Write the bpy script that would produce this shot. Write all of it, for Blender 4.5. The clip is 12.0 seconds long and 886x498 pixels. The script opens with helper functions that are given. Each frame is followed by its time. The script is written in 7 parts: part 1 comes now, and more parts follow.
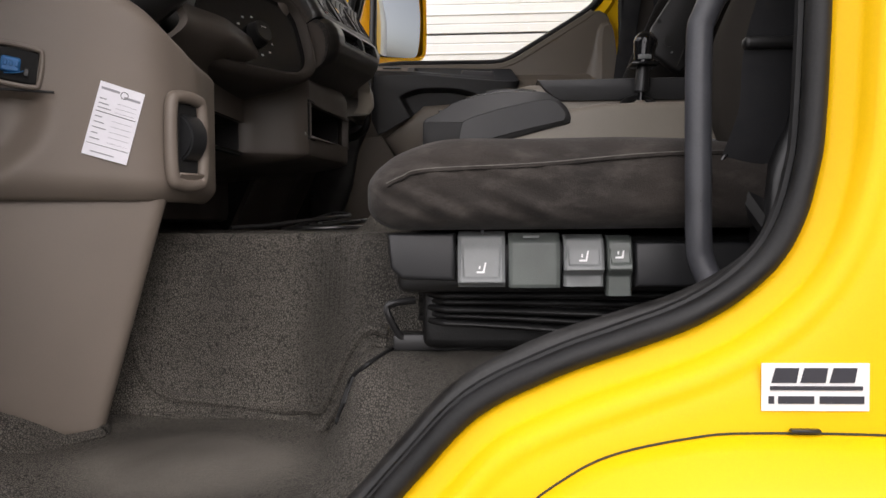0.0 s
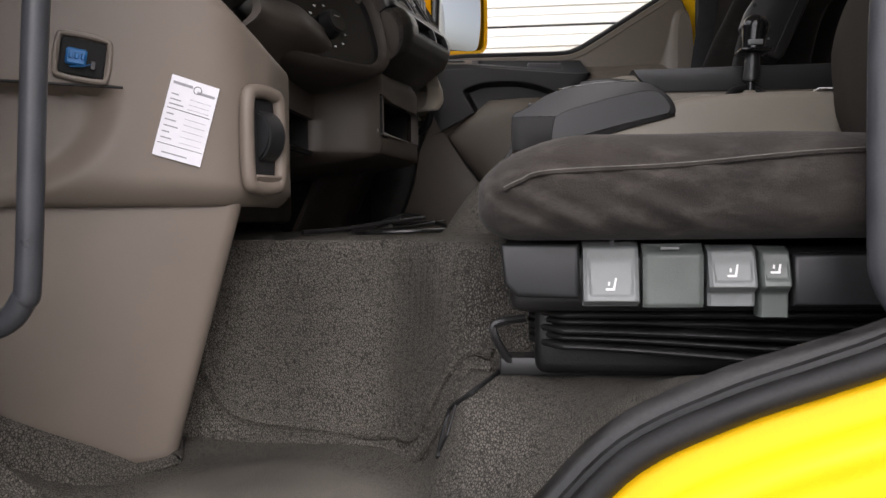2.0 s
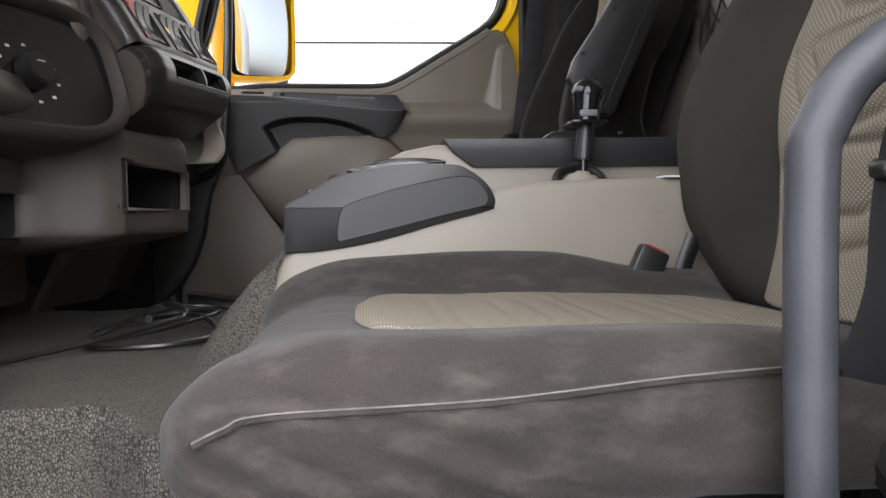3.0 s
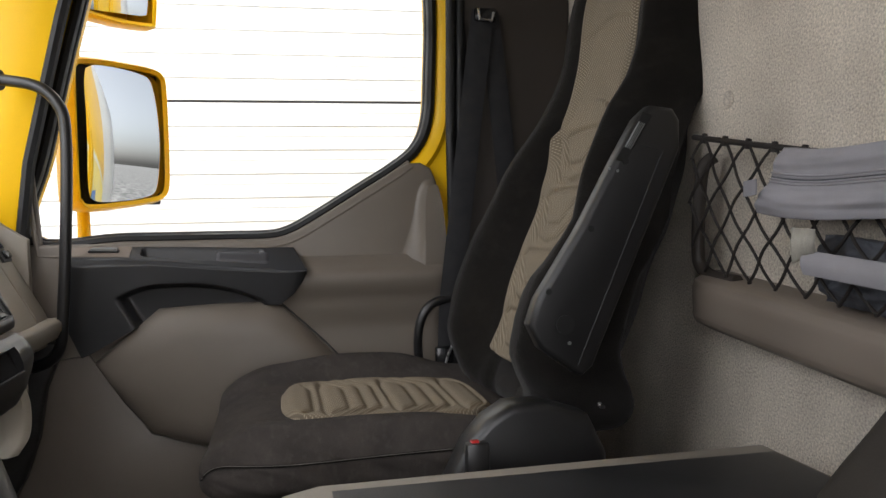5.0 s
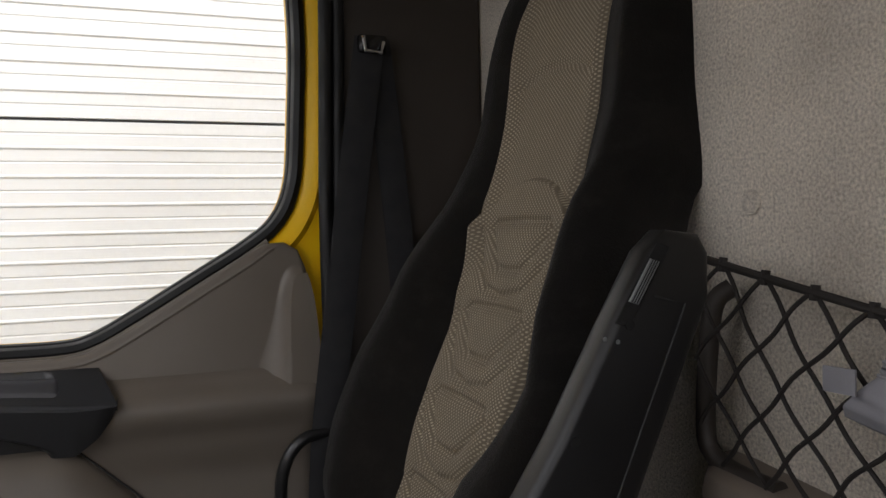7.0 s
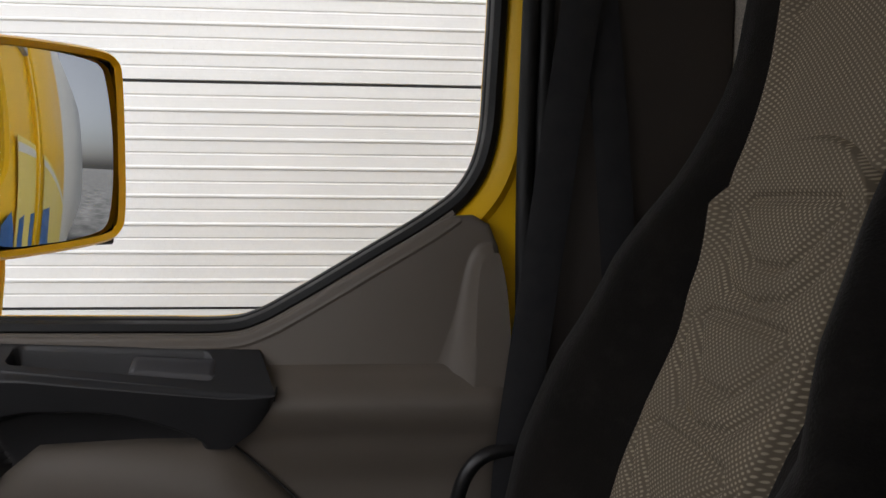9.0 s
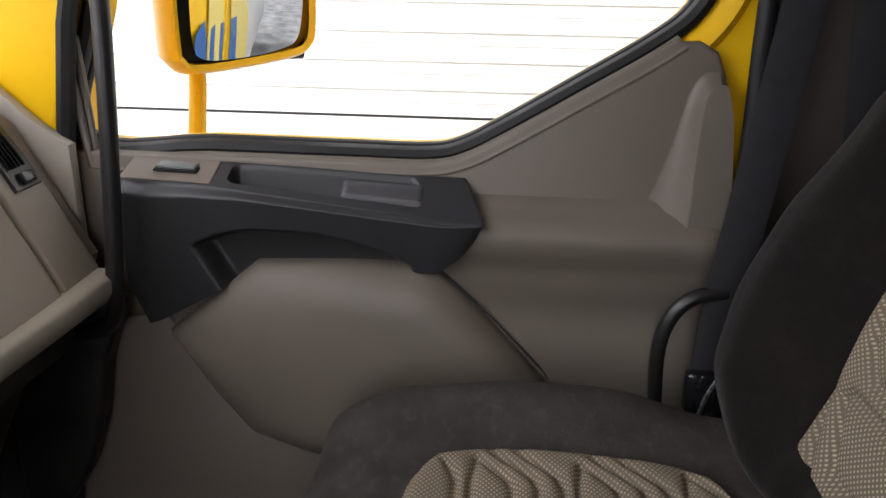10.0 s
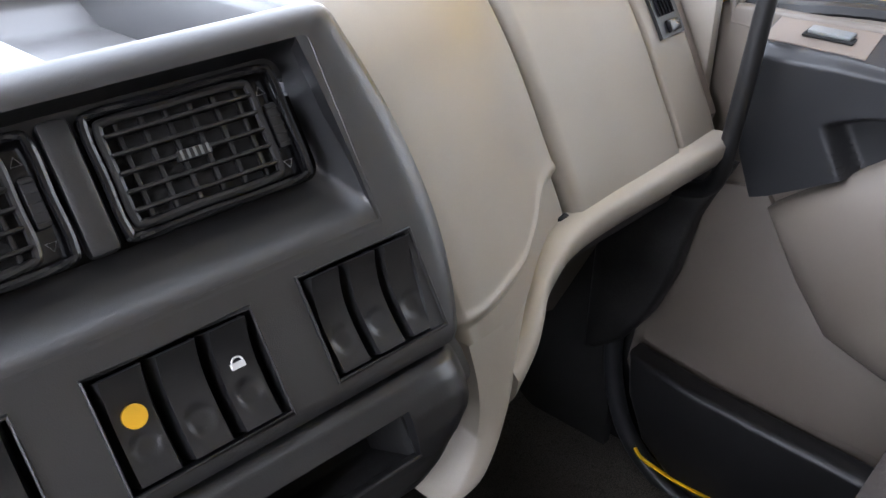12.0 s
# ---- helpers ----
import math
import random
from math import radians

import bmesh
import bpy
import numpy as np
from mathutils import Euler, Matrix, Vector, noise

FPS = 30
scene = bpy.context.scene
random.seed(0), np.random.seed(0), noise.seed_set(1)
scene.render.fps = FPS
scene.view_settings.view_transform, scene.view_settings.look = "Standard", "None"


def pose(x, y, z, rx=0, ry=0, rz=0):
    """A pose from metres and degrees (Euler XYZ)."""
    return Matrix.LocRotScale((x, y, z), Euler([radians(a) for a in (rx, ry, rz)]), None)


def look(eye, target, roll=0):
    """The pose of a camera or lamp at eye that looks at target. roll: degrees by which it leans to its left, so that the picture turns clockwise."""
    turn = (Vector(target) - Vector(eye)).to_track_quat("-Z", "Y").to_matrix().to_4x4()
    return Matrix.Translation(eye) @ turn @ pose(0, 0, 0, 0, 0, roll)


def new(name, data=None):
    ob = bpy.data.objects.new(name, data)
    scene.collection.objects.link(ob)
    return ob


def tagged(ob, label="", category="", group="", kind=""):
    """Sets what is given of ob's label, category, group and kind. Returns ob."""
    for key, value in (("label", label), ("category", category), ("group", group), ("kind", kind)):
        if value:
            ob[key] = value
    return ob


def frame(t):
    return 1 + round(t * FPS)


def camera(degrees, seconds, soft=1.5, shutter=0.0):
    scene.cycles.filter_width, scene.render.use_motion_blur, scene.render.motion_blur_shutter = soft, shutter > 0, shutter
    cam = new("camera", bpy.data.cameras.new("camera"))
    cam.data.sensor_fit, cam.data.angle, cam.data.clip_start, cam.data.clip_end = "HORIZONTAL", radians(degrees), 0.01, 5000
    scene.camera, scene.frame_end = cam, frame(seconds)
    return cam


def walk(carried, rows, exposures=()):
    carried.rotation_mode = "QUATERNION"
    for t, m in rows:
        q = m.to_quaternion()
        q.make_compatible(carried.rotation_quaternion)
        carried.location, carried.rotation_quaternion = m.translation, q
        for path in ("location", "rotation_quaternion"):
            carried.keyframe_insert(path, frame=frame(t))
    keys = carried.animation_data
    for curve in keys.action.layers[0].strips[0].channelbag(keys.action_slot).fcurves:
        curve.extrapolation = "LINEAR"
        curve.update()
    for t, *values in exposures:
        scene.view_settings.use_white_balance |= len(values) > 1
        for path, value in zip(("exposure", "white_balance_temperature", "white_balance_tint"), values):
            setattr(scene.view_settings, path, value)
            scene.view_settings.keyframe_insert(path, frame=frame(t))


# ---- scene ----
cam = camera(57.5, 12.0)
PATH = [
    (0, (-0.017, -0.642, 0.014), (-0.132, 1.354, -0.052), -0.5),
    (0.5, (-0.066, -0.709, -0.039), (-0.243, 1.282, -0.105), -0.7),
    (1, (-0.038, -0.779, -0.059), (-0.285, 1.204, -0.126), -0.6),
    (1.5, (-0.05, -0.693, -0.022), (-0.315, 1.287, -0.096), -0.6),
    (2, (-0.096, -0.538, 0.027), (-0.315, 1.448, -0.048), -0.7),
    (2.5, (-0.068, -0.375, 0.084), (-0.11, 1.623, 0.008), -1.0),
    (3, (-0.032, -0.236, 0.161), (0.155, 1.754, 0.092), -1.0),
    (3.5, (-0.043, -0.127, 0.219), (0.276, 1.846, 0.15), -1.0),
    (3.7, (-0.051, -0.07, 0.249), (0.293, 1.899, 0.179), -1.0),
    (5.3, (0.042, 0.288, 0.585), (0.482, 2.238, 0.518), -1.4),
    (5.5, (0.055, 0.344, 0.583), (0.538, 2.284, 0.516), -1.3),
    (6, (0.094, 0.503, 0.614), (0.705, 2.406, 0.553), -1.3),
    (6.5, (0.104, 0.614, 0.665), (0.827, 2.477, 0.597), -1.6),
    (6.7, (0.099, 0.634, 0.701), (0.84, 2.491, 0.638), -1.4),
    (8.3, (0.239, 0.916, 0.749), (0.59, 2.884, 0.683), 0.1),
    (8.5, (0.228, 0.912, 0.74), (0.534, 2.888, 0.681), -0.1),
    (9, (0.208, 0.925, 0.723), (0.382, 2.913, 0.591), 0.5),
    (9.5, (0.151, 0.953, 0.732), (0.18, 2.925, 0.399), 0.8),
    (10, (0.116, 0.967, 0.749), (-0.042, 2.866, 0.143), 1.1),
    (10.5, (0.061, 0.977, 0.788), (-0.363, 2.727, -0.083), 0.8),
    (11, (0.044, 0.986, 0.78), (-0.646, 2.595, -0.186), 0.6),
    (11.5, (0.007, 0.996, 0.752), (-0.933, 2.473, -0.214), 0.7),
    (12, (-0.007, 0.977, 0.753), (-1.201, 2.262, -0.208), 0.6),
]
EXPOSURES = [(0.0, -0.2, 6500, 16), (0.7, -0.45, 6400, 14), (1.5, -0.55, 6400, 14), (2.0, 0.05, 6350, 16), (2.5, 0.65, 6100, 14), (3.6, 1.15, 6100, 12), (5.4, 0.4, 6300, 13), (6.6, 0.05, 6300, 14), (8.4, -0.55, 6200, 15), (9.5, -0.3, 6250, 15), (10.0, 0.7, 6150, 16), (10.5, 2.05, 5700, 15), (11.0, 1.95, 5650, 15), (12.0, 1.95, 5550, 15)]
walk(cam, [(t, look(eye, target, roll)) for t, eye, target, roll in PATH], EXPOSURES)

# ---- light ----
world = bpy.data.worlds.new("sky")
scene.world = world
world.use_nodes = True
wn = world.node_tree.nodes
sky = wn.new("ShaderNodeTexSky")
sky.sky_type = "NISHITA"
sky.sun_disc = False
sky.sun_elevation = radians(38)
sky.sun_rotation = radians(160)
sky.air_density, sky.dust_density = 1.0, 3.5
haze = wn.new("ShaderNodeHueSaturation")
haze.inputs["Saturation"].default_value = 0.30
world.node_tree.links.new(sky.outputs[0], haze.inputs["Color"])
world.node_tree.links.new(haze.outputs[0], wn["Background"].inputs[0])
wn["Background"].inputs[1].default_value = 0.15
sun_data = bpy.data.lights.new("sun", "SUN")
sun_data.energy, sun_data.angle, sun_data.color = 3.6, radians(100), (1.0, 0.98, 0.955)
sun = new("sun", sun_data)
sun.matrix_world = look((-0.9, -2.3, 2.6), (0, 0, 0))

# fill lamp added inside the windscreen opening to strengthen the sky light entering there
screen_light = bpy.data.lights.new("windscreen_fill", "AREA")
screen_light.shape, screen_light.size, screen_light.size_y = "RECTANGLE", 1.80, 0.80
screen_light.energy, screen_light.color = 4.6, (1.0, 0.99, 0.97)
new("windscreen_fill", screen_light).matrix_world = look((-0.80, 1.05, 0.99), (0.05, 1.05, 0.70))


# ---- materials ----
def mat(name, colour, rough=0.6, metal=0.0, vary=0.12, scale=9.0, grain=160.0, bump=0.15, depth=0.001, spec=0.5,
        coat=0.0, second=None, voronoi=False, rough_vary=0.12):
    """A surface with broad and fine variation of colour and gloss, and a fine relief, all at real size."""
    m = bpy.data.materials.new(name)
    m.use_nodes = True
    nt = m.node_tree
    n, l = nt.nodes, nt.links
    b = n["Principled BSDF"]
    co = n.new("ShaderNodeTexCoord")
    broad = n.new("ShaderNodeTexNoise")
    broad.inputs["Scale"].default_value = scale
    broad.inputs["Detail"].default_value = 5
    l.new(co.outputs["Object"], broad.inputs["Vector"])
    fine = n.new("ShaderNodeTexVoronoi" if voronoi else "ShaderNodeTexNoise")
    fine.inputs["Scale"].default_value = grain
    if not voronoi:
        fine.inputs["Detail"].default_value = 3
    l.new(co.outputs["Object"], fine.inputs["Vector"])
    fine_out = fine.outputs["Distance"] if voronoi else fine.outputs[0]
    ramp = n.new("ShaderNodeValToRGB")
    c2 = second or tuple(c * (1 - 2.2 * vary) for c in colour)
    ramp.color_ramp.elements[0].position, ramp.color_ramp.elements[1].position = 0.32, 0.68
    ramp.color_ramp.elements[0].color = (*c2, 1)
    ramp.color_ramp.elements[1].color = (*[min(1, c * (1 + vary)) for c in colour], 1)
    l.new(broad.outputs[0], ramp.inputs[0])
    mix = n.new("ShaderNodeMix")
    mix.data_type, mix.blend_type = "RGBA", "MULTIPLY"
    mix.inputs[0].default_value = min(1.0, 3.0 * vary)
    l.new(ramp.outputs[0], mix.inputs[6])
    gr = n.new("ShaderNodeMapRange")
    gr.inputs[1].default_value, gr.inputs[2].default_value = (0.0, 0.7) if voronoi else (0.3, 0.7)
    gr.inputs[3].default_value, gr.inputs[4].default_value = 0.55, 1.0
    if voronoi:
        gr.inputs[3].default_value, gr.inputs[4].default_value = 1.1, 0.45
    l.new(fine_out, gr.inputs[0])
    l.new(gr.outputs[0], mix.inputs[7])
    l.new(mix.outputs[2], b.inputs["Base Color"])
    rr = n.new("ShaderNodeMapRange")
    rr.inputs[1].default_value, rr.inputs[2].default_value = 0.3, 0.7
    rr.inputs[3].default_value, rr.inputs[4].default_value = max(0.02, rough - rough_vary), min(1, rough + rough_vary)
    l.new(broad.outputs[0], rr.inputs[0])
    l.new(rr.outputs[0], b.inputs["Roughness"])
    b.inputs["Metallic"].default_value = metal
    b.inputs["Specular IOR Level"].default_value = spec
    b.inputs["Coat Weight"].default_value = coat
    b.inputs["Coat Roughness"].default_value = 0.08
    bp = n.new("ShaderNodeBump")
    bp.inputs["Strength"].default_value = bump
    bp.inputs["Distance"].default_value = depth
    if voronoi:
        bp.invert = True
    l.new(fine_out, bp.inputs["Height"])
    l.new(bp.outputs[0], b.inputs["Normal"])
    return m


def pebbled(name, pale, dim, crack, cells):
    """Rubber mat with a leather grain: dusty pebbles between dark cracks, rubbed smooth where heels rest."""
    m = mat(name, pale, 0.62, vary=0.16, scale=4.5, grain=500, bump=0.2, spec=0.35, second=dim)
    n, l = m.node_tree.nodes, m.node_tree.links
    b, co = n["Principled BSDF"], n["Texture Coordinate"]
    warp = n.new("ShaderNodeTexNoise")
    warp.inputs["Scale"].default_value = 45.0
    l.new(co.outputs["Object"], warp.inputs["Vector"])
    push = n.new("ShaderNodeVectorMath")
    push.operation = "MULTIPLY_ADD"
    push.inputs[1].default_value = (0.006, 0.006, 0.006)
    l.new(warp.outputs["Color"], push.inputs[0])
    l.new(co.outputs["Object"], push.inputs[2])
    vo = n.new("ShaderNodeTexVoronoi")
    vo.feature = "DISTANCE_TO_EDGE"
    vo.inputs["Scale"].default_value = cells
    long_way = n.new("ShaderNodeMapping")
    long_way.inputs["Scale"].default_value = (1.25, 0.72, 0.72)
    l.new(push.outputs[0], long_way.inputs[0])
    l.new(long_way.outputs[0], vo.inputs["Vector"])
    rise = n.new("ShaderNodeMapRange")
    rise.inputs[1].default_value, rise.inputs[2].default_value = 0.0, 0.23
    l.new(vo.outputs["Distance"], rise.inputs[0])
    # heel wear: a rubbed patch on the flat of the footwell
    mp = n.new("ShaderNodeMapping")
    mp.vector_type = "POINT"
    mp.inputs["Location"].default_value = (0.36 / 0.150, -0.255 / 0.115, 0.27 / 0.12)
    mp.inputs["Scale"].default_value = (1 / 0.150, 1 / 0.115, 1 / 0.12)
    l.new(co.outputs["Object"], mp.inputs[0])
    ball = n.new("ShaderNodeVectorMath")
    ball.operation = "LENGTH"
    l.new(mp.outputs[0], ball.inputs[0])
    rough_edge = n.new("ShaderNodeMath")
    rough_edge.operation = "MULTIPLY_ADD"
    rough_edge.inputs[1].default_value = 0.5
    l.new(n["Noise Texture"].outputs[0], rough_edge.inputs[0])
    l.new(ball.outputs["Value"], rough_edge.inputs[2])
    worn = n.new("ShaderNodeMapRange")
    worn.inputs[1].default_value, worn.inputs[2].default_value = 0.95, 1.35
    worn.inputs[3].default_value, worn.inputs[4].default_value = 0.22, 1.0
    l.new(rough_edge.outputs[0], worn.inputs[0])
    depth_ = n.new("ShaderNodeMath")
    depth_.operation = "MULTIPLY"
    inv = n.new("ShaderNodeMath")
    inv.operation = "SUBTRACT"
    inv.inputs[0].default_value = 1.0
    l.new(rise.outputs[0], inv.inputs[1])
    l.new(inv.outputs[0], depth_.inputs[0])
    l.new(worn.outputs[0], depth_.inputs[1])
    old = b.inputs["Base Color"].links[0].from_socket
    mx = n.new("ShaderNodeMix")
    mx.data_type = "RGBA"
    l.new(depth_.outputs[0], mx.inputs[0])
    l.new(old, mx.inputs[6])
    mx.inputs[7].default_value = (*crack, 1)
    l.new(mx.outputs[2], b.inputs["Base Color"])
    bp = n["Bump"]
    bp.invert = True
    bp.inputs["Strength"].default_value = 0.8
    bp.inputs["Distance"].default_value = 0.0016
    l.new(depth_.outputs[0], bp.inputs["Height"])
    return m


def weave(name, light, dark, period):
    """Seat cloth with a small diagonal check."""
    m = mat(name, light, 0.9, vary=0.1, scale=14, grain=900, bump=0.3, depth=0.0006, spec=0.2)
    nt = m.node_tree
    n, l = nt.nodes, nt.links
    co = n["Texture Coordinate"]
    waves = []
    for axis in ("X", "Y"):
        mp = n.new("ShaderNodeMapping")
        mp.inputs["Rotation"].default_value = (0, 0, radians(45))
        mp.inputs["Scale"].default_value = (0.65, 0.80, 1)
        l.new(co.outputs["UV"], mp.inputs[0])
        w = n.new("ShaderNodeTexWave")
        w.inputs["Scale"].default_value = 0.314 / period
        w.inputs["Distortion"].default_value = 0.12
        w.inputs["Detail"].default_value = 1
        w.bands_direction = axis
        l.new(mp.outputs[0], w.inputs[0])
        waves.append(w)
    mul = n.new("ShaderNodeMath")
    mul.operation = "MULTIPLY"
    l.new(waves[0].outputs[1], mul.inputs[0])
    l.new(waves[1].outputs[1], mul.inputs[1])
    old = n["Principled BSDF"].inputs["Base Color"].links[0].from_socket
    mix = n.new("ShaderNodeMix")
    mix.data_type = "RGBA"
    dots = n.new("ShaderNodeMapRange")
    dots.inputs[1].default_value, dots.inputs[2].default_value = 0.24, 0.72
    l.new(mul.outputs[0], dots.inputs[0])
    l.new(dots.outputs[0], mix.inputs[0])
    mix.inputs[6].default_value = (*dark, 1)
    l.new(old, mix.inputs[7])
    l.new(mix.outputs[2], n["Principled BSDF"].inputs["Base Color"])
    bp = n["Bump"]
    l.new(mul.outputs[0], bp.inputs["Height"])
    return m


M = {}
M["yellow"] = mat("yellow_paint", (0.90, 0.535, 0.002), 0.36, vary=0.03, scale=3, grain=700, bump=0.03, coat=0.03, rough_vary=0.05, spec=0.2)
M["rubber"] = mat("black_rubber", (0.0125, 0.0124, 0.0128), 0.55, vary=0.25, scale=20, grain=400, bump=0.25, spec=0.35)
M["sill"] = mat("worn_black_plastic", (0.028, 0.027, 0.026), 0.5, vary=0.3, scale=26, grain=300, bump=0.3)
M["taupe"] = mat("taupe_plastic", (0.20, 0.165, 0.135), 0.52, vary=0.05, scale=6, grain=1100, bump=0.25, depth=0.0006)
M["taupe_door"] = mat("taupe_door_plastic", (0.153, 0.130, 0.105), 0.5, vary=0.05, scale=5, grain=1100, bump=0.25, depth=0.0006)
M["dark_taupe"] = mat("dark_taupe_plastic", (0.085, 0.071, 0.060), 0.5, vary=0.06, scale=6, grain=1000, bump=0.25, depth=0.0006)
M["pillar_brown"] = mat("dark_brown_pillar_plastic", (0.046, 0.038, 0.032), 0.55, vary=0.08, scale=6, grain=1000, bump=0.25, depth=0.0006, spec=0.35)
M["grey_tan"] = mat("pale_taupe_plastic", (0.335, 0.303, 0.252), 0.48, vary=0.05, scale=6, grain=1000, bump=0.25, depth=0.0006)
M["anthracite"] = mat("anthracite_plastic", (0.0235, 0.0240, 0.0255), 0.40, vary=0.08, scale=8, grain=1000, bump=0.3, depth=0.0006, rough_vary=0.04)
M["black"] = mat("black_plastic", (0.0135, 0.0133, 0.0135), 0.38, vary=0.08, scale=12, grain=900, bump=0.2, depth=0.0005, rough_vary=0.03, spec=0.6)
M["arm_black"] = mat("matt_black_armrest_plastic", (0.0105, 0.0102, 0.0105), 0.42, vary=0.1, scale=12, grain=900, bump=0.25, depth=0.0005, rough_vary=0.04, spec=0.5)
M["satin_grey"] = mat("satin_grey_plastic", (0.052, 0.051, 0.055), 0.42, vary=0.06, scale=8, grain=1000, bump=0.2, depth=0.0005, rough_vary=0.03)
M["gloss"] = mat("glossy_black_plastic", (0.01, 0.01, 0.011), 0.17, vary=0.1, scale=12, grain=500, bump=0.03, rough_vary=0.04)
M["dash_black"] = mat("grained_black_dashboard_plastic", (0.013, 0.0127, 0.013), 0.42, vary=0.06, scale=9, grain=1300, bump=0.35, depth=0.0005, rough_vary=0.04, spec=1.0)
# black dashboard top, its colour lightened to carry the windscreen glare
M["dash_top"] = mat("glare_lightened_dashboard_top", (0.050, 0.048, 0.047), 0.40, vary=0.10, scale=7, grain=1200, bump=0.3, depth=0.0005, spec=1.0)
M["bellows"] = mat("black_bellows_rubber", (0.010, 0.010, 0.0102), 0.5, vary=0.25, scale=18, grain=400, bump=0.3, rough_vary=0.08)
M["console"] = mat("dusty_taupe_console_plastic", (0.275, 0.245, 0.203), 0.46, vary=0.06, scale=5, grain=900, bump=0.3, depth=0.0006)
M["carpet"] = pebbled("pebble_grained_floor_mat", (0.168, 0.153, 0.130), (0.105, 0.096, 0.082), (0.014, 0.0125, 0.0108), 350)
M["velour"] = mat("dark_brown_velour", (0.0115, 0.0098, 0.0083), 0.95, vary=0.20, scale=13, grain=520, bump=0.7, depth=0.0014, spec=0.12)
M["velour_worn"] = mat("dusty_brown_velour", (0.040, 0.034, 0.0295), 0.95, vary=0.18, scale=5, grain=700, bump=0.6, depth=0.0012, spec=0.15, second=(0.026, 0.023, 0.021))
for key in ("velour", "velour_worn"):
    M[key].node_tree.nodes["Principled BSDF"].inputs["Sheen Weight"].default_value = 0.1
    M[key].node_tree.nodes["Principled BSDF"].inputs["Sheen Roughness"].default_value = 0.5


def scuff(m, pale, stretch, low, high):
    """Pale rubbed streaks over a cloth."""
    n, l = m.node_tree.nodes, m.node_tree.links
    mp = n.new("ShaderNodeMapping")
    mp.inputs["Rotation"].default_value = (0, radians(35), radians(15))
    mp.inputs["Scale"].default_value = stretch
    l.new(n["Texture Coordinate"].outputs["Object"], mp.inputs[0])
    tx = n.new("ShaderNodeTexNoise")
    tx.inputs["Scale"].default_value = 1.0
    tx.inputs["Detail"].default_value = 6
    tx.inputs["Roughness"].default_value = 0.65
    l.new(mp.outputs[0], tx.inputs["Vector"])
    rg = n.new("ShaderNodeMapRange")
    rg.inputs[1].default_value, rg.inputs[2].default_value = low, high
    rg.inputs[4].default_value = 0.75
    l.new(tx.outputs[0], rg.inputs[0])
    old = n["Principled BSDF"].inputs["Base Color"].links[0].from_socket
    mx = n.new("ShaderNodeMix")
    mx.data_type = "RGBA"
    l.new(rg.outputs[0], mx.inputs[0])
    l.new(old, mx.inputs[6])
    mx.inputs[7].default_value = (*pale, 1)
    l.new(mx.outputs[2], n["Principled BSDF"].inputs["Base Color"])


scuff(M["velour_worn"], (0.092, 0.081, 0.072), (26, 52, 52), 0.48, 0.86)
scuff(M["velour"], (0.023, 0.020, 0.0175), (26, 38, 38), 0.50, 0.90)
scuff(M["console"], (0.20, 0.175, 0.145), (9, 30, 30), 0.60, 0.80)
M["weave"] = weave("beige_check_cloth", (0.43, 0.368, 0.270), (0.160, 0.131, 0.094), 0.0035)
M["weave_worn"] = weave("dusty_beige_check_cloth", (0.335, 0.296, 0.234), (0.158, 0.138, 0.107), 0.0028)
# passenger cushion velour: the backrest's cloth, lightened for the daylight falling on it
M["velour_lit"] = mat("lit_dark_brown_velour", (0.058, 0.051, 0.0465), 0.95, vary=0.12, scale=24, grain=650, bump=0.6, depth=0.0012, spec=0.12)
scuff(M["velour_lit"], (0.088, 0.079, 0.073), (75, 48, 48), 0.52, 0.86)
M["velour_back"] = mat("dusty_grey_brown_velour", (0.043, 0.038, 0.0325), 0.95, vary=0.10, scale=5, grain=800, bump=0.5, depth=0.0010, spec=0.12)
M["grey_switch"] = mat("grey_plastic_lever", (0.20, 0.21, 0.21), 0.42, vary=0.06, scale=30, grain=900, bump=0.2)
M["green_switch"] = mat("greenish_grey_plastic_lever", (0.12, 0.135, 0.125), 0.42, vary=0.06, scale=30, grain=900, bump=0.2)
M["white"] = mat("white_print", (0.8, 0.8, 0.8), 0.5, vary=0.02, bump=0.02)
M["paper"] = mat("white_paper", (0.86, 0.85, 0.90), 0.6, vary=0.02, scale=20, bump=0.05)
M["ink"] = mat("dark_ink", (0.03, 0.03, 0.04), 0.6, vary=0.05)
M["grey_ink"] = mat("grey_ink", (0.35, 0.35, 0.38), 0.6, vary=0.05)
M["blue"] = mat("blue_plastic", (0.02, 0.16, 0.42), 0.4, vary=0.05)
M["metal"] = mat("bright_metal", (0.6, 0.6, 0.6), 0.3, metal=1.0, vary=0.05, scale=40)
M["rail"] = mat("grey_painted_steel_tube", (0.06, 0.062, 0.07), 0.38, vary=0.1, scale=20, grain=500, bump=0.1)
M["lining"] = mat("beige_needle_felt", (0.66, 0.595, 0.505), 0.95, vary=0.33, scale=7, grain=300, bump=1.0, depth=0.004, spec=0.1, second=(0.66, 0.595, 0.505))
M["cord"] = mat("dark_brown_cord", (0.022, 0.017, 0.014), 0.8, vary=0.2, scale=60, grain=900, bump=0.4)
M["bag"] = mat("grey_nylon", (0.30, 0.29, 0.31), 0.75, vary=0.08, scale=12, grain=1200, bump=0.3)
M["slate"] = mat("slate_nylon", (0.075, 0.08, 0.095), 0.6, vary=0.25, scale=22, grain=900, bump=0.4)
M["strap"] = mat("ribbed_white_webbing", (0.40, 0.38, 0.33), 0.85, vary=0.1, scale=30, grain=800, bump=0.4)
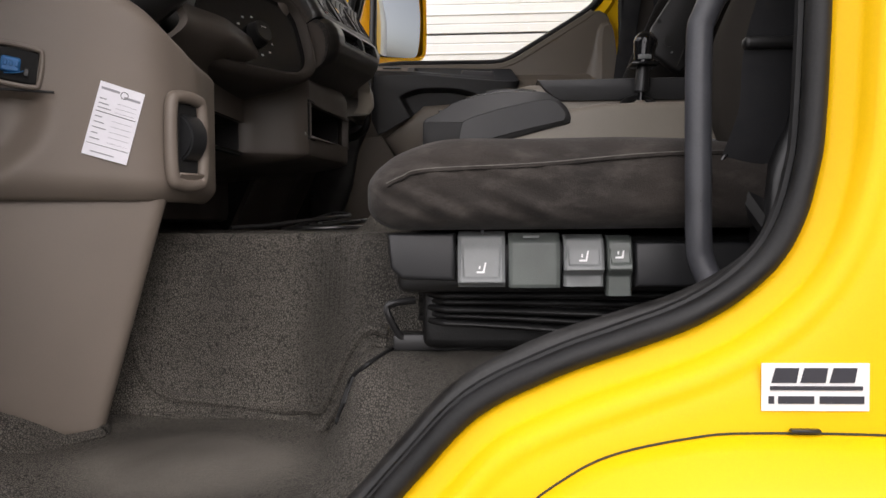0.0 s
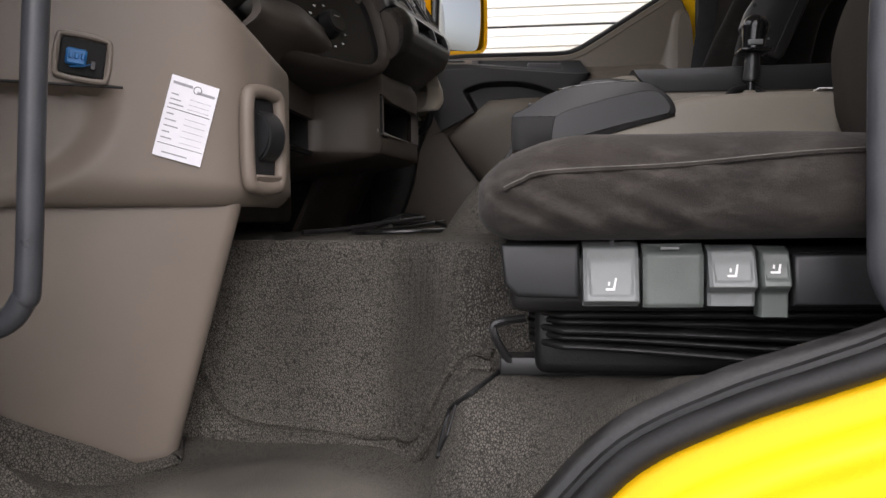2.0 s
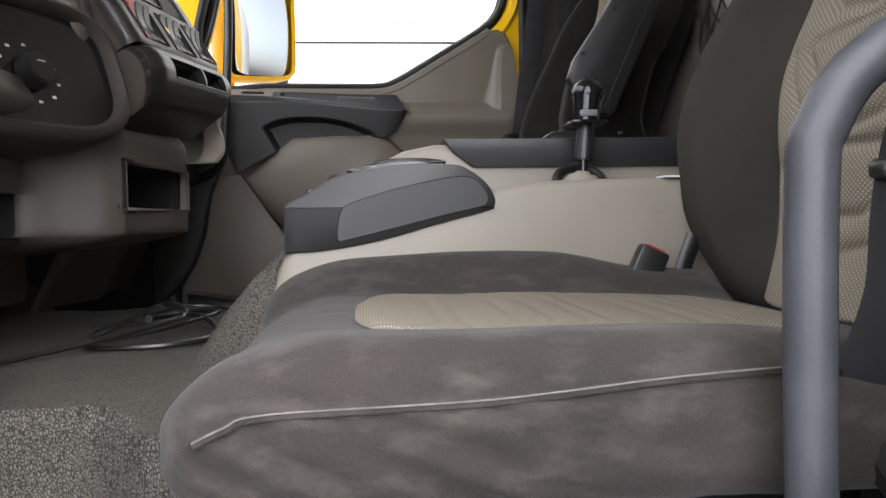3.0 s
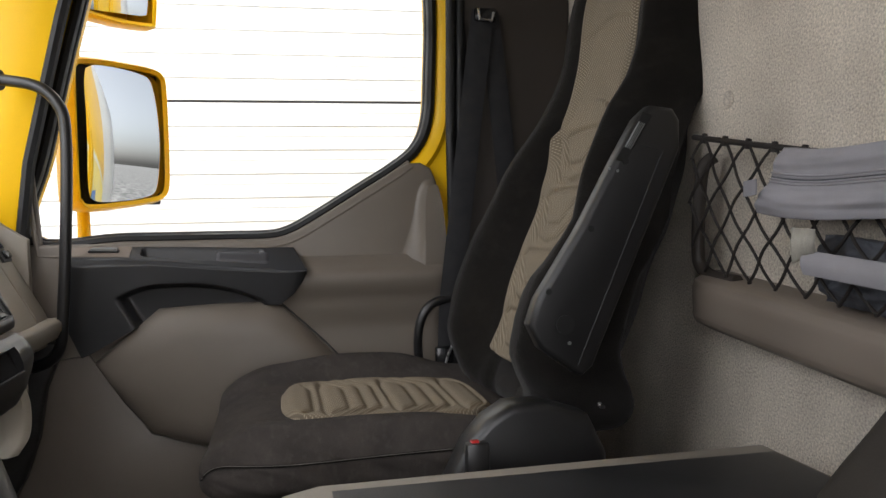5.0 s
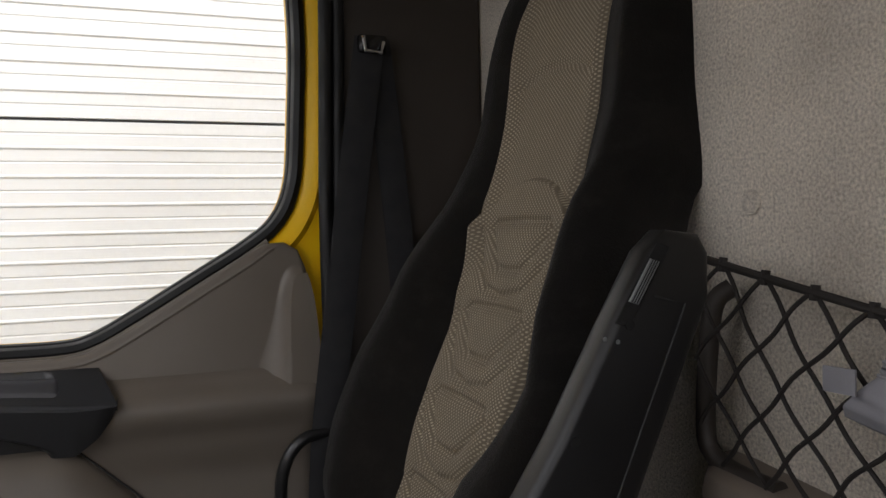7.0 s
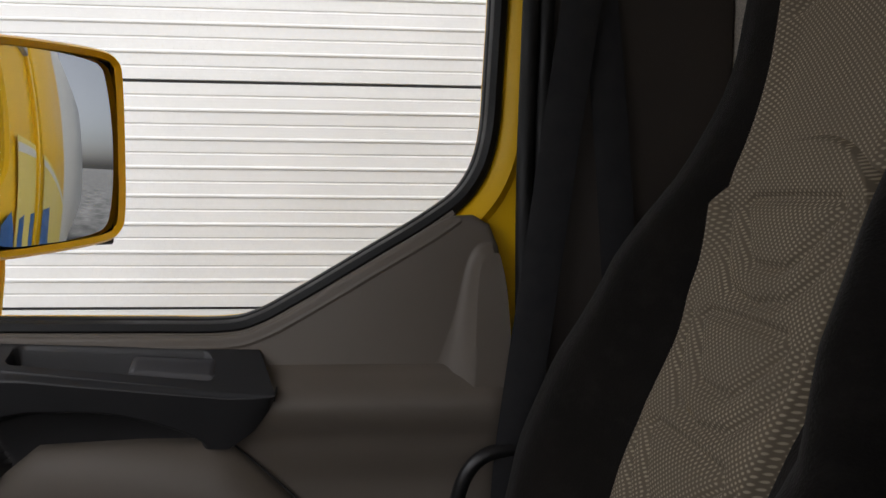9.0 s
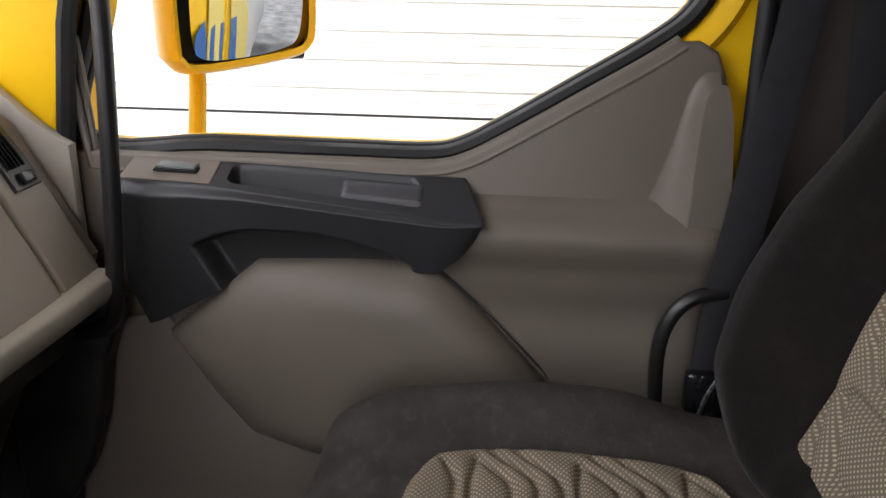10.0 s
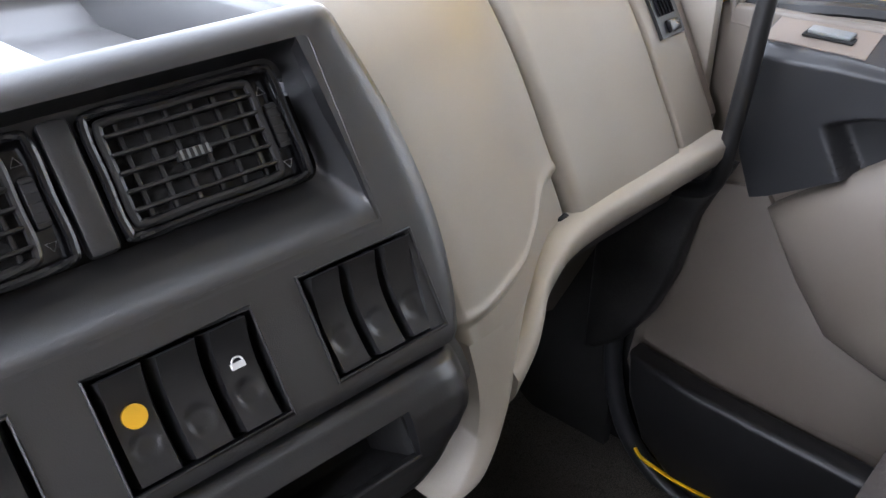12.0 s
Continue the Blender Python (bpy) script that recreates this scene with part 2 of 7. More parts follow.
M["belt"] = mat("black_belt_webbing", (0.014, 0.014, 0.016), 0.75, vary=0.1, scale=30, grain=1400, bump=0.4)
# black board; also stands for shade in the drawer slots and finger pull
M["dark"] = mat("black_board_and_slot_shade", (0.013, 0.0125, 0.012), 0.9, vary=0.2, scale=12, grain=300, bump=0.4)
M["thread"] = mat("pale_thread", (0.15, 0.138, 0.125), 0.8, vary=0.2, scale=40)
M["red"] = mat("red_plastic", (0.5, 0.02, 0.02), 0.4, vary=0.05)
M["orange"] = mat("yellow_lens", (0.75, 0.42, 0.01), 0.35, vary=0.05)
M["panel"] = mat("white_coated_steel", (0.80, 0.80, 0.775), 0.45, vary=0.03, scale=1.2, grain=60, bump=0.05)
M["joint"] = mat("dark_joint", (0.03, 0.03, 0.03), 0.8, vary=0.1)
# grey yard surface, made paler so that it bounces more light upwards
M["asphalt"] = mat("pale_bounce_yard", (0.28, 0.275, 0.26), 0.9, vary=0.25, scale=1.5, grain=90, bump=0.8, depth=0.006)
M["boxwhite"] = mat("white_body_panel", (0.75, 0.75, 0.73), 0.4, vary=0.03, scale=1.0, grain=40, bump=0.03)
M["signblue"] = mat("blue_lettering", (0.01, 0.12, 0.42), 0.4, vary=0.03)
M["paleyellow"] = mat("pale_yellow_decal", (0.86, 0.70, 0.16), 0.4, vary=0.03, scale=2, grain=300, bump=0.02)
M["roof"] = mat("cream_roof_lining", (0.42, 0.39, 0.34), 0.9, vary=0.06, scale=6, grain=300, bump=0.4)

glass = bpy.data.materials.new("clear_glass")
glass.use_nodes = True
gn, gl = glass.node_tree.nodes, glass.node_tree.links
gn.remove(gn["Principled BSDF"])
clear, shine, both = gn.new("ShaderNodeBsdfTransparent"), gn.new("ShaderNodeBsdfGlossy"), gn.new("ShaderNodeMixShader")
clear.inputs[0].default_value = (0.95, 0.965, 0.955, 1)
shine.inputs["Roughness"].default_value = 0.01
fres = gn.new("ShaderNodeFresnel")
fres.inputs[0].default_value = 1.12
gl.new(fres.outputs[0], both.inputs[0])
gl.new(clear.outputs[0], both.inputs[1])
gl.new(shine.outputs[0], both.inputs[2])
gl.new(both.outputs[0], gn["Material Output"].inputs[0])
M["glass"] = glass
mirror = bpy.data.materials.new("mirror_glass")
mirror.use_nodes = True
mb = mirror.node_tree.nodes["Principled BSDF"]
mb.inputs["Base Color"].default_value = (0.86, 0.87, 0.86, 1)
mb.inputs["Metallic"].default_value = 1.0
mb.inputs["Roughness"].default_value = 0.015
M["mirror"] = mirror


# ---- builders ----
ORIGIN = {}


def thing(name, base, label, category, group="", kind=""):
    ob = new(name)
    ob.empty_display_size = 0.05
    ob.location = base
    ORIGIN[ob] = Vector(base)
    return tagged(ob, label, category, group, kind)


def to_mesh(name, bm, material, smooth=40):
    bmesh.ops.recalc_face_normals(bm, faces=bm.faces)
    me = bpy.data.meshes.new(name)
    bm.to_mesh(me)
    bm.free()
    me.materials.append(M[material] if isinstance(material, str) else material)
    if smooth:
        me.polygons.foreach_set("use_smooth", [True] * len(me.polygons))
        me.set_sharp_from_angle(angle=radians(smooth))
    return me


def part(name, bm, material, parent=None, label="", smooth=40):
    """One mesh of a thing or of a part; its points are given in the place's own coordinates."""
    o = ORIGIN.get(parent, Vector((0, 0, 0)))
    bmesh.ops.translate(bm, verts=bm.verts, vec=-o)
    ob = new(name, to_mesh(name, bm, material, smooth))
    ob.parent = parent
    ORIGIN[ob] = o
    if label:
        tagged(ob, label)
    return ob


def solo(name, bm, material, label, category, kind="", group="", smooth=40):
    ob = new(name, to_mesh(name, bm, material, smooth))
    ORIGIN[ob] = Vector((0, 0, 0))
    return tagged(ob, label, category, group, kind)


def box(bm, lo, hi, r=0.004, seg=2, m=None):
    """An upright box with rounded edges, from corner to corner, or placed by m."""
    lo, hi = Vector(lo), Vector(hi)
    c, s = (lo + hi) / 2, hi - lo
    g = bmesh.ops.create_cube(bm, size=1, matrix=Matrix.Translation(c) @ Matrix.Diagonal((*s, 1)))
    vs = g["verts"]
    if r > 0:
        es = list({e for v in vs for e in v.link_edges})
        out = bmesh.ops.bevel(bm, geom=es, offset=min(r, min(s) * 0.45), segments=seg, affect="EDGES", profile=0.5)
        vs = list({v for f in out["faces"] for v in f.verts} | {v for v in vs if v.is_valid})
    if m is not None:
        bmesh.ops.transform(bm, verts=vs, matrix=m)
    return vs


def one_box(lo, hi, r=0.004, seg=2, m=None):
    bm = bmesh.new()
    box(bm, lo, hi, r, seg, m)
    return bm


def curve_points(pts, per=6, closed=False):
    """A smooth line through the points."""
    pts = [Vector(p) for p in pts]
    n = len(pts)
    out = []
    last = n if closed else n - 1
    for i in range(last):
        a, b = pts[i], pts[(i + 1) % n]
        p = pts[i - 1] if (closed or i > 0) else a
        q = pts[(i + 2) % n] if (closed or i + 2 < n) else b
        for k in range(per):
            t = k / per
            out.append(0.5 * ((2 * a) + (b - p) * t + (2 * p - 5 * a + 4 * b - q) * t * t + (3 * a - p - 3 * b + q) * t ** 3))
    if not closed:
        out.append(pts[-1])
    return out


def tube(bm, pts, r, sides=10, closed=False, squash=1.0, up=(0, 1, 0)):
    """A bar of round or flattened section along a line."""
    pts = [Vector(p) for p in pts]
    n = len(pts)
    rings = []
    for i, p in enumerate(pts):
        a = pts[i - 1] if (i > 0 or closed) else p
        b = pts[(i + 1) % n] if (i + 1 < n or closed) else p
        d = (b - a).normalized()
        u = Vector(up)
        s = d.cross(u)
        if s.length < 1e-3:
            s = d.cross(Vector((1, 0, 0)))
        s.normalize()
        w = s.cross(d).normalized()
        rings.append([bm.verts.new(p + s * math.cos(2 * math.pi * k / sides) * r + w * math.sin(2 * math.pi * k / sides) * r * squash) for k in range(sides)])
    for i in range(n if closed else n - 1):
        a, b = rings[i], rings[(i + 1) % n]
        for k in range(sides):
            bm.faces.new((a[k], a[(k + 1) % sides], b[(k + 1) % sides], b[k]))
    if not closed:
        bm.faces.new(rings[0][::-1])
        bm.faces.new(rings[-1])


def one_tube(pts, r, sides=10, closed=False, squash=1.0, up=(0, 1, 0)):
    bm = bmesh.new()
    tube(bm, pts, r, sides, closed, squash, up)
    return bm


def prism(outline, axis, a, b, r=0.004, seg=2):
    """A plate cut to an outline of two coordinates, from a to b along the third axis, with rounded rims."""
    bm = bmesh.new()
    def at(u, v, w):
        return {"x": (w, u, v), "y": (u, w, v), "z": (u, v, w)}[axis]
    vs = [bm.verts.new(at(u, v, a)) for u, v in outline]
    f = bm.faces.new(vs)
    out = bmesh.ops.extrude_face_region(bm, geom=[f])
    top = [g for g in out["geom"] if isinstance(g, bmesh.types.BMVert)]
    d = Vector(at(0, 0, b)) - Vector(at(0, 0, a))
    bmesh.ops.translate(bm, verts=top, vec=d)
    if r > 0:
        ts = set(top)
        es = [e for e in bm.edges if (e.verts[0] in ts) == (e.verts[1] in ts)]
        bmesh.ops.bevel(bm, geom=es, offset=r, segments=seg, affect="EDGES", profile=0.5)
    return bm


def smooth_outline(pts, per=5):
    return [(p.x, p.y) for p in curve_points([(u, v, 0) for u, v in pts], per, True)]


def cylinder(bm, p, q, r, sides=20, r2=None):
    p, q = Vector(p), Vector(q)
    d = q - p
    m = Matrix.Translation((p + q) / 2) @ d.to_track_quat("Z", "Y").to_matrix().to_4x4()
    bmesh.ops.create_cone(bm, cap_ends=True, segments=sides, radius1=r, radius2=r if r2 is None else r2, depth=d.length, matrix=m)


def one_cylinder(p, q, r, sides=20, r2=None, bevel=0.0):
    bm = bmesh.new()
    cylinder(bm, p, q, r, sides, r2)
    if bevel:
        es = [e for e in bm.edges if any(len(f.verts) > 4 for f in e.link_faces)]
        bmesh.ops.bevel(bm, geom=es, offset=bevel, segments=2, affect="EDGES")
    return bm


def sheet(nu, nv, f, thick=0.0, axis=None, cloth=None):
    """A surface given by f(u, v), u and v from 0 to 1, with a thickness along its normals or the given way."""
    bm = bmesh.new()
    g = [[bm.verts.new(f(i / nu, j / nv)) for j in range(nv + 1)] for i in range(nu + 1)]
    for i in range(nu):
        for j in range(nv):
            bm.faces.new((g[i][j], g[i + 1][j], g[i + 1][j + 1], g[i][j + 1]))
    if cloth:
        # the run of the cloth, in metres along two axes
        lay = bm.loops.layers.uv.new("cloth")
        ia, ib = cloth
        spot = {v: (v.co[ia], v.co[ib] * 1.06) for v in bm.verts}
        for face in bm.faces:
            for lp in face.loops:
                lp[lay].uv = spot[lp.vert]
    if thick:
        if axis is None:
            bmesh.ops.recalc_face_normals(bm, faces=bm.faces)
            bmesh.ops.solidify(bm, geom=bm.faces[:], thickness=thick)
        else:
            out = bmesh.ops.extrude_face_region(bm, geom=bm.faces[:])
            vs = [e for e in out["geom"] if isinstance(e, bmesh.types.BMVert)]
            bmesh.ops.translate(bm, verts=vs, vec=Vector(axis) * thick)
    return bm


def soft_box(size, r, cuts=14):
    """A padded block about the origin."""
    bm = bmesh.new()
    bmesh.ops.create_cube(bm, size=2)
    bmesh.ops.subdivide_edges(bm, edges=bm.edges[:], cuts=cuts, use_grid_fill=True)
    h = Vector(size) / 2
    for v in bm.verts:
        p = Vector([math.sin(c * math.pi / 2) * 0.4 + c * 0.6 for c in v.co])
        p = Vector((p.x * h.x, p.y * h.y, p.z * h.z))
        q = Vector([max(-(hh - r), min(hh - r, c)) for c, hh in zip(p, h)])
        d = p - q
        v.co = q + d.normalized() * r if d.length > 1e-6 else p
    return bm


def smoothstep(a, b, x):
    t = max(0.0, min(1.0, (x - a) / (b - a)))
    return t * t * (3 - 2 * t)


def lin_table(table, x):
    for (x0, y0), (x1, y1) in zip(table, table[1:]):
        if x <= x1:
            return y0 + (y1 - y0) * max(0.0, min(1.0, (x - x0) / (x1 - x0)))
    return table[-1][1]


def lerp_table(table, x):
    for (x0, y0), (x1, y1) in zip(table, table[1:]):
        if x <= x1:
            t = max(0.0, min(1.0, (x - x0) / (x1 - x0)))
            t = t * t * (3 - 2 * t)
            return y0 + (y1 - y0) * t
    return table[-1][1]


# ---- ground and surroundings ----
GROUND = -1.25
bm = sheet(24, 24, lambda u, v: Vector(((u - 0.5) * 400, (v - 0.5) * 400, GROUND + 0.02 * noise.noise(Vector((u * 40, v * 40, 0))))))
solo("ground", bm, "asphalt", "grey yard under the truck, made paler to bounce light upwards", "ground", "structure")

# white sectional wall with ribs and joints, beyond the passenger door
WALL_Y = 4.49
wall = solo("wall_hall", one_box((-9, WALL_Y + 0.03, GROUND - 0.02), (5, WALL_Y + 0.3, 3.6), 0), "panel",
            "white ribbed sectional hall wall beside the truck", "wall", "structure")
PANEL_H = 0.976
for k in range(-3, 3):
    z0, z1 = 1.2 + k * PANEL_H, 1.2 + (k + 1) * PANEL_H
    if z0 < GROUND:
        continue
    n_ribs = 16
    prof = [(0.012, z0 + 0.0055), (0.0, z0 + 0.0075)]
    for i in range(1, n_ribs):
        z = z0 + PANEL_H * i / n_ribs
        prof += [(0.0, z - 0.006), (0.0035, z - 0.0015), (0.0035, z + 0.0015), (0.0, z + 0.006)] if i % 2 else [(0.0, z - 0.009), (-0.007, z - 0.003), (-0.007, z + 0.003), (0.0, z + 0.009)]
    prof += [(0.0, z1 - 0.0075), (0.012, z1 - 0.0055)]
    bm = bmesh.new()
    cols = []
    for x in (-9.0, 5.0):
        cols.append([bm.verts.new((x, WALL_Y + d, z)) for d, z in prof])
    for a in range(len(prof) - 1):
        bm.faces.new((cols[0][a], cols[1][a], cols[1][a + 1], cols[0][a + 1]))
    p = part("panel", bm, "panel", wall, smooth=20)
    part("joint", one_box((-9, WALL_Y + 0.010, z0 - 0.0055), (5, WALL_Y + 0.03, z0 + 0.0055), 0), "joint", wall)

# ---- driver side of the cab: body side with the door opening ----
DOOR_LINE = [(-0.30, 1.16), (-0.40, 0.86), (-0.515, 0.5), (-0.572, 0.17), (-0.576, 0.0), (-0.572, -0.13), (-0.548, -0.205), (-0.495, -0.262), (-0.42, -0.282),
             (-0.30, -0.282), (-0.215, -0.279), (-0.17, -0.268), (-0.125, -0.236), (-0.08, -0.187), (-0.03, -0.135), (0.035, -0.102),
             (0.09, -0.082), (0.14, -0.063), (0.18, -0.038), (0.21, -0.005), (0.228, 0.045), (0.236, 0.12), (0.245, 0.4), (0.26, 0.8),
             (0.24, 1.1), (0.16, 1.2), (-0.2, 1.22)]
line = smooth_outline(DOOR_LINE, 5)
cx, cz = -0.14, 0.45


def grow(p, d):
    """The outline moved outwards by d."""
    turn = 1 if sum(a[0] * b[1] - b[0] * a[1] for a, b in zip(p, p[1:] + p[:1])) > 0 else -1
    out = []
    for i in range(len(p)):
        a, b = p[i - 1], p[(i + 1) % len(p)]
        tx, tz = b[0] - a[0], b[1] - a[1]
        k = (math.hypot(tx, tz) or 1) * turn
        out.append((p[i][0] + tz / k * d, p[i][1] - tx / k * d))
    return out


def rim(p, x0, x1, z0, z1):
    """Each point of the outline carried out to a rectangle round it."""
    out = []
    for x, z in p:
        dx, dz = x - cx, z - cz
        k = min((x1 - cx) / dx if dx > 1e-6 else ((x0 - cx) / dx if dx < -1e-6 else 1e9),
                (z1 - cz) / dz if dz > 1e-6 else ((z0 - cz) / dz if dz < -1e-6 else 1e9))
        out.append((cx + dx * k, cz + dz * k))
    return out


def band(loops, closed=True):
    """A skin from one loop of points to the next."""
    bm = bmesh.new()
    rows = [[bm.verts.new(p) for p in lp] for lp in loops]
    n = len(rows[0])
    for a, b in zip(rows, rows[1:]):
        for i in range(n if closed else n - 1):
            j = (i + 1) % n
            bm.faces.new((a[i], a[j], b[j], b[i]))
    return bm


def offset_line(d):
    return grow(line, d)


def at_y(p, y):
    return [Vector((x, y, z)) for x, z in p]


side = thing("cab_side", (0.3, 0, -0.6), "yellow painted cab side round the open driver door", "truck body", kind="structure")
outer = rim(line, -0.95, 0.95, -0.62, 1.42)
mid = [(a[0] * 0.8 + b[0] * 0.2, a[1] * 0.8 + b[1] * 0.2) for a, b in zip(offset_line(0.05), outer)]
loops = [at_y(offset_line(0.004), 0.004), at_y(offset_line(0.012), -0.004), at_y(offset_line(0.024), -0.008),
         at_y(offset_line(0.028), -0.014), at_y(offset_line(0.033), -0.024), at_y(offset_line(0.039), -0.0285), at_y(offset_line(0.047), -0.0272), at_y(offset_line(0.055), -0.0284), at_y(offset_line(0.066), -0.0315), at_y(mid, -0.032), at_y(outer, -0.032)]
part("side_panel", band(loops), "yellow", side, smooth=60)
ARCH = [(-0.30, -0.47), (-0.20, -0.385), (-0.125, -0.320), (-0.061, -0.269), (-0.004, -0.215), (0.032, -0.186), (0.072, -0.164), (0.132, -0.150), (0.18, -0.146), (0.30, -0.148), (0.45, -0.16), (0.62, -0.20), (0.8, -0.30)]
arch = curve_points([(x, 0, z) for x, z in ARCH], 6)
arch_panel = thing("wheel_arch_panel", (0.3, -0.05, -0.6), "yellow painted wheel arch panel below the door opening", "truck body", kind="structure")
rows = []
for d, y in ((0.0, -0.034), (0.0015, -0.042), (0.008, -0.051), (0.03, -0.073), (0.07, -0.098), (0.13, -0.121), (0.22, -0.136), (0.34, -0.140)):
    rows.append([Vector((p.x + d * 0.35, y, p.z - d)) for p in arch])
part("panel", band(rows, False), "yellow", arch_panel, smooth=60)
bm = bmesh.new()
tube(bm, [Vector((p.x, -0.0335, p.z + 0.001)) for p in arch], 0.0009, 6)
part("panel_gap", bm, "joint", arch_panel)
for k, (x, z, a) in enumerate(((0.006, -0.205, 40), (0.215, -0.1425, 0))):
    m = Matrix.Translation((x, -0.036, z)) @ pose(0, 0, 0, 0, -a, 0)
    part("clip", one_box((-0.011, -0.003, -0.0016), (0.011, 0.003, 0.0016), 0.001, 1, m), "black", arch_panel)

# black door seal round the opening
seal = thing("door_seal", (0, 0, -0.28), "black rubber door seal round the driver door opening", "seal", kind="structure")
inner = offset_line(-0.006)
bm = bmesh.new()
tube(bm, at_y(offset_line(-0.003), -0.004), 0.010, 10, True)
part("bulb", bm, "rubber", seal)
bm = bmesh.new()
tube(bm, at_y(offset_line(-0.010), 0.012), 0.005, 8, True)
part("lip", bm, "rubber", seal)


def sill_line(wide, slim):
    """The opening's outline drawn in, wide along the sill and the wheel arch, slim up the pillars."""
    a, b = offset_line(-wide), offset_line(-slim)
    out = []
    for p, q in zip(a, b):
        k = smoothstep(0.02, -0.10, q[1]) * smoothstep(-0.55, -0.49, q[0])
        out.append((q[0] + (p[0] - q[0]) * k, q[1] + (p[1] - q[1]) * k))
    return out


loops = [at_y(offset_line(0.004), 0.004), at_y(offset_line(-0.004), 0.013), at_y(sill_line(0.008, 0.005), 0.018), at_y(sill_line(0.017, 0.006), 0.022), at_y(sill_line(0.021, 0.006), 0.027), at_y(sill_line(0.022, 0.006), 0.036), at_y(offset_line(0.03), 0.044)]
part("flange_trim", band(loops), "sill", seal, smooth=60)
tread = part("tread_plate", one_box((-0.50, 0.030, -0.292), (-0.15, 0.074, -0.2660), 0.003), "sill", seal)
for i in range(22):
    x = -0.47 + i * 0.014
    part("tread_rib", one_tube([(x, 0.040, -0.2658), (x + 0.010, 0.070, -0.2658)], 0.0014, 5), "sill", tread)
part("seal_joint", one_box((-0.352, -0.0148, -0.291), (-0.3505, -0.002, -0.274), 0), "joint", seal)

for x, z in ((-0.352, -0.352), (0.010, -0.345)):
    part("drain_plug", one_cylinder((x, -0.0315, z), (x, -0.0345, z), 0.0035, 12), "joint", side)
# stickers and plates on the yellow side
badge = thing("maker_sticker", (0.222, -0.0325, -0.11), "white sticker with black plain bars on the yellow cab side", "sticker")
part("film", one_box((0.184, -0.0335, -0.128), (0.262, -0.0325, -0.0925), 0), "white", badge)
for k in range(3):
    part("letter_bar", prism([(0.191 + k * 0.021, -0.107), (0.209 + k * 0.021, -0.107), (0.211 + k * 0.021, -0.096), (0.194 + k * 0.021, -0.096)], "y", -0.0345, -0.0337, 0), "ink", badge)
part("rule", one_box((0.190, -0.0345, -0.1125), (0.257, -0.0337, -0.1095), 0), "ink", badge)
for x0, x1 in ((0.189, 0.193), (0.196, 0.222), (0.226, 0.258)):
    part("text_bar", one_box((x0, -0.0345, -0.1225), (x1, -0.0337, -0.117), 0), "ink", badge)
plate = thing("type_plate", (-0.28, -0.0325, -0.34), "black and silver type plate riveted to the yellow sill", "plate")
part("plate_body", one_box((-0.332, -0.0345, -0.36), (-0.232, -0.0325, -0.3), 0.001, 1), "gloss", plate)
for r_ in range(5):
    for c_ in range(2):
        part("field", one_box((-0.318 + c_ * 0.05, -0.0355, -0.316 - r_ * 0.009), (-0.278 + c_ * 0.035, -0.0347, -0.311 - r_ * 0.009), 0), "metal", plate)
for x in (-0.326, -0.238):
    part("rivet", one_cylinder((x, -0.0345, -0.309), (x, -0.037, -0.309), 0.003, 10), "metal", plate)
plate2 = thing("service_plate", (-0.365, -0.0325, -0.34), "black service sticker with white fields on the yellow sill", "plate")
part("film", one_box((-0.391, -0.0340, -0.36), (-0.338, -0.0325, -0.299), 0.0005, 1), "ink", plate2)
part("field", one_box((-0.385, -0.0350, -0.355), (-0.344, -0.0342, -0.316), 0), "white", plate2)
part("text_bar", one_box((-0.382, -0.0350, -0.312), (-0.347, -0.0342, -0.303), 0), "white", plate2)
plate3 = thing("paper_label", (-0.575, -0.0325, -0.26), "pale blank paper label on the yellow door pillar", "label")
part("film", one_box((-0.61, -0.0338, -0.297), (-0.552, -0.0325, -0.235), 0), "paper", plate3)

# ---- cab shell ----
solo("wall_rear", one_box((0.70, 0.0, -0.28), (0.76, 2.1, 1.42), 0.002), "lining", "rear cab wall lined with beige needle felt", "wall", "structure")
solo("ceiling", one_box((-0.75, -0.03, 1.40), (0.80, 2.14, 1.46), 0.01), "roof", "pale roof lining of the cab", "ceiling", "structure")
solo("wall_front", one_box((-1.0, 0.0, -0.30), (-0.94, 2.1, 0.50), 0.0), "dark", "black front bulkhead under the dashboard", "wall", "structure")


SILL = [(-0.95, -0.27), (-0.30, -0.272), (-0.215, -0.270), (-0.17, -0.258), (-0.125, -0.226), (-0.08, -0.177), (-0.03, -0.125), (0.035, -0.094), (0.14, -0.058), (0.21, -0.005), (0.7, 0.05)]


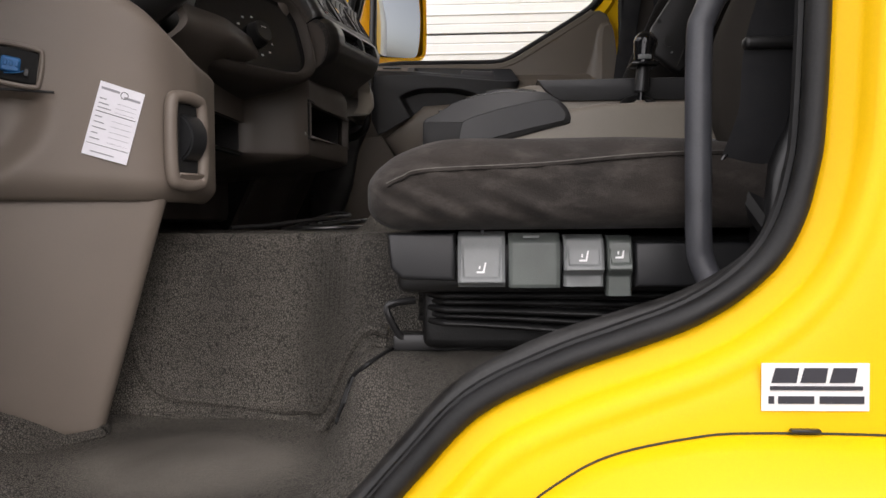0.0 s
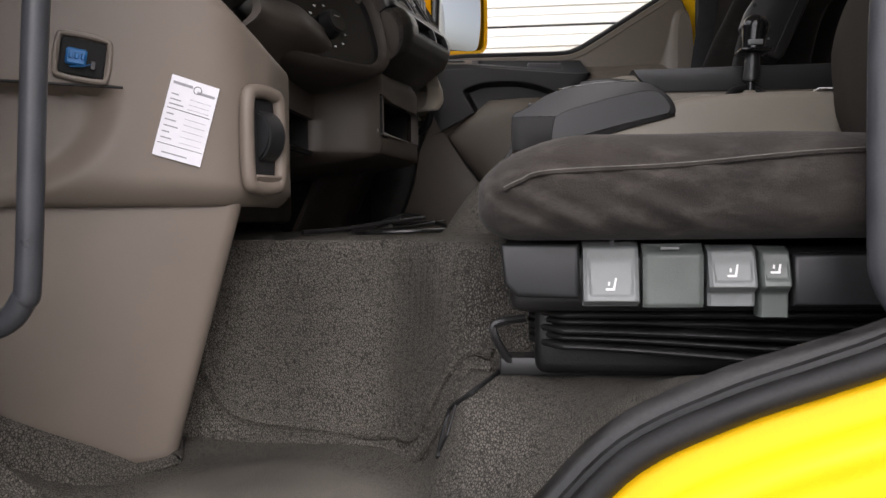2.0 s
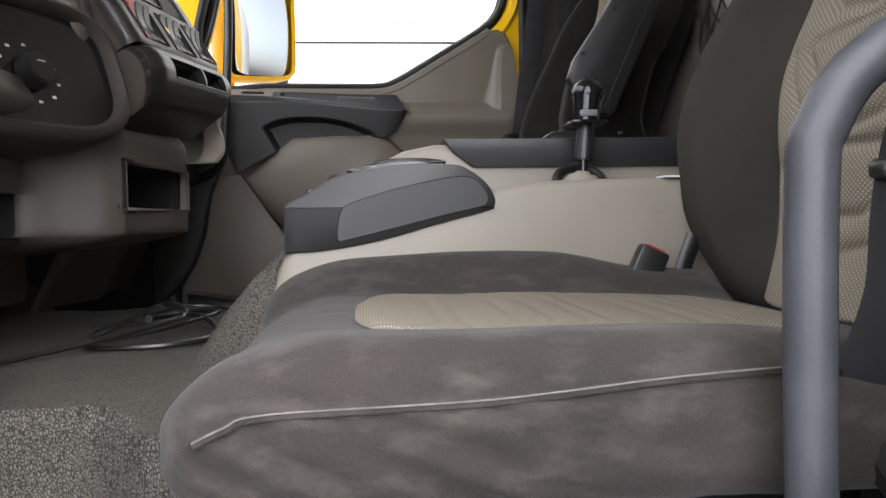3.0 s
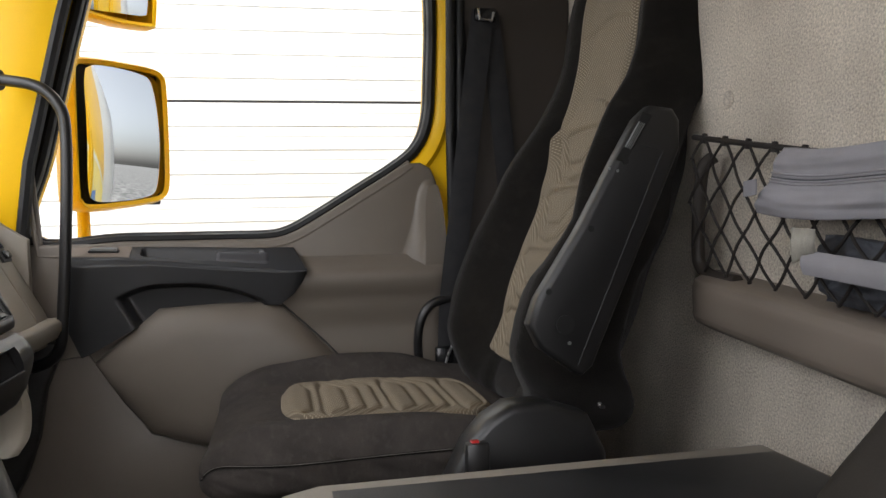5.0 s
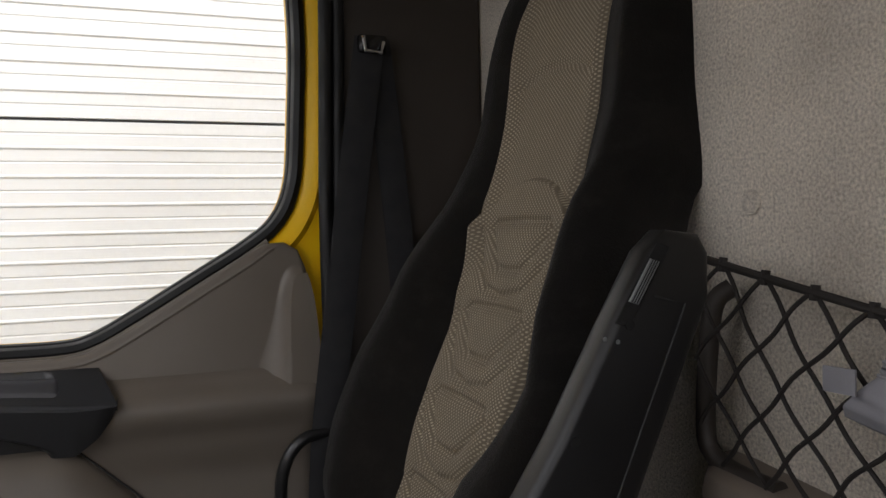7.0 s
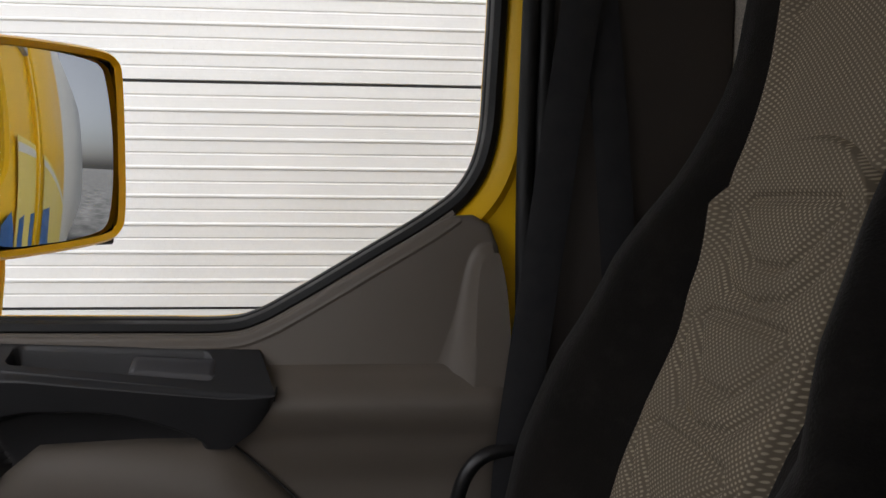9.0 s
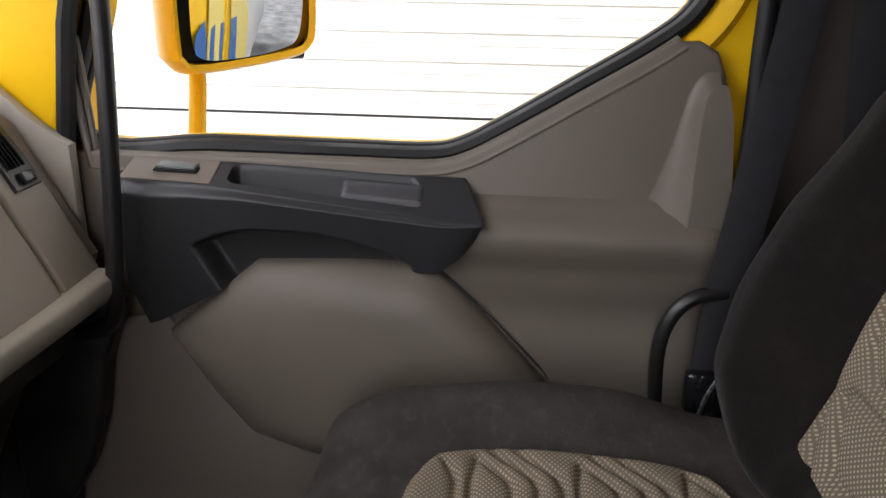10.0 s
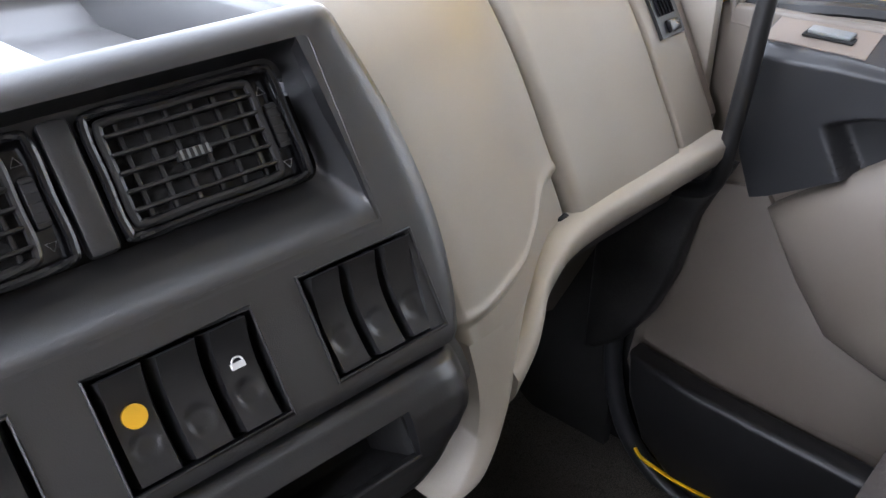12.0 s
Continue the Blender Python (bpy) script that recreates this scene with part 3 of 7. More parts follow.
def floor_height(x, y):
    z = -0.255
    # step up to the seat platform over the wheel arch
    plat = z + 0.12 * smoothstep(-0.222, -0.158, x + 0.10 * (y - 0.30)) * (1 - smoothstep(1.3, 1.4, y))
    sill = z
    for (x0, z0), (x1, z1) in zip(SILL, SILL[1:]):
        if x0 <= x <= x1:
            sill = z0 + (z1 - z0) * (x - x0) / (x1 - x0)
    sill = max(z - 0.012, sill - 0.006 - 0.05 * smoothstep(0.02, 0.14, x))
    z = sill + (plat - sill) * smoothstep(0.10, 0.30, y)
    # engine tunnel
    near = 0.46 - 0.14 * smoothstep(-0.30, -0.17, x)
    k = smoothstep(near, near + 0.055, y) * (1 - smoothstep(1.40, 1.47, y))
    top = lin_table([(-0.25, 0.0), (-0.236, 0.004), (-0.206, 0.050), (-0.165, 0.100), (-0.126, 0.135), (-0.08, 0.150)], x) * smoothstep(0.655, 0.745, y)
    z = z + (top - z) * k
    # the mat curls up by the pillar and at the toe board
    z += 0.10 * smoothstep(-0.47, -0.66, x) * (1 - smoothstep(0.12, 0.30, y))
    z += 0.28 * smoothstep(-0.70, -0.95, x)
    z -= 0.030 * (1 - smoothstep(0.066, 0.076, y)) * smoothstep(-0.56, -0.52, x)
    z += 0.003 * noise.noise(Vector((x * 9, y * 9, 0))) + 0.0015 * noise.noise(Vector((x * 40, y * 25, 5)))
    return z


bm = sheet(180, 150, lambda u, v: Vector((-0.95 + 1.66 * u, 0.034 + (2.03 - 0.034) * v, floor_height(-0.95 + 1.66 * u, 0.034 + (2.03 - 0.034) * v))), 0.02, (0, 0, -1))
floor = solo("floor", bm, "carpet", "dusty grey grained rubber floor mat over the footwell and tunnel", "floor", "structure", smooth=60)
# moulded bead where the mat meets the tunnel
bead = [(-0.535, 0.488), (-0.521, 0.480), (-0.498, 0.474), (-0.466, 0.470), (-0.39, 0.468), (-0.316, 0.466), (-0.268, 0.446), (-0.232, 0.396), (-0.192, 0.346), (-0.165, 0.332), (-0.141, 0.330)]
for off, r_ in ((0.0, 0.0075), (-0.018, 0.005)):
    part("mat_bead", one_tube(curve_points([(x, y + off, floor_height(x, y + off) + 0.002) for x, y in bead], 6), r_, 8), "carpet", floor)
# cut edge of the platform mat, with its torn corner
cut = [(-0.192, 0.262), (-0.187, 0.290), (-0.181, 0.292), (-0.174, 0.274), (-0.159, 0.258), (-0.151, 0.264), (-0.130, 0.300)]
part("mat_cut", one_tube(curve_points([(x, y, floor_height(x, y) + 0.002) for x, y in cut], 6), 0.0028, 6), "rubber", floor)
part("mat_cut", one_tube([(x, y, floor_height(x, y) + 0.003) for x, y in ((-0.190, 0.264), (-0.182, 0.258), (-0.174, 0.272))], 0.0016, 6), "rubber", floor)
# the mat's folded corner by the front pillar, with moulded ribs
RIDGE = [(-0.635, 0.122, -0.128), (-0.60, 0.114, -0.163), (-0.548, 0.110, -0.201), (-0.50, 0.108, -0.236), (-0.43, 0.100, -0.280)]
EDGE = [(-0.576, 0.030, -0.110), (-0.570, 0.030, -0.155), (-0.557, 0.030, -0.189), (-0.525, 0.030, -0.228), (-0.43, 0.034, -0.272)]
RI, ED = curve_points(RIDGE, 6), curve_points(EDGE, 6)
rows = [[a.lerp(b, k / 5) + Vector((0, 0, 0.004 * math.sin(math.pi * k / 5))) for a, b in zip(ED, RI)] for k in range(6)]
rows.append([p + Vector((0.010, 0.012, -0.004)) for p in RI])
rows.append([p + Vector((0.014, 0.030, -0.05)) for p in RI])
rows.insert(0, [p + Vector((0, -0.004, -0.05)) for p in ED])
corner = part("mat_corner", band(rows, False), "carpet", floor, smooth=50)
for k in range(5):
    i = 5 + 2 * k
    part("mat_rib", one_tube([ED[i].lerp(RI[i + 3], 0.25) + Vector((0, 0, 0.003)), ED[i].lerp(RI[i + 3], 0.75) + Vector((0, 0, 0.004))], 0.0035, 6), "carpet", corner)
part("mat_slot", one_box((-0.618, 0.118, -0.182), (-0.604, 0.128, -0.152), 0.002, 1), "dark", corner)
# the mat's collar up the foot of the column
LIP = curve_points([(-0.74, 0.165, -0.105), (-0.69, 0.203, -0.131), (-0.66, 0.222, -0.164), (-0.617, 0.254, -0.195), (-0.575, 0.286, -0.222), (-0.54, 0.320, -0.252)], 6)
rows = [[p + Vector((0.004, 0.014, -0.002)) for p in LIP], LIP]
for k in range(1, 6):
    s_ = k / 5
    rows.append([Vector((p.x + 0.030 * s_, p.y - 0.075 * s_, p.z + (-0.268 - p.z) * (1 - (1 - s_) ** 2))) for p in LIP])
part("mat_collar", band(rows, False), "carpet", floor, smooth=60)
FOOT = [(-0.80, 0.135), (-0.70, 0.205), (-0.60, 0.272), (-0.545, 0.325), (-0.517, 0.362), (-0.522, 0.39), (-0.55, 0.45)]
part("mat_bead", one_tube(curve_points([(x, y - 0.012, floor_height(x, y - 0.012) + 0.003) for x, y in FOOT], 6), 0.009, 8), "carpet", floor)
solo("underfloor", one_box((-0.98, 0.0, -0.36), (0.76, 2.1, -0.285), 0), "dark", "black painted cab floor pan under the mat", "floor", "structure")


# ---- driver end of the dashboard ----
END = curve_points([(-0.83, 0.10, 0), (-0.70, 0.213, 0), (-0.589, 0.286, 0), (-0.505, 0.342, 0), (-0.449, 0.382, 0), (-0.427, 0.425, 0), (-0.420, 0.468, 0), (-0.433, 0.57, 0)], 8)


def end_point(u, w):
    k = u * (len(END) - 1)
    i = min(int(k), len(END) - 2)
    p = END[i].lerp(END[i + 1], k - i)
    d = (END[i + 1] - END[i]).normalized()
    nrm = Vector((d.y, -d.x, 0))
    top = 0.385 - 0.140 * smoothstep(0.0, 0.92, u)
    z = 0.045 + (top - 0.045) * w
    out = 0.0
    if w < 0.12:
        out -= 0.018 * (1 - w / 0.12) ** 2
    if w > 0.9:
        out -= 0.016 * ((w - 0.9) / 0.1) ** 2
    # rounded knee cover, and the hollow between it and the fuse panel
    lobe = math.hypot((p.x + 0.805) / 0.150, (z - 0.18) / 0.150)
    out += 0.040 * (1 - smoothstep(0.82, 1.0, lobe))
    hollow = math.hypot((p.x + 0.665) / 0.125, (z - 0.165) / 0.120)
    out -= 0.024 * (1 - smoothstep(0.70, 1.0, hollow)) * smoothstep(0.175, 0.168, z)
    return p + nrm * out + Vector((0, 0, z))


dash_end = thing("dashboard_end", (-0.6, 0.35, 0.0), "taupe plastic dashboard end with fuse bay beside the driver door", "dashboard")
part("cover", sheet(110, 64, end_point, 0.02, (-0.55, 0.83, 0)), "taupe", dash_end, smooth=50)


def on_end(u, w, d):
    """A pose on the end cover: x along it, y up, z outwards."""
    p, a, b = end_point(u, w), end_point(u + 0.01, w), end_point(u, w + 0.02)
    ex = (a - p).normalized()
    ey = (b - p).normalized()
    ez = ex.cross(ey).normalized()
    if ez.y > 0:
        ez = -ez
    ey = ez.cross(ex)
    m = Matrix((ex, ey, ez)).transposed().to_4x4()
    m.translation = p + ez * d
    return m


def slab(m, lo, hi, r=0.001, seg=1):
    return one_box(lo, hi, r, seg, m)


def u_at(x):
    k = min(range(len(END)), key=lambda i: abs(END[i].x - x))
    return k / (len(END) - 1)


# a shut line above the knee cover
def end_w(x, z):
    """The height on the end cover as a share of its own height there."""
    t_ = 0.385 - 0.140 * smoothstep(0.0, 0.92, u_at(x))
    return (z - 0.045) / (t_ - 0.045)


part("shut_line", one_tube([end_point(u_at(-0.70 + 0.155 * k / 20), end_w(-0.70 + 0.155 * k / 20, 0.176)) for k in range(21)], 0.0016, 6), "joint", dash_end)
m = on_end(u_at(-0.574), end_w(-0.574, 0.205), 0.002)
bay = part("fuse_bay", slab(m, (-0.023, -0.02, -0.006), (0.023, 0.02, 0.0008), 0.006, 3), "dark", dash_end)
part("fuse_block", slab(m, (-0.017, -0.010, 0.001), (0.004, 0.008, 0.007), 0.002), "blue", bay)
for k in range(3):
    part("fuse", slab(m, (-0.014 + k * 0.006, -0.004, 0.007), (-0.010 + k * 0.006, 0.003, 0.009), 0.001), "blue", bay)
part("plug", slab(m, (0.008, -0.012, 0.001), (0.014, -0.002, 0.005), 0.001), "black", bay)
part("blue_wire", one_tube(curve_points([m @ Vector((-0.012, -0.012, 0.003)), m @ Vector((0.0, -0.010, 0.005)), m @ Vector((0.012, -0.004, 0.003))], 5), 0.0008, 5), "blue", bay)
part("bay_rim", one_tube(curve_points([m @ Vector((0.026 * sx, 0.023 * sy, 0.0005)) for sx, sy in ((-0.7, -1), (0.7, -1), (1, -0.7), (1, 0.7), (0.7, 1), (-0.7, 1), (-1, 0.7), (-1, -0.7))], 4, True), 0.0032, 8, True), "taupe", bay)

card = thing("service_card", (-0.48, 0.34, 0.14), "white printed service sticker with grey bars on the dashboard end", "sticker")
m = on_end(u_at(-0.486), end_w(-0.486, 0.142), 0.0022) @ pose(0, 0, 0, 0, 0, -6)
part("film", slab(m, (-0.027, -0.047, 0), (0.027, 0.047, 0.0006), 0), "paper", card)
for x0, x1, y0, y1, c in ((-0.024, -0.002, 0.0375, 0.0405, "grey_ink"), (0.004, 0.024, 0.033, 0.036, "grey_ink"), (-0.024, 0.024, 0.0090, 0.0098, "ink"), (-0.025, 0.025, -0.032, -0.0314, "ink"), (-0.018, 0.010, -0.042, -0.0405, "grey_ink")):
    part("text_bar", slab(m, (x0, y0, 0.0006), (x1, y1, 0.0010), 0), c, card)
part("emblem", one_tube([m @ Vector((0.004 + 0.0045 * math.cos(a * math.pi / 6), 0.037 + 0.0045 * math.sin(a * math.pi / 6), 0.0008)) for a in range(12)], 0.0004, 5, True), "ink", card)
for k, y in enumerate((0.026, 0.020, 0.0145, 0.003, -0.004, -0.011, -0.018, -0.025)):
    part("text_bar", slab(m, (-0.023, y - 0.0007, 0.0006), (-0.015 + 0.004 * (k % 3), y + 0.0007, 0.0010), 0), "grey_ink", card)
    part("rule", slab(m, (-0.002, y - 0.0016, 0.0006), (0.022, y - 0.0012, 0.0010), 0), "grey_ink", card)

# thumb wheel in its raised oval surround
m = Matrix(((0.335, 0.0, 0.942, -0.423), (0.942, 0.0, -0.335, 0.425), (0.0, 1.0, 0.0, 0.122), (0, 0, 0, 1)))
ring = [m @ Vector((-0.002 + 0.030 * sx, 0.003 + 0.057 * sy, 0.004)) for sx, sy in ((-0.55, -1), (0.55, -1), (1, -0.75), (1, 0.75), (0.55, 1), (-0.55, 1), (-1, 0.75), (-1, -0.75))]
surround = part("vent_surround", one_tube(curve_points(ring, 5, True), 0.009, 10, True), "taupe", dash_end)
part("well", slab(m, (-0.030, -0.058, -0.004), (0.030, 0.058, 0.002), 0.004), "dark", surround)
part("thumb_wheel", one_cylinder(m @ Vector((-0.013, 0.008, -0.012)), m @ Vector((0.020, 0.008, -0.012)), 0.034, 28, None, 0.003), "anthracite", surround)
part("scoop", slab(m @ pose(0, 0, 0, 28, 0, 0), (-0.026, -0.050, 0.026), (0.026, -0.030, 0.030), 0.002), "taupe", surround)

# leg cover below
bm = bmesh.new()
TOP = [(-0.434, 0.412), (-0.80, 0.185), (-0.82, 0.50), (-0.50, 0.52)]
BOT = [(-0.516, 0.366), (-0.86, 0.15), (-0.88, 0.46), (-0.575, 0.47)]
a = [bm.verts.new((x, y, 0.075)) for x, y in TOP]
b = [bm.verts.new((x, y, -0.262)) for x, y in BOT]
bm.faces.new(a)
bm.faces.new(b[::-1])
for i in range(4):
    bm.faces.new((a[i], b[i], b[(i + 1) % 4], a[(i + 1) % 4]))
bmesh.ops.bevel(bm, geom=bm.edges[:], offset=0.018, segments=4, affect="EDGES", profile=0.5)
tagged(part("leg_cover", bm, "taupe", dash_end), "taupe plastic leg cover reaching the floor mat")

# black upper dashboard over the driver end
hood = thing("instrument_hood", (-0.65, 0.55, 0.3), "black plastic instrument hood of the dashboard", "dashboard")


def hood_point(u, v):
    y = 0.08 + 0.86 * u
    prof = [(-0.56, 0.275), (-0.51, 0.285), (-0.49, 0.31), (-0.49, 0.38), (-0.51, 0.48), (-0.56, 0.56), (-0.68, 0.60), (-0.95, 0.60)]
    k = v * (len(prof) - 1)
    i = min(int(k), len(prof) - 2)
    t = k - i
    x = prof[i][0] + (prof[i + 1][0] - prof[i][0]) * t
    z = prof[i][1] + (prof[i + 1][1] - prof[i][1]) * t
    push = -0.12 * (1 - smoothstep(0.10, 0.52, y))
    return Vector((x + push, y, z + 0.05 * (1 - smoothstep(0.1, 0.5, y)) * (1 if v < 0.3 else 0.3)))


part("cover", sheet(40, 28, hood_point, 0.015, (-1, 0, 0)), "black", hood, smooth=70)
# heater control pod
pod = thing("heater_control", (-0.41, 0.77, 0.35), "glossy black oval heater control with white marks", "controls")
pn = Vector((0.855, -0.422, 0.302)).normalized()
pu = Vector((0, 0, 1)).cross(pn).normalized()
pm = Matrix((pu, pn.cross(pu), pn)).transposed().to_4x4()
pm.translation = Vector((-0.42, 0.749, 0.343))


def pod_ring(grow_, depth):
    """The pod's rounded outline, widened and set back."""
    out = []
    for k in range(48):
        a = 2 * math.pi * k / 48
        c, s_ = math.cos(a), math.sin(a)
        out.append(pm @ Vector((-0.004 + (0.148 + grow_) * math.copysign(abs(c) ** 0.5, c), 0.016 + 0.06 * c * 0.12 + (0.078 + grow_) * math.copysign(abs(s_) ** 0.55, s_), depth)))
    return out


part("shell", band([pod_ring(-0.002, -0.012), pod_ring(0.001, 0.002), pod_ring(0.007, 0.006), pod_ring(0.014, 0.002), pod_ring(0.018, -0.012), pod_ring(0.016, -0.05), pod_ring(0.0, -0.13)]), "pillar_brown", pod, "dark brown pod shell", 60)
bm = bmesh.new()
bm.faces.new([bm.verts.new(p) for p in pod_ring(-0.001, -0.010)])
part("face", bm, "gloss", pod, smooth=0)
part("knob", one_cylinder(pm @ Vector((0.012, 0.004, -0.010)), pm @ Vector((0.012, 0.004, 0.012)), 0.023, 32, 0.020, 0.002), "black", pod)
part("knob_line", one_box((0.006, 0.010, 0.0115), (0.018, 0.0118, 0.0126), 0, 1, pm), "white", pod)
for k in range(9):
    a = radians(-100 + k * 34)
    c = Vector((0.012 + 0.041 * math.sin(a), 0.004 + 0.036 * math.cos(a), -0.0095))
    part("mark", slab(pm @ Matrix.Translation(c), (-0.0022 - 0.0006 * (k % 3), -0.0016, 0), (0.0022 + 0.0006 * (k % 2), 0.0016, 0.0006), 0), "white", pod)
part("blue_mark", one_tube(curve_points([pm @ Vector((-0.062, -0.024, -0.0092)), pm @ Vector((-0.048, -0.022, -0.0092)), pm @ Vector((-0.036, -0.013, -0.0092))], 5), 0.0012, 5), "blue", pod)

# steering wheel with column
wheel = thing("steering_wheel", (-0.30, 0.47, 0.55), "black steering wheel above the driver footwell", "steering wheel")
wm = Matrix.Translation((-0.224, 0.478, 0.552)) @ pose(0, 0, 0, 0, 50, 0)
rimpts = [wm @ Vector((0.222 * math.cos(2 * math.pi * k / 80), 0.222 * math.sin(2 * math.pi * k / 80), 0)) for k in range(80)]
part("rim", one_tube(rimpts, 0.017, 18, True), "black", wheel)
part("hub", one_cylinder(wm @ Vector((0, 0, -0.05)), wm @ Vector((0, 0, 0.01)), 0.075, 28, 0.065, 0.008), "anthracite", wheel)
for a in (20, 160, 230, 310):
    c, s_ = math.cos(radians(a)), math.sin(radians(a))
    part("spoke", one_tube([wm @ Vector((0.05 * c, 0.05 * s_, -0.015)), wm @ Vector((0.14 * c, 0.14 * s_, -0.012)), wm @ Vector((0.218 * c, 0.218 * s_, 0))], 0.013, 8), "anthracite", wheel)
part("column", one_tube([wm @ Vector((0, 0, -0.05)), (-0.40, 0.478, 0.42), (-0.60, 0.478, 0.26)], 0.045, 14), "black", wheel)


# ---- middle of the dashboard ----
def holed(nu, nv, f, holes, thick, axis):
    """A plate f(u, v) with rectangular openings, given in u and v."""
    bm = bmesh.new()
    us = sorted({i / nu for i in range(nu + 1)} | {h[0] for h in holes} | {h[1] for h in holes})
    vs = sorted({j / nv for j in range(nv + 1)} | {h[2] for h in holes} | {h[3] for h in holes})
    g = [[bm.verts.new(f(u, v)) for v in vs] for u in us]
    for i in range(len(us) - 1):
        for j in range(len(vs) - 1):
            cu, cv = (us[i] + us[i + 1]) / 2, (vs[j] + vs[j + 1]) / 2
            if any(h[0] < cu < h[1] and h[2] < cv < h[3] for h in holes):
                continue
            bm.faces.new((g[i][j], g[i + 1][j], g[i + 1][j + 1], g[i][j + 1]))
    out = bmesh.ops.extrude_face_region(bm, geom=bm.faces[:])
    bmesh.ops.translate(bm, verts=[e for e in out["geom"] if isinstance(e, bmesh.types.BMVert)], vec=Vector(axis) * thick)
    loose = [v for v in bm.verts if not v.link_faces]
    bmesh.ops.delete(bm, geom=loose, context="VERTS")
    return bm


low = thing("lower_dashboard", (-0.45, 0.9, 0.1), "dark taupe plastic lower dashboard with two open cubbies", "dashboard")
Y0, Y1, Z0, Z1 = 0.50, 1.30, 0.10, 0.335


def low_point(u, v):
    y, z = Y0 + (Y1 - Y0) * u, Z0 + (Z1 - Z0) * v
    x = -0.480 + 0.110 * smoothstep(0.868, 0.938, y) + 0.03 * smoothstep(0.935, 1.25, y) - 0.03 * smoothstep(0.62, 0.5, y)
    x += 0.075 * smoothstep(0.62, 0.92, v) * (1 - smoothstep(0.78, 0.90, y))
    x -= 0.34 * (1 - smoothstep(0.0, 0.24, v)) ** 1.5 + 0.02 * smoothstep(0.8, 1.0, v)
    x -= 0.09 * smoothstep(0.86, 1.0, u) ** 2
    return Vector((x, y, z))


def uv_of(y0, y1, z0, z1):
    return ((y0 - Y0) / (Y1 - Y0), (y1 - Y0) / (Y1 - Y0), (z0 - Z0) / (Z1 - Z0), (z1 - Z0) / (Z1 - Z0))


part("panel", holed(56, 28, low_point, [uv_of(0.942, 1.222, 0.186, 0.252), uv_of(0.56, 0.872, 0.150, 0.206)], 0.012, (-1, 0, 0)), "dark_taupe", low, smooth=50)
for y0, y1, z0, z1, xf in ((0.942, 1.222, 0.186, 0.252, -0.362), (0.56, 0.872, 0.150, 0.206, -0.480)):
    bm = bmesh.new()
    box(bm, (xf - 0.14, y0 - 0.006, z0 - 0.006), (xf - 0.135, y1 + 0.006, z1 + 0.006), 0)
    box(bm, (xf - 0.14, y0 - 0.006, z0 - 0.006), (xf - 0.006, y1 + 0.006, z0 - 0.001), 0)
    box(bm, (xf - 0.14, y0 - 0.006, z1 + 0.001), (xf - 0.006, y1 + 0.006, z1 + 0.006), 0)
    box(bm, (xf - 0.14, y0 - 0.006, z0), (xf - 0.006, y0 - 0.001, z1), 0)
    box(bm, (xf - 0.14, y1 + 0.001, z0), (xf - 0.006, y1 + 0.006, z1), 0)
    part("cubby", bm, "dark", low)
y0, y1, z0, z1 = 0.942, 1.222, 0.186, 0.252
part("cubby_rim", one_tube([low_point(*(lambda h: (h[a], h[2 + b]))(uv_of(y0, y1, z0, z1))) + Vector((0.001, 0, 0)) for a, b in ((0, 0), (1, 0), (1, 1), (0, 1))], 0.003, 6, True), "dark_taupe", low)
part("screw", one_cylinder(low_point(*(lambda h: (h[0], h[2]))(uv_of(0.928, 1, 0.19, 1))), low_point(*(lambda h: (h[0], h[2]))(uv_of(0.928, 1, 0.19, 1))) + Vector((0.002, 0, 0)), 0.003, 10), "metal", low)
part("back_board", one_box((-0.94, 0.30, 0.02), (-0.66, 1.34, 0.33), 0.02), "dark_taupe", low)

# centre panel in its own plane: u across, v up the slope, w outwards
eu = Vector((0.113, 0.99, 0.067)).normalized()
nrm = Vector((1, 0, 0.60))
nrm = (nrm - eu * nrm.dot(eu)).normalized()
ev = nrm.cross(eu).normalized()
PANEL = Matrix((eu, ev, nrm)).transposed().to_4x4()
PANEL.translation = Vector((-0.303, 1.26, 0.446))


def pb(u0, u1, v0, v1, w0, w1, r=0.002, seg=2):
    return one_box((u0, v0, w0), (u1, v1, w1), r, seg, PANEL)


centre = thing("centre_console_panel", (-0.35, 1.2, 0.42), "black plastic centre panel with air vents and rocker switches", "dashboard")
U0, U1, V0, V1 = -0.345, 0.074, -0.003, 0.300


def panel_edge_u(v):
    """Bowed right edge of the panel."""
    d = min(v, 0.214) - 0.095
    return 0.0695 - (1.15 if d > 0 else 2.0) * d * d


def panel_roll(s_):
    """The panel's top rolls over into the tray: height and depth by the length along it."""
    if s_ < 0.212:
        return s_, 0.0
    if s_ < 0.250:
        a = (s_ - 0.212) / 0.038 * math.pi / 2
        return 0.212 + 0.025 * math.sin(a), -0.0235 * (1 - math.cos(a))
    a = min(1.0, (s_ - 0.250) / 0.014) * math.pi / 2
    return 0.227 + 0.010 * math.cos(a) - max(0.0, s_ - 0.264) * 0.85, -0.0235 - 0.010 * math.sin(a)


def centre_point(u, v):
    uu, vv = U0 + (U1 - U0) * u, V0 + (V1 - V0) * v
    w = -0.004 * (1 - smoothstep(0, 0.02, v)) - 0.008 * smoothstep(0.965, 1.0, u) ** 2 - 0.012 * smoothstep(0.03, 0.0, u)
    shift = (panel_edge_u(vv) - U1) * smoothstep(0.80, 1.0, u)
    up_, back_ = panel_roll(vv)
    return PANEL @ Vector((uu + shift, up_, w + back_))


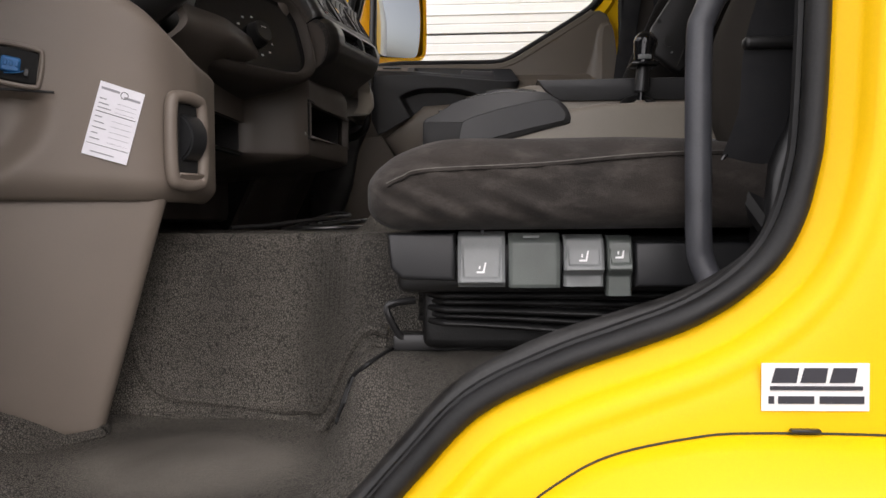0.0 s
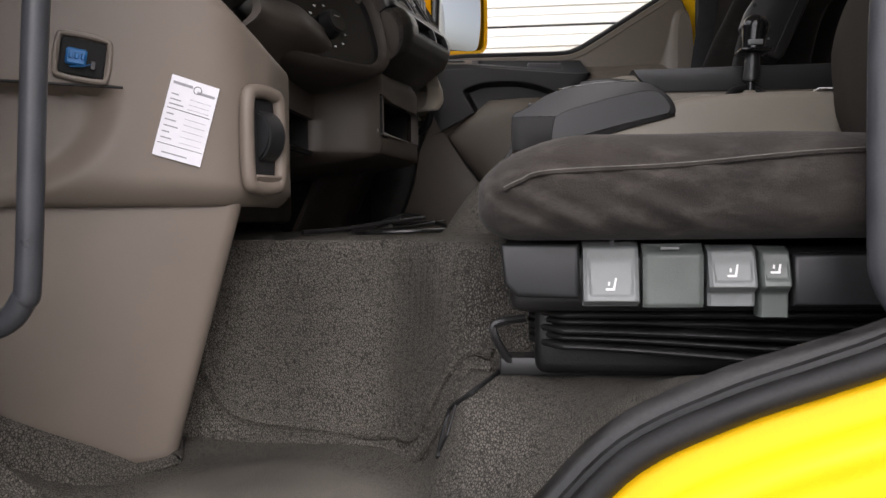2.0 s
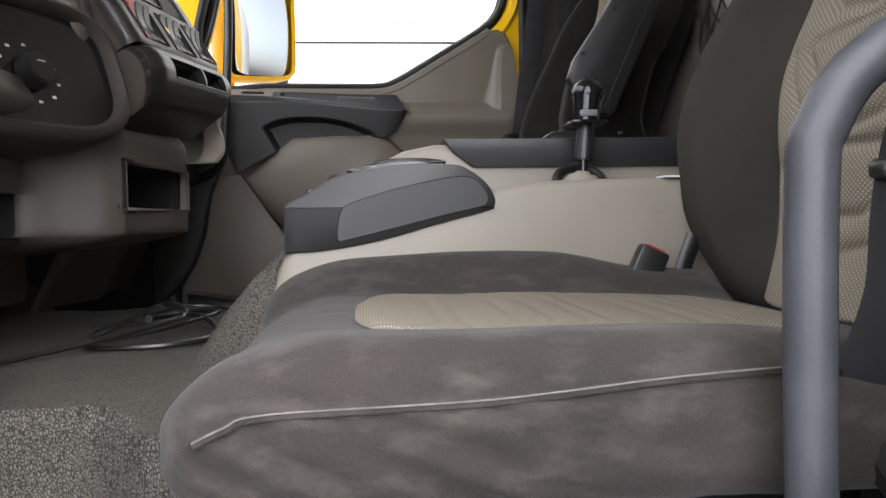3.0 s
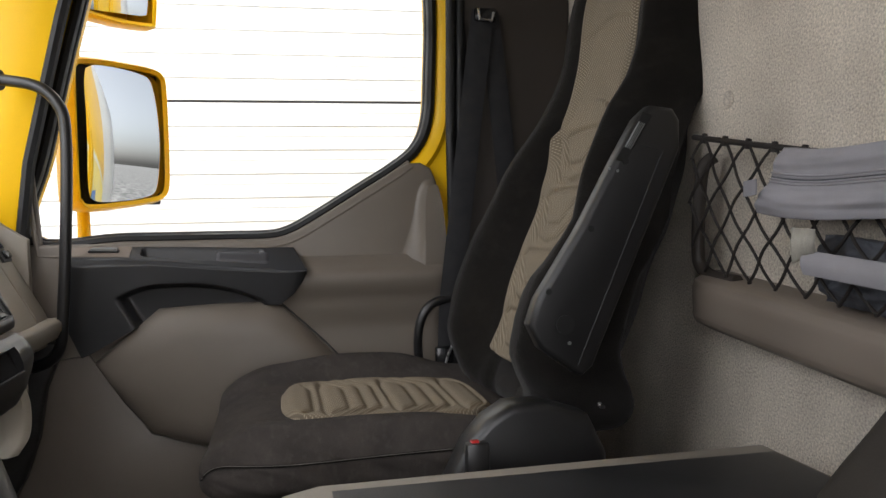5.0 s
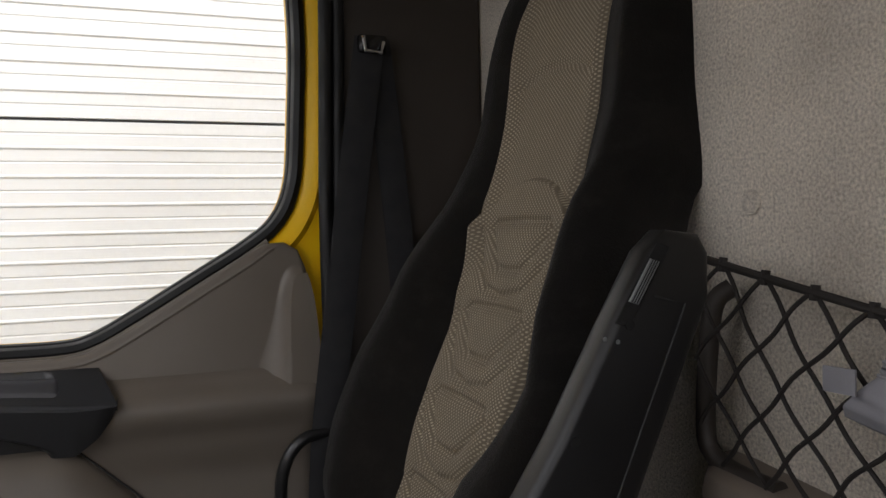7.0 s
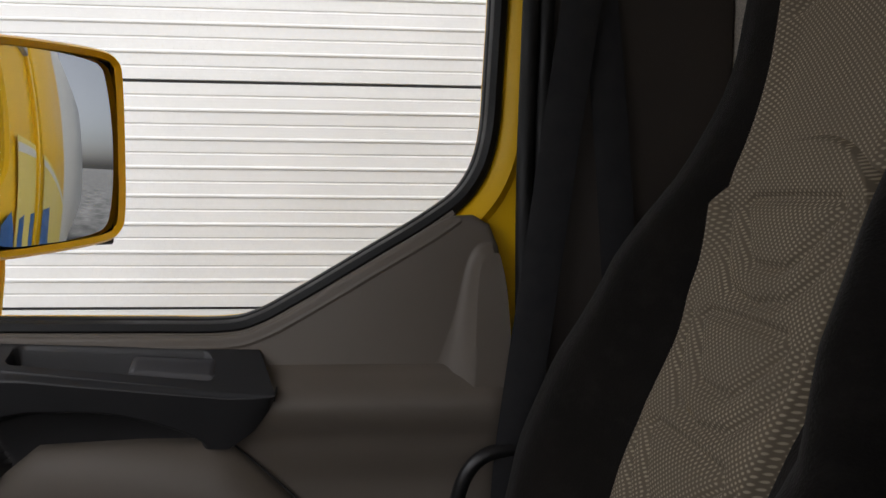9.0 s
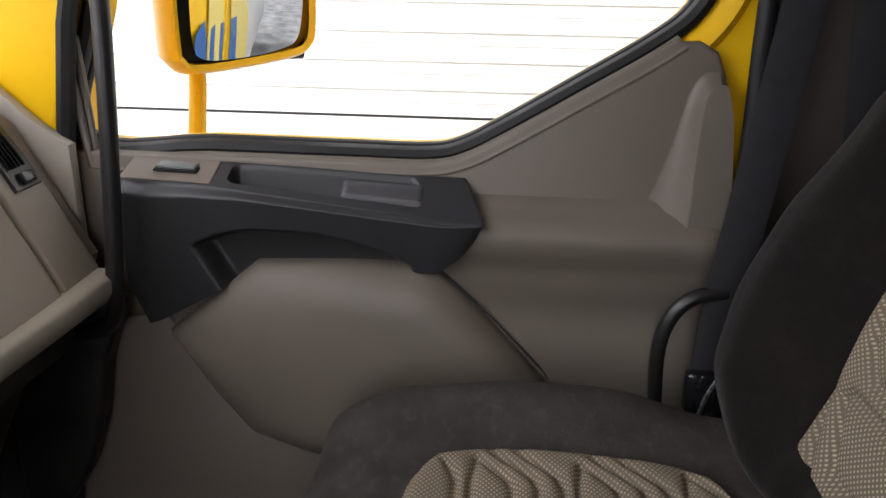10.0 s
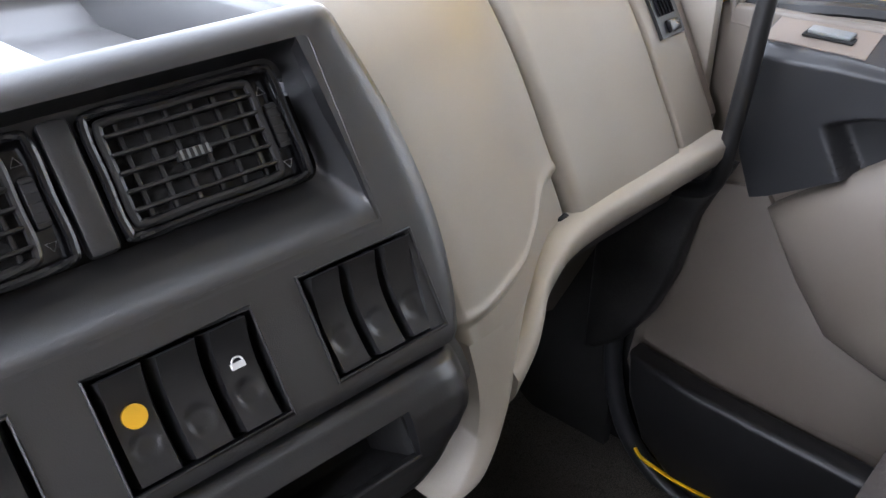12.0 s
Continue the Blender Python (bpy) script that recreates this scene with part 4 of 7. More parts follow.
def cuv(u0, u1, v0, v1):
    return ((u0 - U0) / (U1 - U0), (u1 - U0) / (U1 - U0), (v0 - V0) / (V1 - V0), (v1 - V0) / (V1 - V0))


WELLS = [(-0.044, 0.040, 0.010, 0.077), (-0.172, -0.077, 0.007, 0.073), (-0.298, -0.207, 0.007, 0.073)]
VENT_BAY = (-0.306, 0.024, 0.090, 0.212)
part("panel", holed(48, 64, centre_point, [cuv(*w) for w in WELLS] + [cuv(*VENT_BAY)], 0.012, -nrm), "dash_black", centre, smooth=50)
part("backing", pb(U0 + 0.004, U1 - 0.024, V0, 0.186, -0.060, -0.040, 0), "dark", centre)


def bay_ring(d, w, r):
    """Rounded outline of the vent bay, drawn in by d."""
    u0, u1, v0, v1 = VENT_BAY
    pts = []
    for cu, cv, a0 in ((u1 - r - d * 0.25, v1 - r, 0), (u0 + r, v1 - r, 90), (u0 + r, v0 + r + d, 180), (u1 - r - d * 0.25, v0 + r + d, 270)):
        for k in range(5):
            a = radians(a0 + 22.5 * k)
            pts.append(PANEL @ Vector((cu + r * math.cos(a), cv + r * math.sin(a), w)))
    return pts


part("bay_surround", band([bay_ring(-0.004, 0.0005, 0.004), bay_ring(0.0, -0.0005, 0.006), bay_ring(0.005, -0.0025, 0.010), bay_ring(0.010, -0.0075, 0.012), bay_ring(0.030, -0.0300, 0.012), bay_ring(0.039, -0.0345, 0.010)]), "dash_black", centre, smooth=70)
for c in (-0.057, -0.203):
    vent = part("air_vent", pb(c - 0.060, c + 0.060, 0.1305, 0.206, -0.036, -0.027, 0.006, 3), "gloss", centre, "black air vent with crossed slats")
    def ring(hu, hv, cu, w):
        return curve_points([PANEL @ Vector((cu + hu * sx, 0.168 + hv * sy, w)) for sx, sy in ((-0.86, -1), (0, -1), (0.86, -1), (1, -0.82), (1, 0), (1, 0.82), (0.86, 1), (0, 1), (-0.86, 1), (-1, 0.82), (-1, 0), (-1, -0.82))], 4, True)
    part("vent_bezel", one_tube(ring(0.0585, 0.0360, c, -0.021), 0.0028, 8, True), "gloss", vent)
    part("vent_frame", one_tube(ring(0.0465, 0.0300, c - 0.0055, -0.021), 0.0028, 8, True), "black", vent)
    part("vent_mouth", pb(c - 0.052, c + 0.041, 0.139, 0.197, -0.0275, -0.0262, 0), "dark", vent)
    for k in range(5):
        part("slat", pb(c - 0.051, c + 0.040, 0.1450 + k * 0.0108, 0.1472 + k * 0.0108, -0.0262, -0.0165, 0.0008, 2), "black", vent)
    for k in range(6):
        part("fin", pb(c - 0.0430 + k * 0.0148, c - 0.0400 + k * 0.0148, 0.140, 0.196, -0.0272, -0.0225, 0.0010, 2), "black", vent)
    slide = part("slide", pb(c - 0.018, c + 0.003, 0.1635, 0.1700, -0.0200, -0.0155, 0.001), "anthracite", vent)
    for k in range(5):
        part("slide_rib", pb(c - 0.016 + k * 0.0040, c - 0.0145 + k * 0.0040, 0.1640, 0.1695, -0.0157, -0.0148, 0), "grey_switch", slide)
    part("thumb_wheel", pb(c + 0.0455, c + 0.0540, 0.153, 0.182, -0.028, -0.0195, 0.002), "anthracite", vent)
    for k in range(5):
        part("wheel_rib", pb(c + 0.0460, c + 0.0535, 0.156 + k * 0.0055, 0.1572 + k * 0.0055, -0.0197, -0.0185, 0), "black", vent)
    for v_, s_ in ((0.1915, 1), (0.1430, -1)):
        tri = [PANEL @ Vector((c + 0.0497 + a * 0.003, v_ + b * 0.0025 * s_, -0.0262)) for a, b in ((-1, -1), (1, -1), (0, 1))]
        part("arrow", one_tube(tri, 0.0003, 5, True), "white", vent)
part("vent_post", pb(-0.139, -0.121, 0.129, 0.207, -0.034, -0.019, 0.004), "dash_black", centre)


def rocker(u, v, wd, ht, mark=None):
    """A concave rocker switch with a dimple."""
    def f(a, b):
        w = 0.002 + 0.012 * (2 * b - 1) ** 2 * (0.4 if b < 0.5 else 1.0) - 0.010 * smoothstep(0.0, 0.1, 0.1 - min(a, 1 - a, 0.1))
        d = math.hypot((a - 0.5) * wd / 0.0095, (b - 0.30) * ht / 0.0105)
        w -= 0.0018 * (1 - smoothstep(0.45, 1.0, d))
        return PANEL @ Vector((u + (a - 0.5) * wd, v + (b - 0.5) * ht, w - 0.006))
    return sheet(20, 32, f, 0.012, -nrm)


for wi, (u0, u1, v0, v1) in enumerate(WELLS):
    n_r = 3
    wd = (u1 - u0 - 0.004) / n_r
    for k in range(n_r):
        u = u0 + 0.002 + wd * (k + 0.5)
        r_ = part("rocker_switch", rocker(u, (v0 + v1) / 2, wd - 0.003, v1 - v0 - 0.006), "red" if (wi, k) == (2, 0) else "black", centre)
        if wi == 1 and k == 2:
            part("lock_body", pb(u - 0.0046, u + 0.0034, 0.0440, 0.0475, -0.0030, 0.0002, 0), "white", r_)
            part("lock_bow", one_tube([PANEL @ Vector((u - 0.0006 + 0.0034 * math.cos(a), 0.0475 + 0.0030 * math.sin(a), -0.0002)) for a in [math.pi * j / 8 for j in range(9)]], 0.0006, 5), "white", r_)
        if wi == 1 and k == 0:
            part("lamp_lens", one_cylinder(PANEL @ Vector((u, 0.0455, -0.006)), PANEL @ Vector((u, 0.0455, 0.0006)), 0.0066, 24), "orange", r_)
    ringp = [PANEL @ Vector((x, y, 0.0008)) for x, y in ((u0, v0), (u1, v0), (u1, v1), (u0, v1))]
    part("well_rim", one_tube(ringp, 0.0018, 6, True), "black", centre)
# rounded drawer block below the switches, with a letter slot
BLOCK = [(-0.005, -0.012), (-0.006, -0.003), (-0.012, 0.003), (-0.021, 0.006), (-0.033, 0.007), (-0.047, 0.004), (-0.062, -0.004), (-0.075, -0.015), (-0.085, -0.032), (-0.090, -0.10)]


def block_point(u, v):
    k = v * (len(BLOCK) - 1)
    i = min(int(k), len(BLOCK) - 2)
    a, b = BLOCK[i], BLOCK[i + 1]
    t = k - i
    uu = -0.345 + 0.416 * u
    w = a[1] + (b[1] - a[1]) * t - 0.012 * smoothstep(0.08, 0.0, u) - 0.050 * smoothstep(0.84, 1.0, u) ** 2.5
    lift = 0.030 * smoothstep(0.80, 1.0, u) * smoothstep(0.45, 0.9, v)
    return PANEL @ Vector((uu - 0.03 * smoothstep(0.5, 1.0, v) * smoothstep(0.8, 1.0, u), a[0] + (b[0] - a[0]) * t + lift, w))


def block_u(uu):
    return (uu + 0.345) / 0.416


drawer = part("drawer", holed(46, 45, block_point, [(block_u(-0.272), block_u(-0.130), 3.4 / 9, 5.6 / 9), (block_u(-0.122), block_u(-0.012), 3.4 / 9, 5.6 / 9)], 0.010, -nrm), "black", centre, smooth=60)
# slot insides coloured near black to deepen their shade
part("slot_back", pb(-0.275, -0.008, -0.062, -0.024, -0.075, -0.070, 0), "dark", drawer)
part("slot_floor", pb(-0.275, -0.008, -0.0615, -0.0580, -0.072, -0.010, 0), "dark", drawer)
part("slot_roof", pb(-0.275, -0.008, -0.0265, -0.023, -0.072, -0.004, 0), "dark", drawer)
for u_ in (-0.2745, -0.126, -0.0095):
    part("slot_wall", pb(u_ - 0.003, u_ + 0.003, -0.060, -0.024, -0.072, -0.006, 0), "dark", drawer)
part("slot_lip", one_tube([block_point(block_u(-0.272 + 0.260 * k / 12), 5.62 / 9) + nrm * 0.0004 for k in range(13)], 0.0014, 6), "anthracite", drawer)
part("drawer_end", sheet(6, 30, lambda u, v: block_point(0.0, v) - nrm * 0.11 * u), "dark_taupe", drawer, smooth=70)
part("panel_end", sheet(6, 20, lambda u, v: centre_point(0.0, v) - nrm * 0.11 * u), "dark_taupe", centre, smooth=70)
part("panel_edge", sheet(4, 20, lambda u, v: centre_point(1.0, v) - nrm * 0.05 * u), "dash_black", centre, smooth=70)
part("block_side", prism([(-0.395, 0.30), (-0.392, 0.43), (-0.425, 0.56), (-0.470, 0.63), (-0.53, 0.65), (-0.85, 0.65), (-0.85, 0.30)], "y", 0.855, 0.928, 0.022, 4), "dark_taupe", centre)
part("block_belly", prism([(-0.372, 0.355), (-0.385, 0.335), (-0.42, 0.325), (-0.85, 0.32), (-0.85, 0.40), (-0.40, 0.40)], "y", 0.92, 1.335, 0.012, 3), "dark_taupe", centre)
# dashboard tray and top
tray = thing("dashboard_tray", (-0.65, 1.15, 0.6), "black dashboard top with an open paper tray", "dashboard")


def tray_point(u, v):
    y = 0.92 + 0.372 * u
    prof = [(-0.478, 0.584), (-0.54, 0.584), (-0.60, 0.584), (-0.75, 0.584), (-0.78, 0.600), (-0.80, 0.63), (-0.95, 0.63)]
    k = v * (len(prof) - 1)
    i = min(int(k), len(prof) - 2)
    t = k - i
    return Vector((prof[i][0] + (prof[i + 1][0] - prof[i][0]) * t + 0.036 + 0.114 * (y - 1.2), y, prof[i][1] + (prof[i + 1][1] - prof[i][1]) * t))


# lighter than the panel: glare is put into this colour
part("top", sheet(20, 40, tray_point, 0.015, (0, 0, -1)), "dash_top", tray, smooth=70)
part("tray_wall", one_box((-0.90, 1.288, 0.570), (-0.436, 1.316, 0.640), 0.008, 3), "dash_black", tray)
part("paper", one_box((-0.71, 1.02, 0.588), (-0.58, 1.20, 0.590), 0), "paper", tray)

# ---- passenger side of the dashboard ----
glove = thing("passenger_dashboard", (-0.5, 1.65, 0.36), "pale taupe passenger dashboard with glove box lid", "dashboard")


def face_x(y):
    return lerp_table([(1.30, -0.318), (1.36, -0.325), (1.62, -0.425), (1.72, -0.428), (1.98, -0.430)], y)


def glove_profile(s):
    """Offset in x and height along the front, from the ledge up to the top."""
    pts = [(0.0, 0.385), (-0.012, 0.41), (-0.040, 0.46), (-0.068, 0.51), (-0.098, 0.556), (-0.135, 0.60), (-0.19, 0.635), (-0.27, 0.655), (-0.50, 0.665)]
    k = s * (len(pts) - 1)
    i = min(int(k), len(pts) - 2)
    t = k - i
    p0 = pts[max(0, i - 1)]
    p1, p2 = pts[i], pts[i + 1]
    p3 = pts[min(len(pts) - 1, i + 2)]
    f = lambda a, b, c, d: 0.5 * (2 * b + (c - a) * t + (2 * a - 5 * b + 4 * c - d) * t * t + (3 * b - a - 3 * c + d) * t ** 3)
    return f(p0[0], p1[0], p2[0], p3[0]), f(p0[1], p1[1], p2[1], p3[1])


def glove_at(y, s, d=0.0):
    dx, z = glove_profile(s)
    dx2, z2 = glove_profile(min(1, s + 0.01))
    t = Vector((dx2 - dx, 0, z2 - z)).normalized()
    n_ = Vector((t.z, 0, -t.x))
    bow = 0.012 * math.sin(math.pi * min(1, max(0, (y - 1.36) / 0.6)))
    return Vector((face_x(y) + dx + bow, y, z)) + n_ * d


def glove_skin(y0, y1, s0, s1, d, nu=24, nv=36):
    return sheet(nu, nv, lambda u, v: glove_at(y0 + (y1 - y0) * u, s0 + (s1 - s0) * v,
                                               d - 0.007 * (1 - smoothstep(0, 0.03, min(u, 1 - u)) * smoothstep(0, 0.02, min(v + 0.02, 1 - v + 0.02)))), 0.02, (-1, 0, -0.3))


PULL = [(1.352, 0.127), (1.374, 0.127), (1.424, 0.128), (1.484, 0.112), (1.532, 0.128), (1.560, 0.160), (1.580, 0.178), (1.594, 0.184), (1.625, 0.186)]


def inner_skin(u, v):
    """Fascia beside the lid; below the curved edge the surface drops back into a finger pull."""
    y, q = 1.352 + 0.260 * u, 0.99 * v
    d = -0.007 * (1 - smoothstep(0, 0.03, min(u, 1 - u)) * smoothstep(0, 0.02, min(v + 0.02, 1 - v + 0.02)))
    edge = lin_table(PULL, y)
    d -= 0.0085 * smoothstep(edge + 0.004, edge - 0.012, q) * smoothstep(1.352, 1.375, y) * (0.55 + 0.45 * smoothstep(1.45, 1.55, y))
    d += 0.0022 * math.exp(-((q - edge - 0.010) / 0.010) ** 2)
    return glove_at(y, q, d)


part("inner_fascia", sheet(70, 220, inner_skin, 0.02, (-1, 0, -0.3)), "grey_tan", glove, smooth=70)
lid = part("glove_box_lid", glove_skin(1.615, 1.853, 0.0, 0.99, 0.001), "grey_tan", glove, smooth=70)
part("outer_fascia", glove_skin(1.855, 1.957, 0.0, 0.99, -0.001), "grey_tan", glove, smooth=70)
part("dark_core", sheet(10, 20, lambda u, v: glove_at(1.345 + 0.605 * u, v * 0.98, -0.025), 0.05, (-1, 0, -0.4)), "dark", glove)
# dark block standing for the shaded notch at the foot of the finger pull
part("pull_gap", one_box((-0.004, -0.014, -0.006), (0.004, 0.005, 0.004), 0.002, 1, Matrix.Translation(glove_at(1.606, 0.022, -0.009))), "dark", glove)
# ledge below the lid
ledge = curve_points([(face_x(1.40) + 0.002, 1.400, 0.335), (face_x(1.45) + 0.004, 1.455, 0.348), (face_x(1.52) + 0.008, 1.52, 0.360), (face_x(1.62) + 0.016, 1.62, 0.367), (face_x(1.9) + 0.018, 1.80, 0.368), (face_x(1.9) + 0.018, 1.95, 0.368)], 8)
bm = bmesh.new()
rows = []
for p in ledge:
    rows.append([bm.verts.new(p + Vector((a, 0, b))) for a, b in ((-0.030, 0.018), (-0.004, 0.020), (0.008, 0.018), (0.014, 0.012), (0.012, -0.004), (0.004, -0.018), (-0.004, -0.023), (-0.034, -0.024))])
for a, b in zip(rows, rows[1:]):
    for k in range(8):
        bm.faces.new((a[k], a[(k + 1) % 8], b[(k + 1) % 8], b[k]))
bm.faces.new(rows[0][::-1])
bm.faces.new(rows[-1])
part("ledge", bm, "grey_tan", glove, smooth=55)
low_lip = [p + Vector((-0.026, 0, -0.034)) for p in ledge[16:]]
part("ledge_lip", one_tube(low_lip, 0.0045, 8), "grey_tan", glove)
# lower side of the fascia down to the footwell
CHEEK_NEAR = curve_points([(-0.328, 1.352, 0.40), (-0.314, 1.349, 0.365), (-0.306, 1.338, 0.33), (-0.306, 1.318, 0.295), (-0.318, 1.308, 0.278)], 6)
CHEEK_FAR = curve_points([(-0.388, 1.510, 0.372), (-0.358, 1.455, 0.352), (-0.328, 1.402, 0.338), (-0.314, 1.362, 0.305), (-0.322, 1.338, 0.278)], 6)
rows = []
for k in range(9):
    rows.append([a.lerp(b, k / 8) + Vector((0.012 * math.sin(math.pi * k / 8), 0, 0)) for a, b in zip(CHEEK_NEAR, CHEEK_FAR)])
rows.append([p + Vector((-0.02, 0.008, 0)) for p in CHEEK_FAR])
rows.append([p + Vector((-0.28, 0.0, 0)) for p in CHEEK_FAR])
rows.insert(0, [p + Vector((-0.03, 0.0, 0)) for p in CHEEK_NEAR])
part("knee_cheek", band(rows, False), "grey_tan", glove, smooth=70)
part("cheek_screw", one_cylinder((-0.318, 1.363, 0.312), (-0.309, 1.361, 0.312), 0.004, 10), "metal", glove)
def knee_panel(u, v):
    y = 1.36 + 0.60 * u
    x = -0.452 - 0.05 * smoothstep(0.0, 0.25, v) - 0.16 * v - 0.02 * math.sin(3.0 * math.pi * u) * v
    return Vector((x, y, 0.338 - 0.34 * v))


part("knee_panel", sheet(30, 24, knee_panel, 0.012, (-1, 0, 0)), "dark_taupe", glove, "dark taupe panel under the glove box", 60)
part("under_tray", one_box((-0.85, 1.34, 0.27), (-0.47, 1.95, 0.345), 0.012), "anthracite", glove)
# slim side vent at the outer end
vent = part("side_vent", sheet(8, 20, lambda u, v: glove_at(1.884 + 0.062 * u, 0.36 + 0.30 * v, 0.004), 0.006, (-0.6, 0, -0.6)), "black", glove, "slim black side air vent")
for k in range(5):
    part("slat", one_tube([glove_at(1.894 + 0.0085 * k, 0.42 + 0.21 * j / 8, 0.006) for j in range(9)], 0.0022, 6), "gloss", vent)
part("vent_knob", one_box((-0.008, -0.013, -0.004), (0.008, 0.013, 0.006), 0.003, 2, Matrix.Translation(glove_at(1.915, 0.385, 0.006)) @ pose(0, 0, 0, 0, 60, 0)), "gloss", vent)
part("end_cheek", prism([(-0.93, 0.35), (-0.455, 0.365), (-0.445, 0.40), (-0.50, 0.50), (-0.545, 0.575), (-0.62, 0.635), (-0.93, 0.66)], "y", 1.957, 1.985, 0.006), "taupe", glove)


# ---- middle console ----
console = thing("middle_console", (0.2, 0.9, 0.06), "pale taupe plastic engine console between the seats", "console")
SIDE = [(-0.145, 0.05), (-0.135, 0.105), (-0.122, 0.135), (-0.06, 0.150), (0.0, 0.168), (0.06, 0.186), (0.115, 0.198), (0.16, 0.206), (0.25, 0.208), (0.62, 0.208), (0.62, 0.0), (-0.10, 0.0)]
part("body", prism(SIDE, "y", 0.695, 1.16, 0.012, 3), "console", console)
SPINE = [(-0.10, 0.12), (-0.085, 0.190), (-0.03, 0.232), (0.02, 0.256), (0.06, 0.264), (0.62, 0.268), (0.62, 0.15), (-0.05, 0.10)]
part("spine", prism(SPINE, "y", 0.845, 1.15, 0.014, 3), "console", console)
tray_o = [(0.072, 0.2705), (0.085, 0.252), (0.112, 0.232), (0.61, 0.230), (0.61, 0.2715)]
part("side_tray", prism(tray_o, "y", 0.838, 1.10, 0.003), "anthracite", console, "black plastic tray along the console")
MODULE = [(-0.126, 0.128), (-0.1265, 0.131), (-0.125, 0.176), (-0.1235, 0.181), (-0.118, 0.186), (-0.100, 0.194), (-0.065, 0.214), (0.0, 0.226), (0.066, 0.2265), (0.088, 0.219), (0.108, 0.203), (0.1165, 0.187), (0.1155, 0.177), (0.110, 0.173), (0.05, 0.158), (-0.017, 0.140), (-0.075, 0.130), (-0.122, 0.1272)]
mod = part("control_module", prism(smooth_outline(MODULE, 3), "y", 0.690, 0.80, 0.0022, 2), "arm_black", console, "black control module on the console")
INLAY = [(-0.064, 0.140), (-0.055, 0.1405), (0.0, 0.1535), (0.056, 0.167), (0.100, 0.1765), (0.107, 0.180), (0.109, 0.189), (0.104, 0.198), (0.095, 0.208), (0.083, 0.2125), (0.060, 0.2110), (0.006, 0.200), (-0.040, 0.187), (-0.055, 0.181), (-0.062, 0.172), (-0.066, 0.150)]
part("side_inlay", prism(smooth_outline(INLAY, 3), "y", 0.6885, 0.6915, 0.001, 1), "anthracite", mod, "satin grey side inlay")
part("module_lid", prism([(-0.055, 0.222), (0.0, 0.2315), (0.062, 0.2315), (0.062, 0.222), (-0.04, 0.215)], "y", 0.708, 0.785, 0.002), "gloss", mod)
part("lid_grip", one_tube(curve_points([(-0.02, 0.720, 0.2305), (0.0, 0.716, 0.2325), (0.03, 0.716, 0.2330), (0.058, 0.722, 0.2310)], 6), 0.003, 6), "black", mod)
part("module_dial", one_cylinder((-0.062, 0.795, 0.198), (-0.056, 0.796, 0.217), 0.026, 24, 0.022, 0.003), "anthracite", mod)
part("warning_lens", one_box((-0.092, 0.735, 0.199), (-0.078, 0.752, 0.2035), 0.002), "red", mod)
part("module_key", one_box((-0.10, 0.700, 0.192), (-0.075, 0.722, 0.2005), 0.002), "gloss", mod)
part("module_key", one_box((-0.035, 0.702, 0.219), (-0.015, 0.712, 0.2255), 0.002), "gloss", mod)
for k in range(4):
    part("spine_slot", one_box((-0.045 + 0.018 * k, 0.870 + 0.01 * k, 0.2215 + 0.0095 * k), (-0.033 + 0.018 * k, 0.96, 0.2245 + 0.0095 * k), 0.001, 1, None), "dark", console)
part("seam", one_box((0.32, 0.693, 0.2085), (0.40, 0.720, 0.2105), 0), "white", console)

lever = thing("gear_lever", (0.25, 0.79, 0.205), "black gear lever with a rounded knob on the console", "gear lever")
part("boot", one_cylinder((0.245, 0.785, 0.203), (0.246, 0.785, 0.222), 0.028, 28, 0.014, 0.006), "console", lever, "pale taupe gaiter")
ring_m = Matrix.Translation((0.245, 0.790, 0.206)) @ pose(0, 0, 0, 48, 0, 0)
part("boot_ring", one_tube([ring_m @ Vector((0.031 * math.cos(a), 0.031 * math.sin(a), 0)) for a in [2 * math.pi * k / 32 for k in range(32)]], 0.0068, 10, True), "black", lever)
part("stem", one_cylinder((0.247, 0.785, 0.215), (0.250, 0.786, 0.30), 0.006, 12), "gloss", lever)
part("shaft", one_cylinder((0.248, 0.785, 0.236), (0.251, 0.786, 0.280), 0.013, 18, 0.011, 0.002), "black", lever)
part("collar", one_box((0.228, 0.762, 0.2805), (0.275, 0.812, 0.286), 0.003), "gloss", lever)
bm = bmesh.new()
bmesh.ops.create_uvsphere(bm, u_segments=20, v_segments=12, radius=0.021, matrix=Matrix.Translation((0.256, 0.790, 0.322)) @ Matrix.Diagonal((1.0, 1.0, 0.95, 1)))
cylinder(bm, (0.252, 0.787, 0.286), (0.255, 0.789, 0.320), 0.0165, 20, 0.0195)
part("knob", bm, "gloss", lever)
part("selector", one_box((0.240, 0.768, 0.291), (0.262, 0.774, 0.299), 0.001), "grey_switch", lever)

# cables on the tunnel
cables = thing("loose_cable", (-0.33, 0.95, 0.0), "loose black cable lying in loops on the engine tunnel", "cable")
def on_mat(x, y, h=0.006):
    return Vector((x, y, floor_height(x, y) + h))
loop_a = curve_points([on_mat(-0.46, 0.72, 0.008), on_mat(-0.42, 0.78, 0.01), on_mat(-0.36, 0.85, 0.02), on_mat(-0.30, 0.98, 0.03), on_mat(-0.36, 1.10, 0.035), on_mat(-0.42, 1.00), on_mat(-0.40, 0.86), on_mat(-0.30, 0.84), on_mat(-0.245, 0.92), on_mat(-0.30, 1.06, 0.02), on_mat(-0.40, 1.16)], 8)
part("lead", one_tube(loop_a, 0.004, 7), "black", cables)
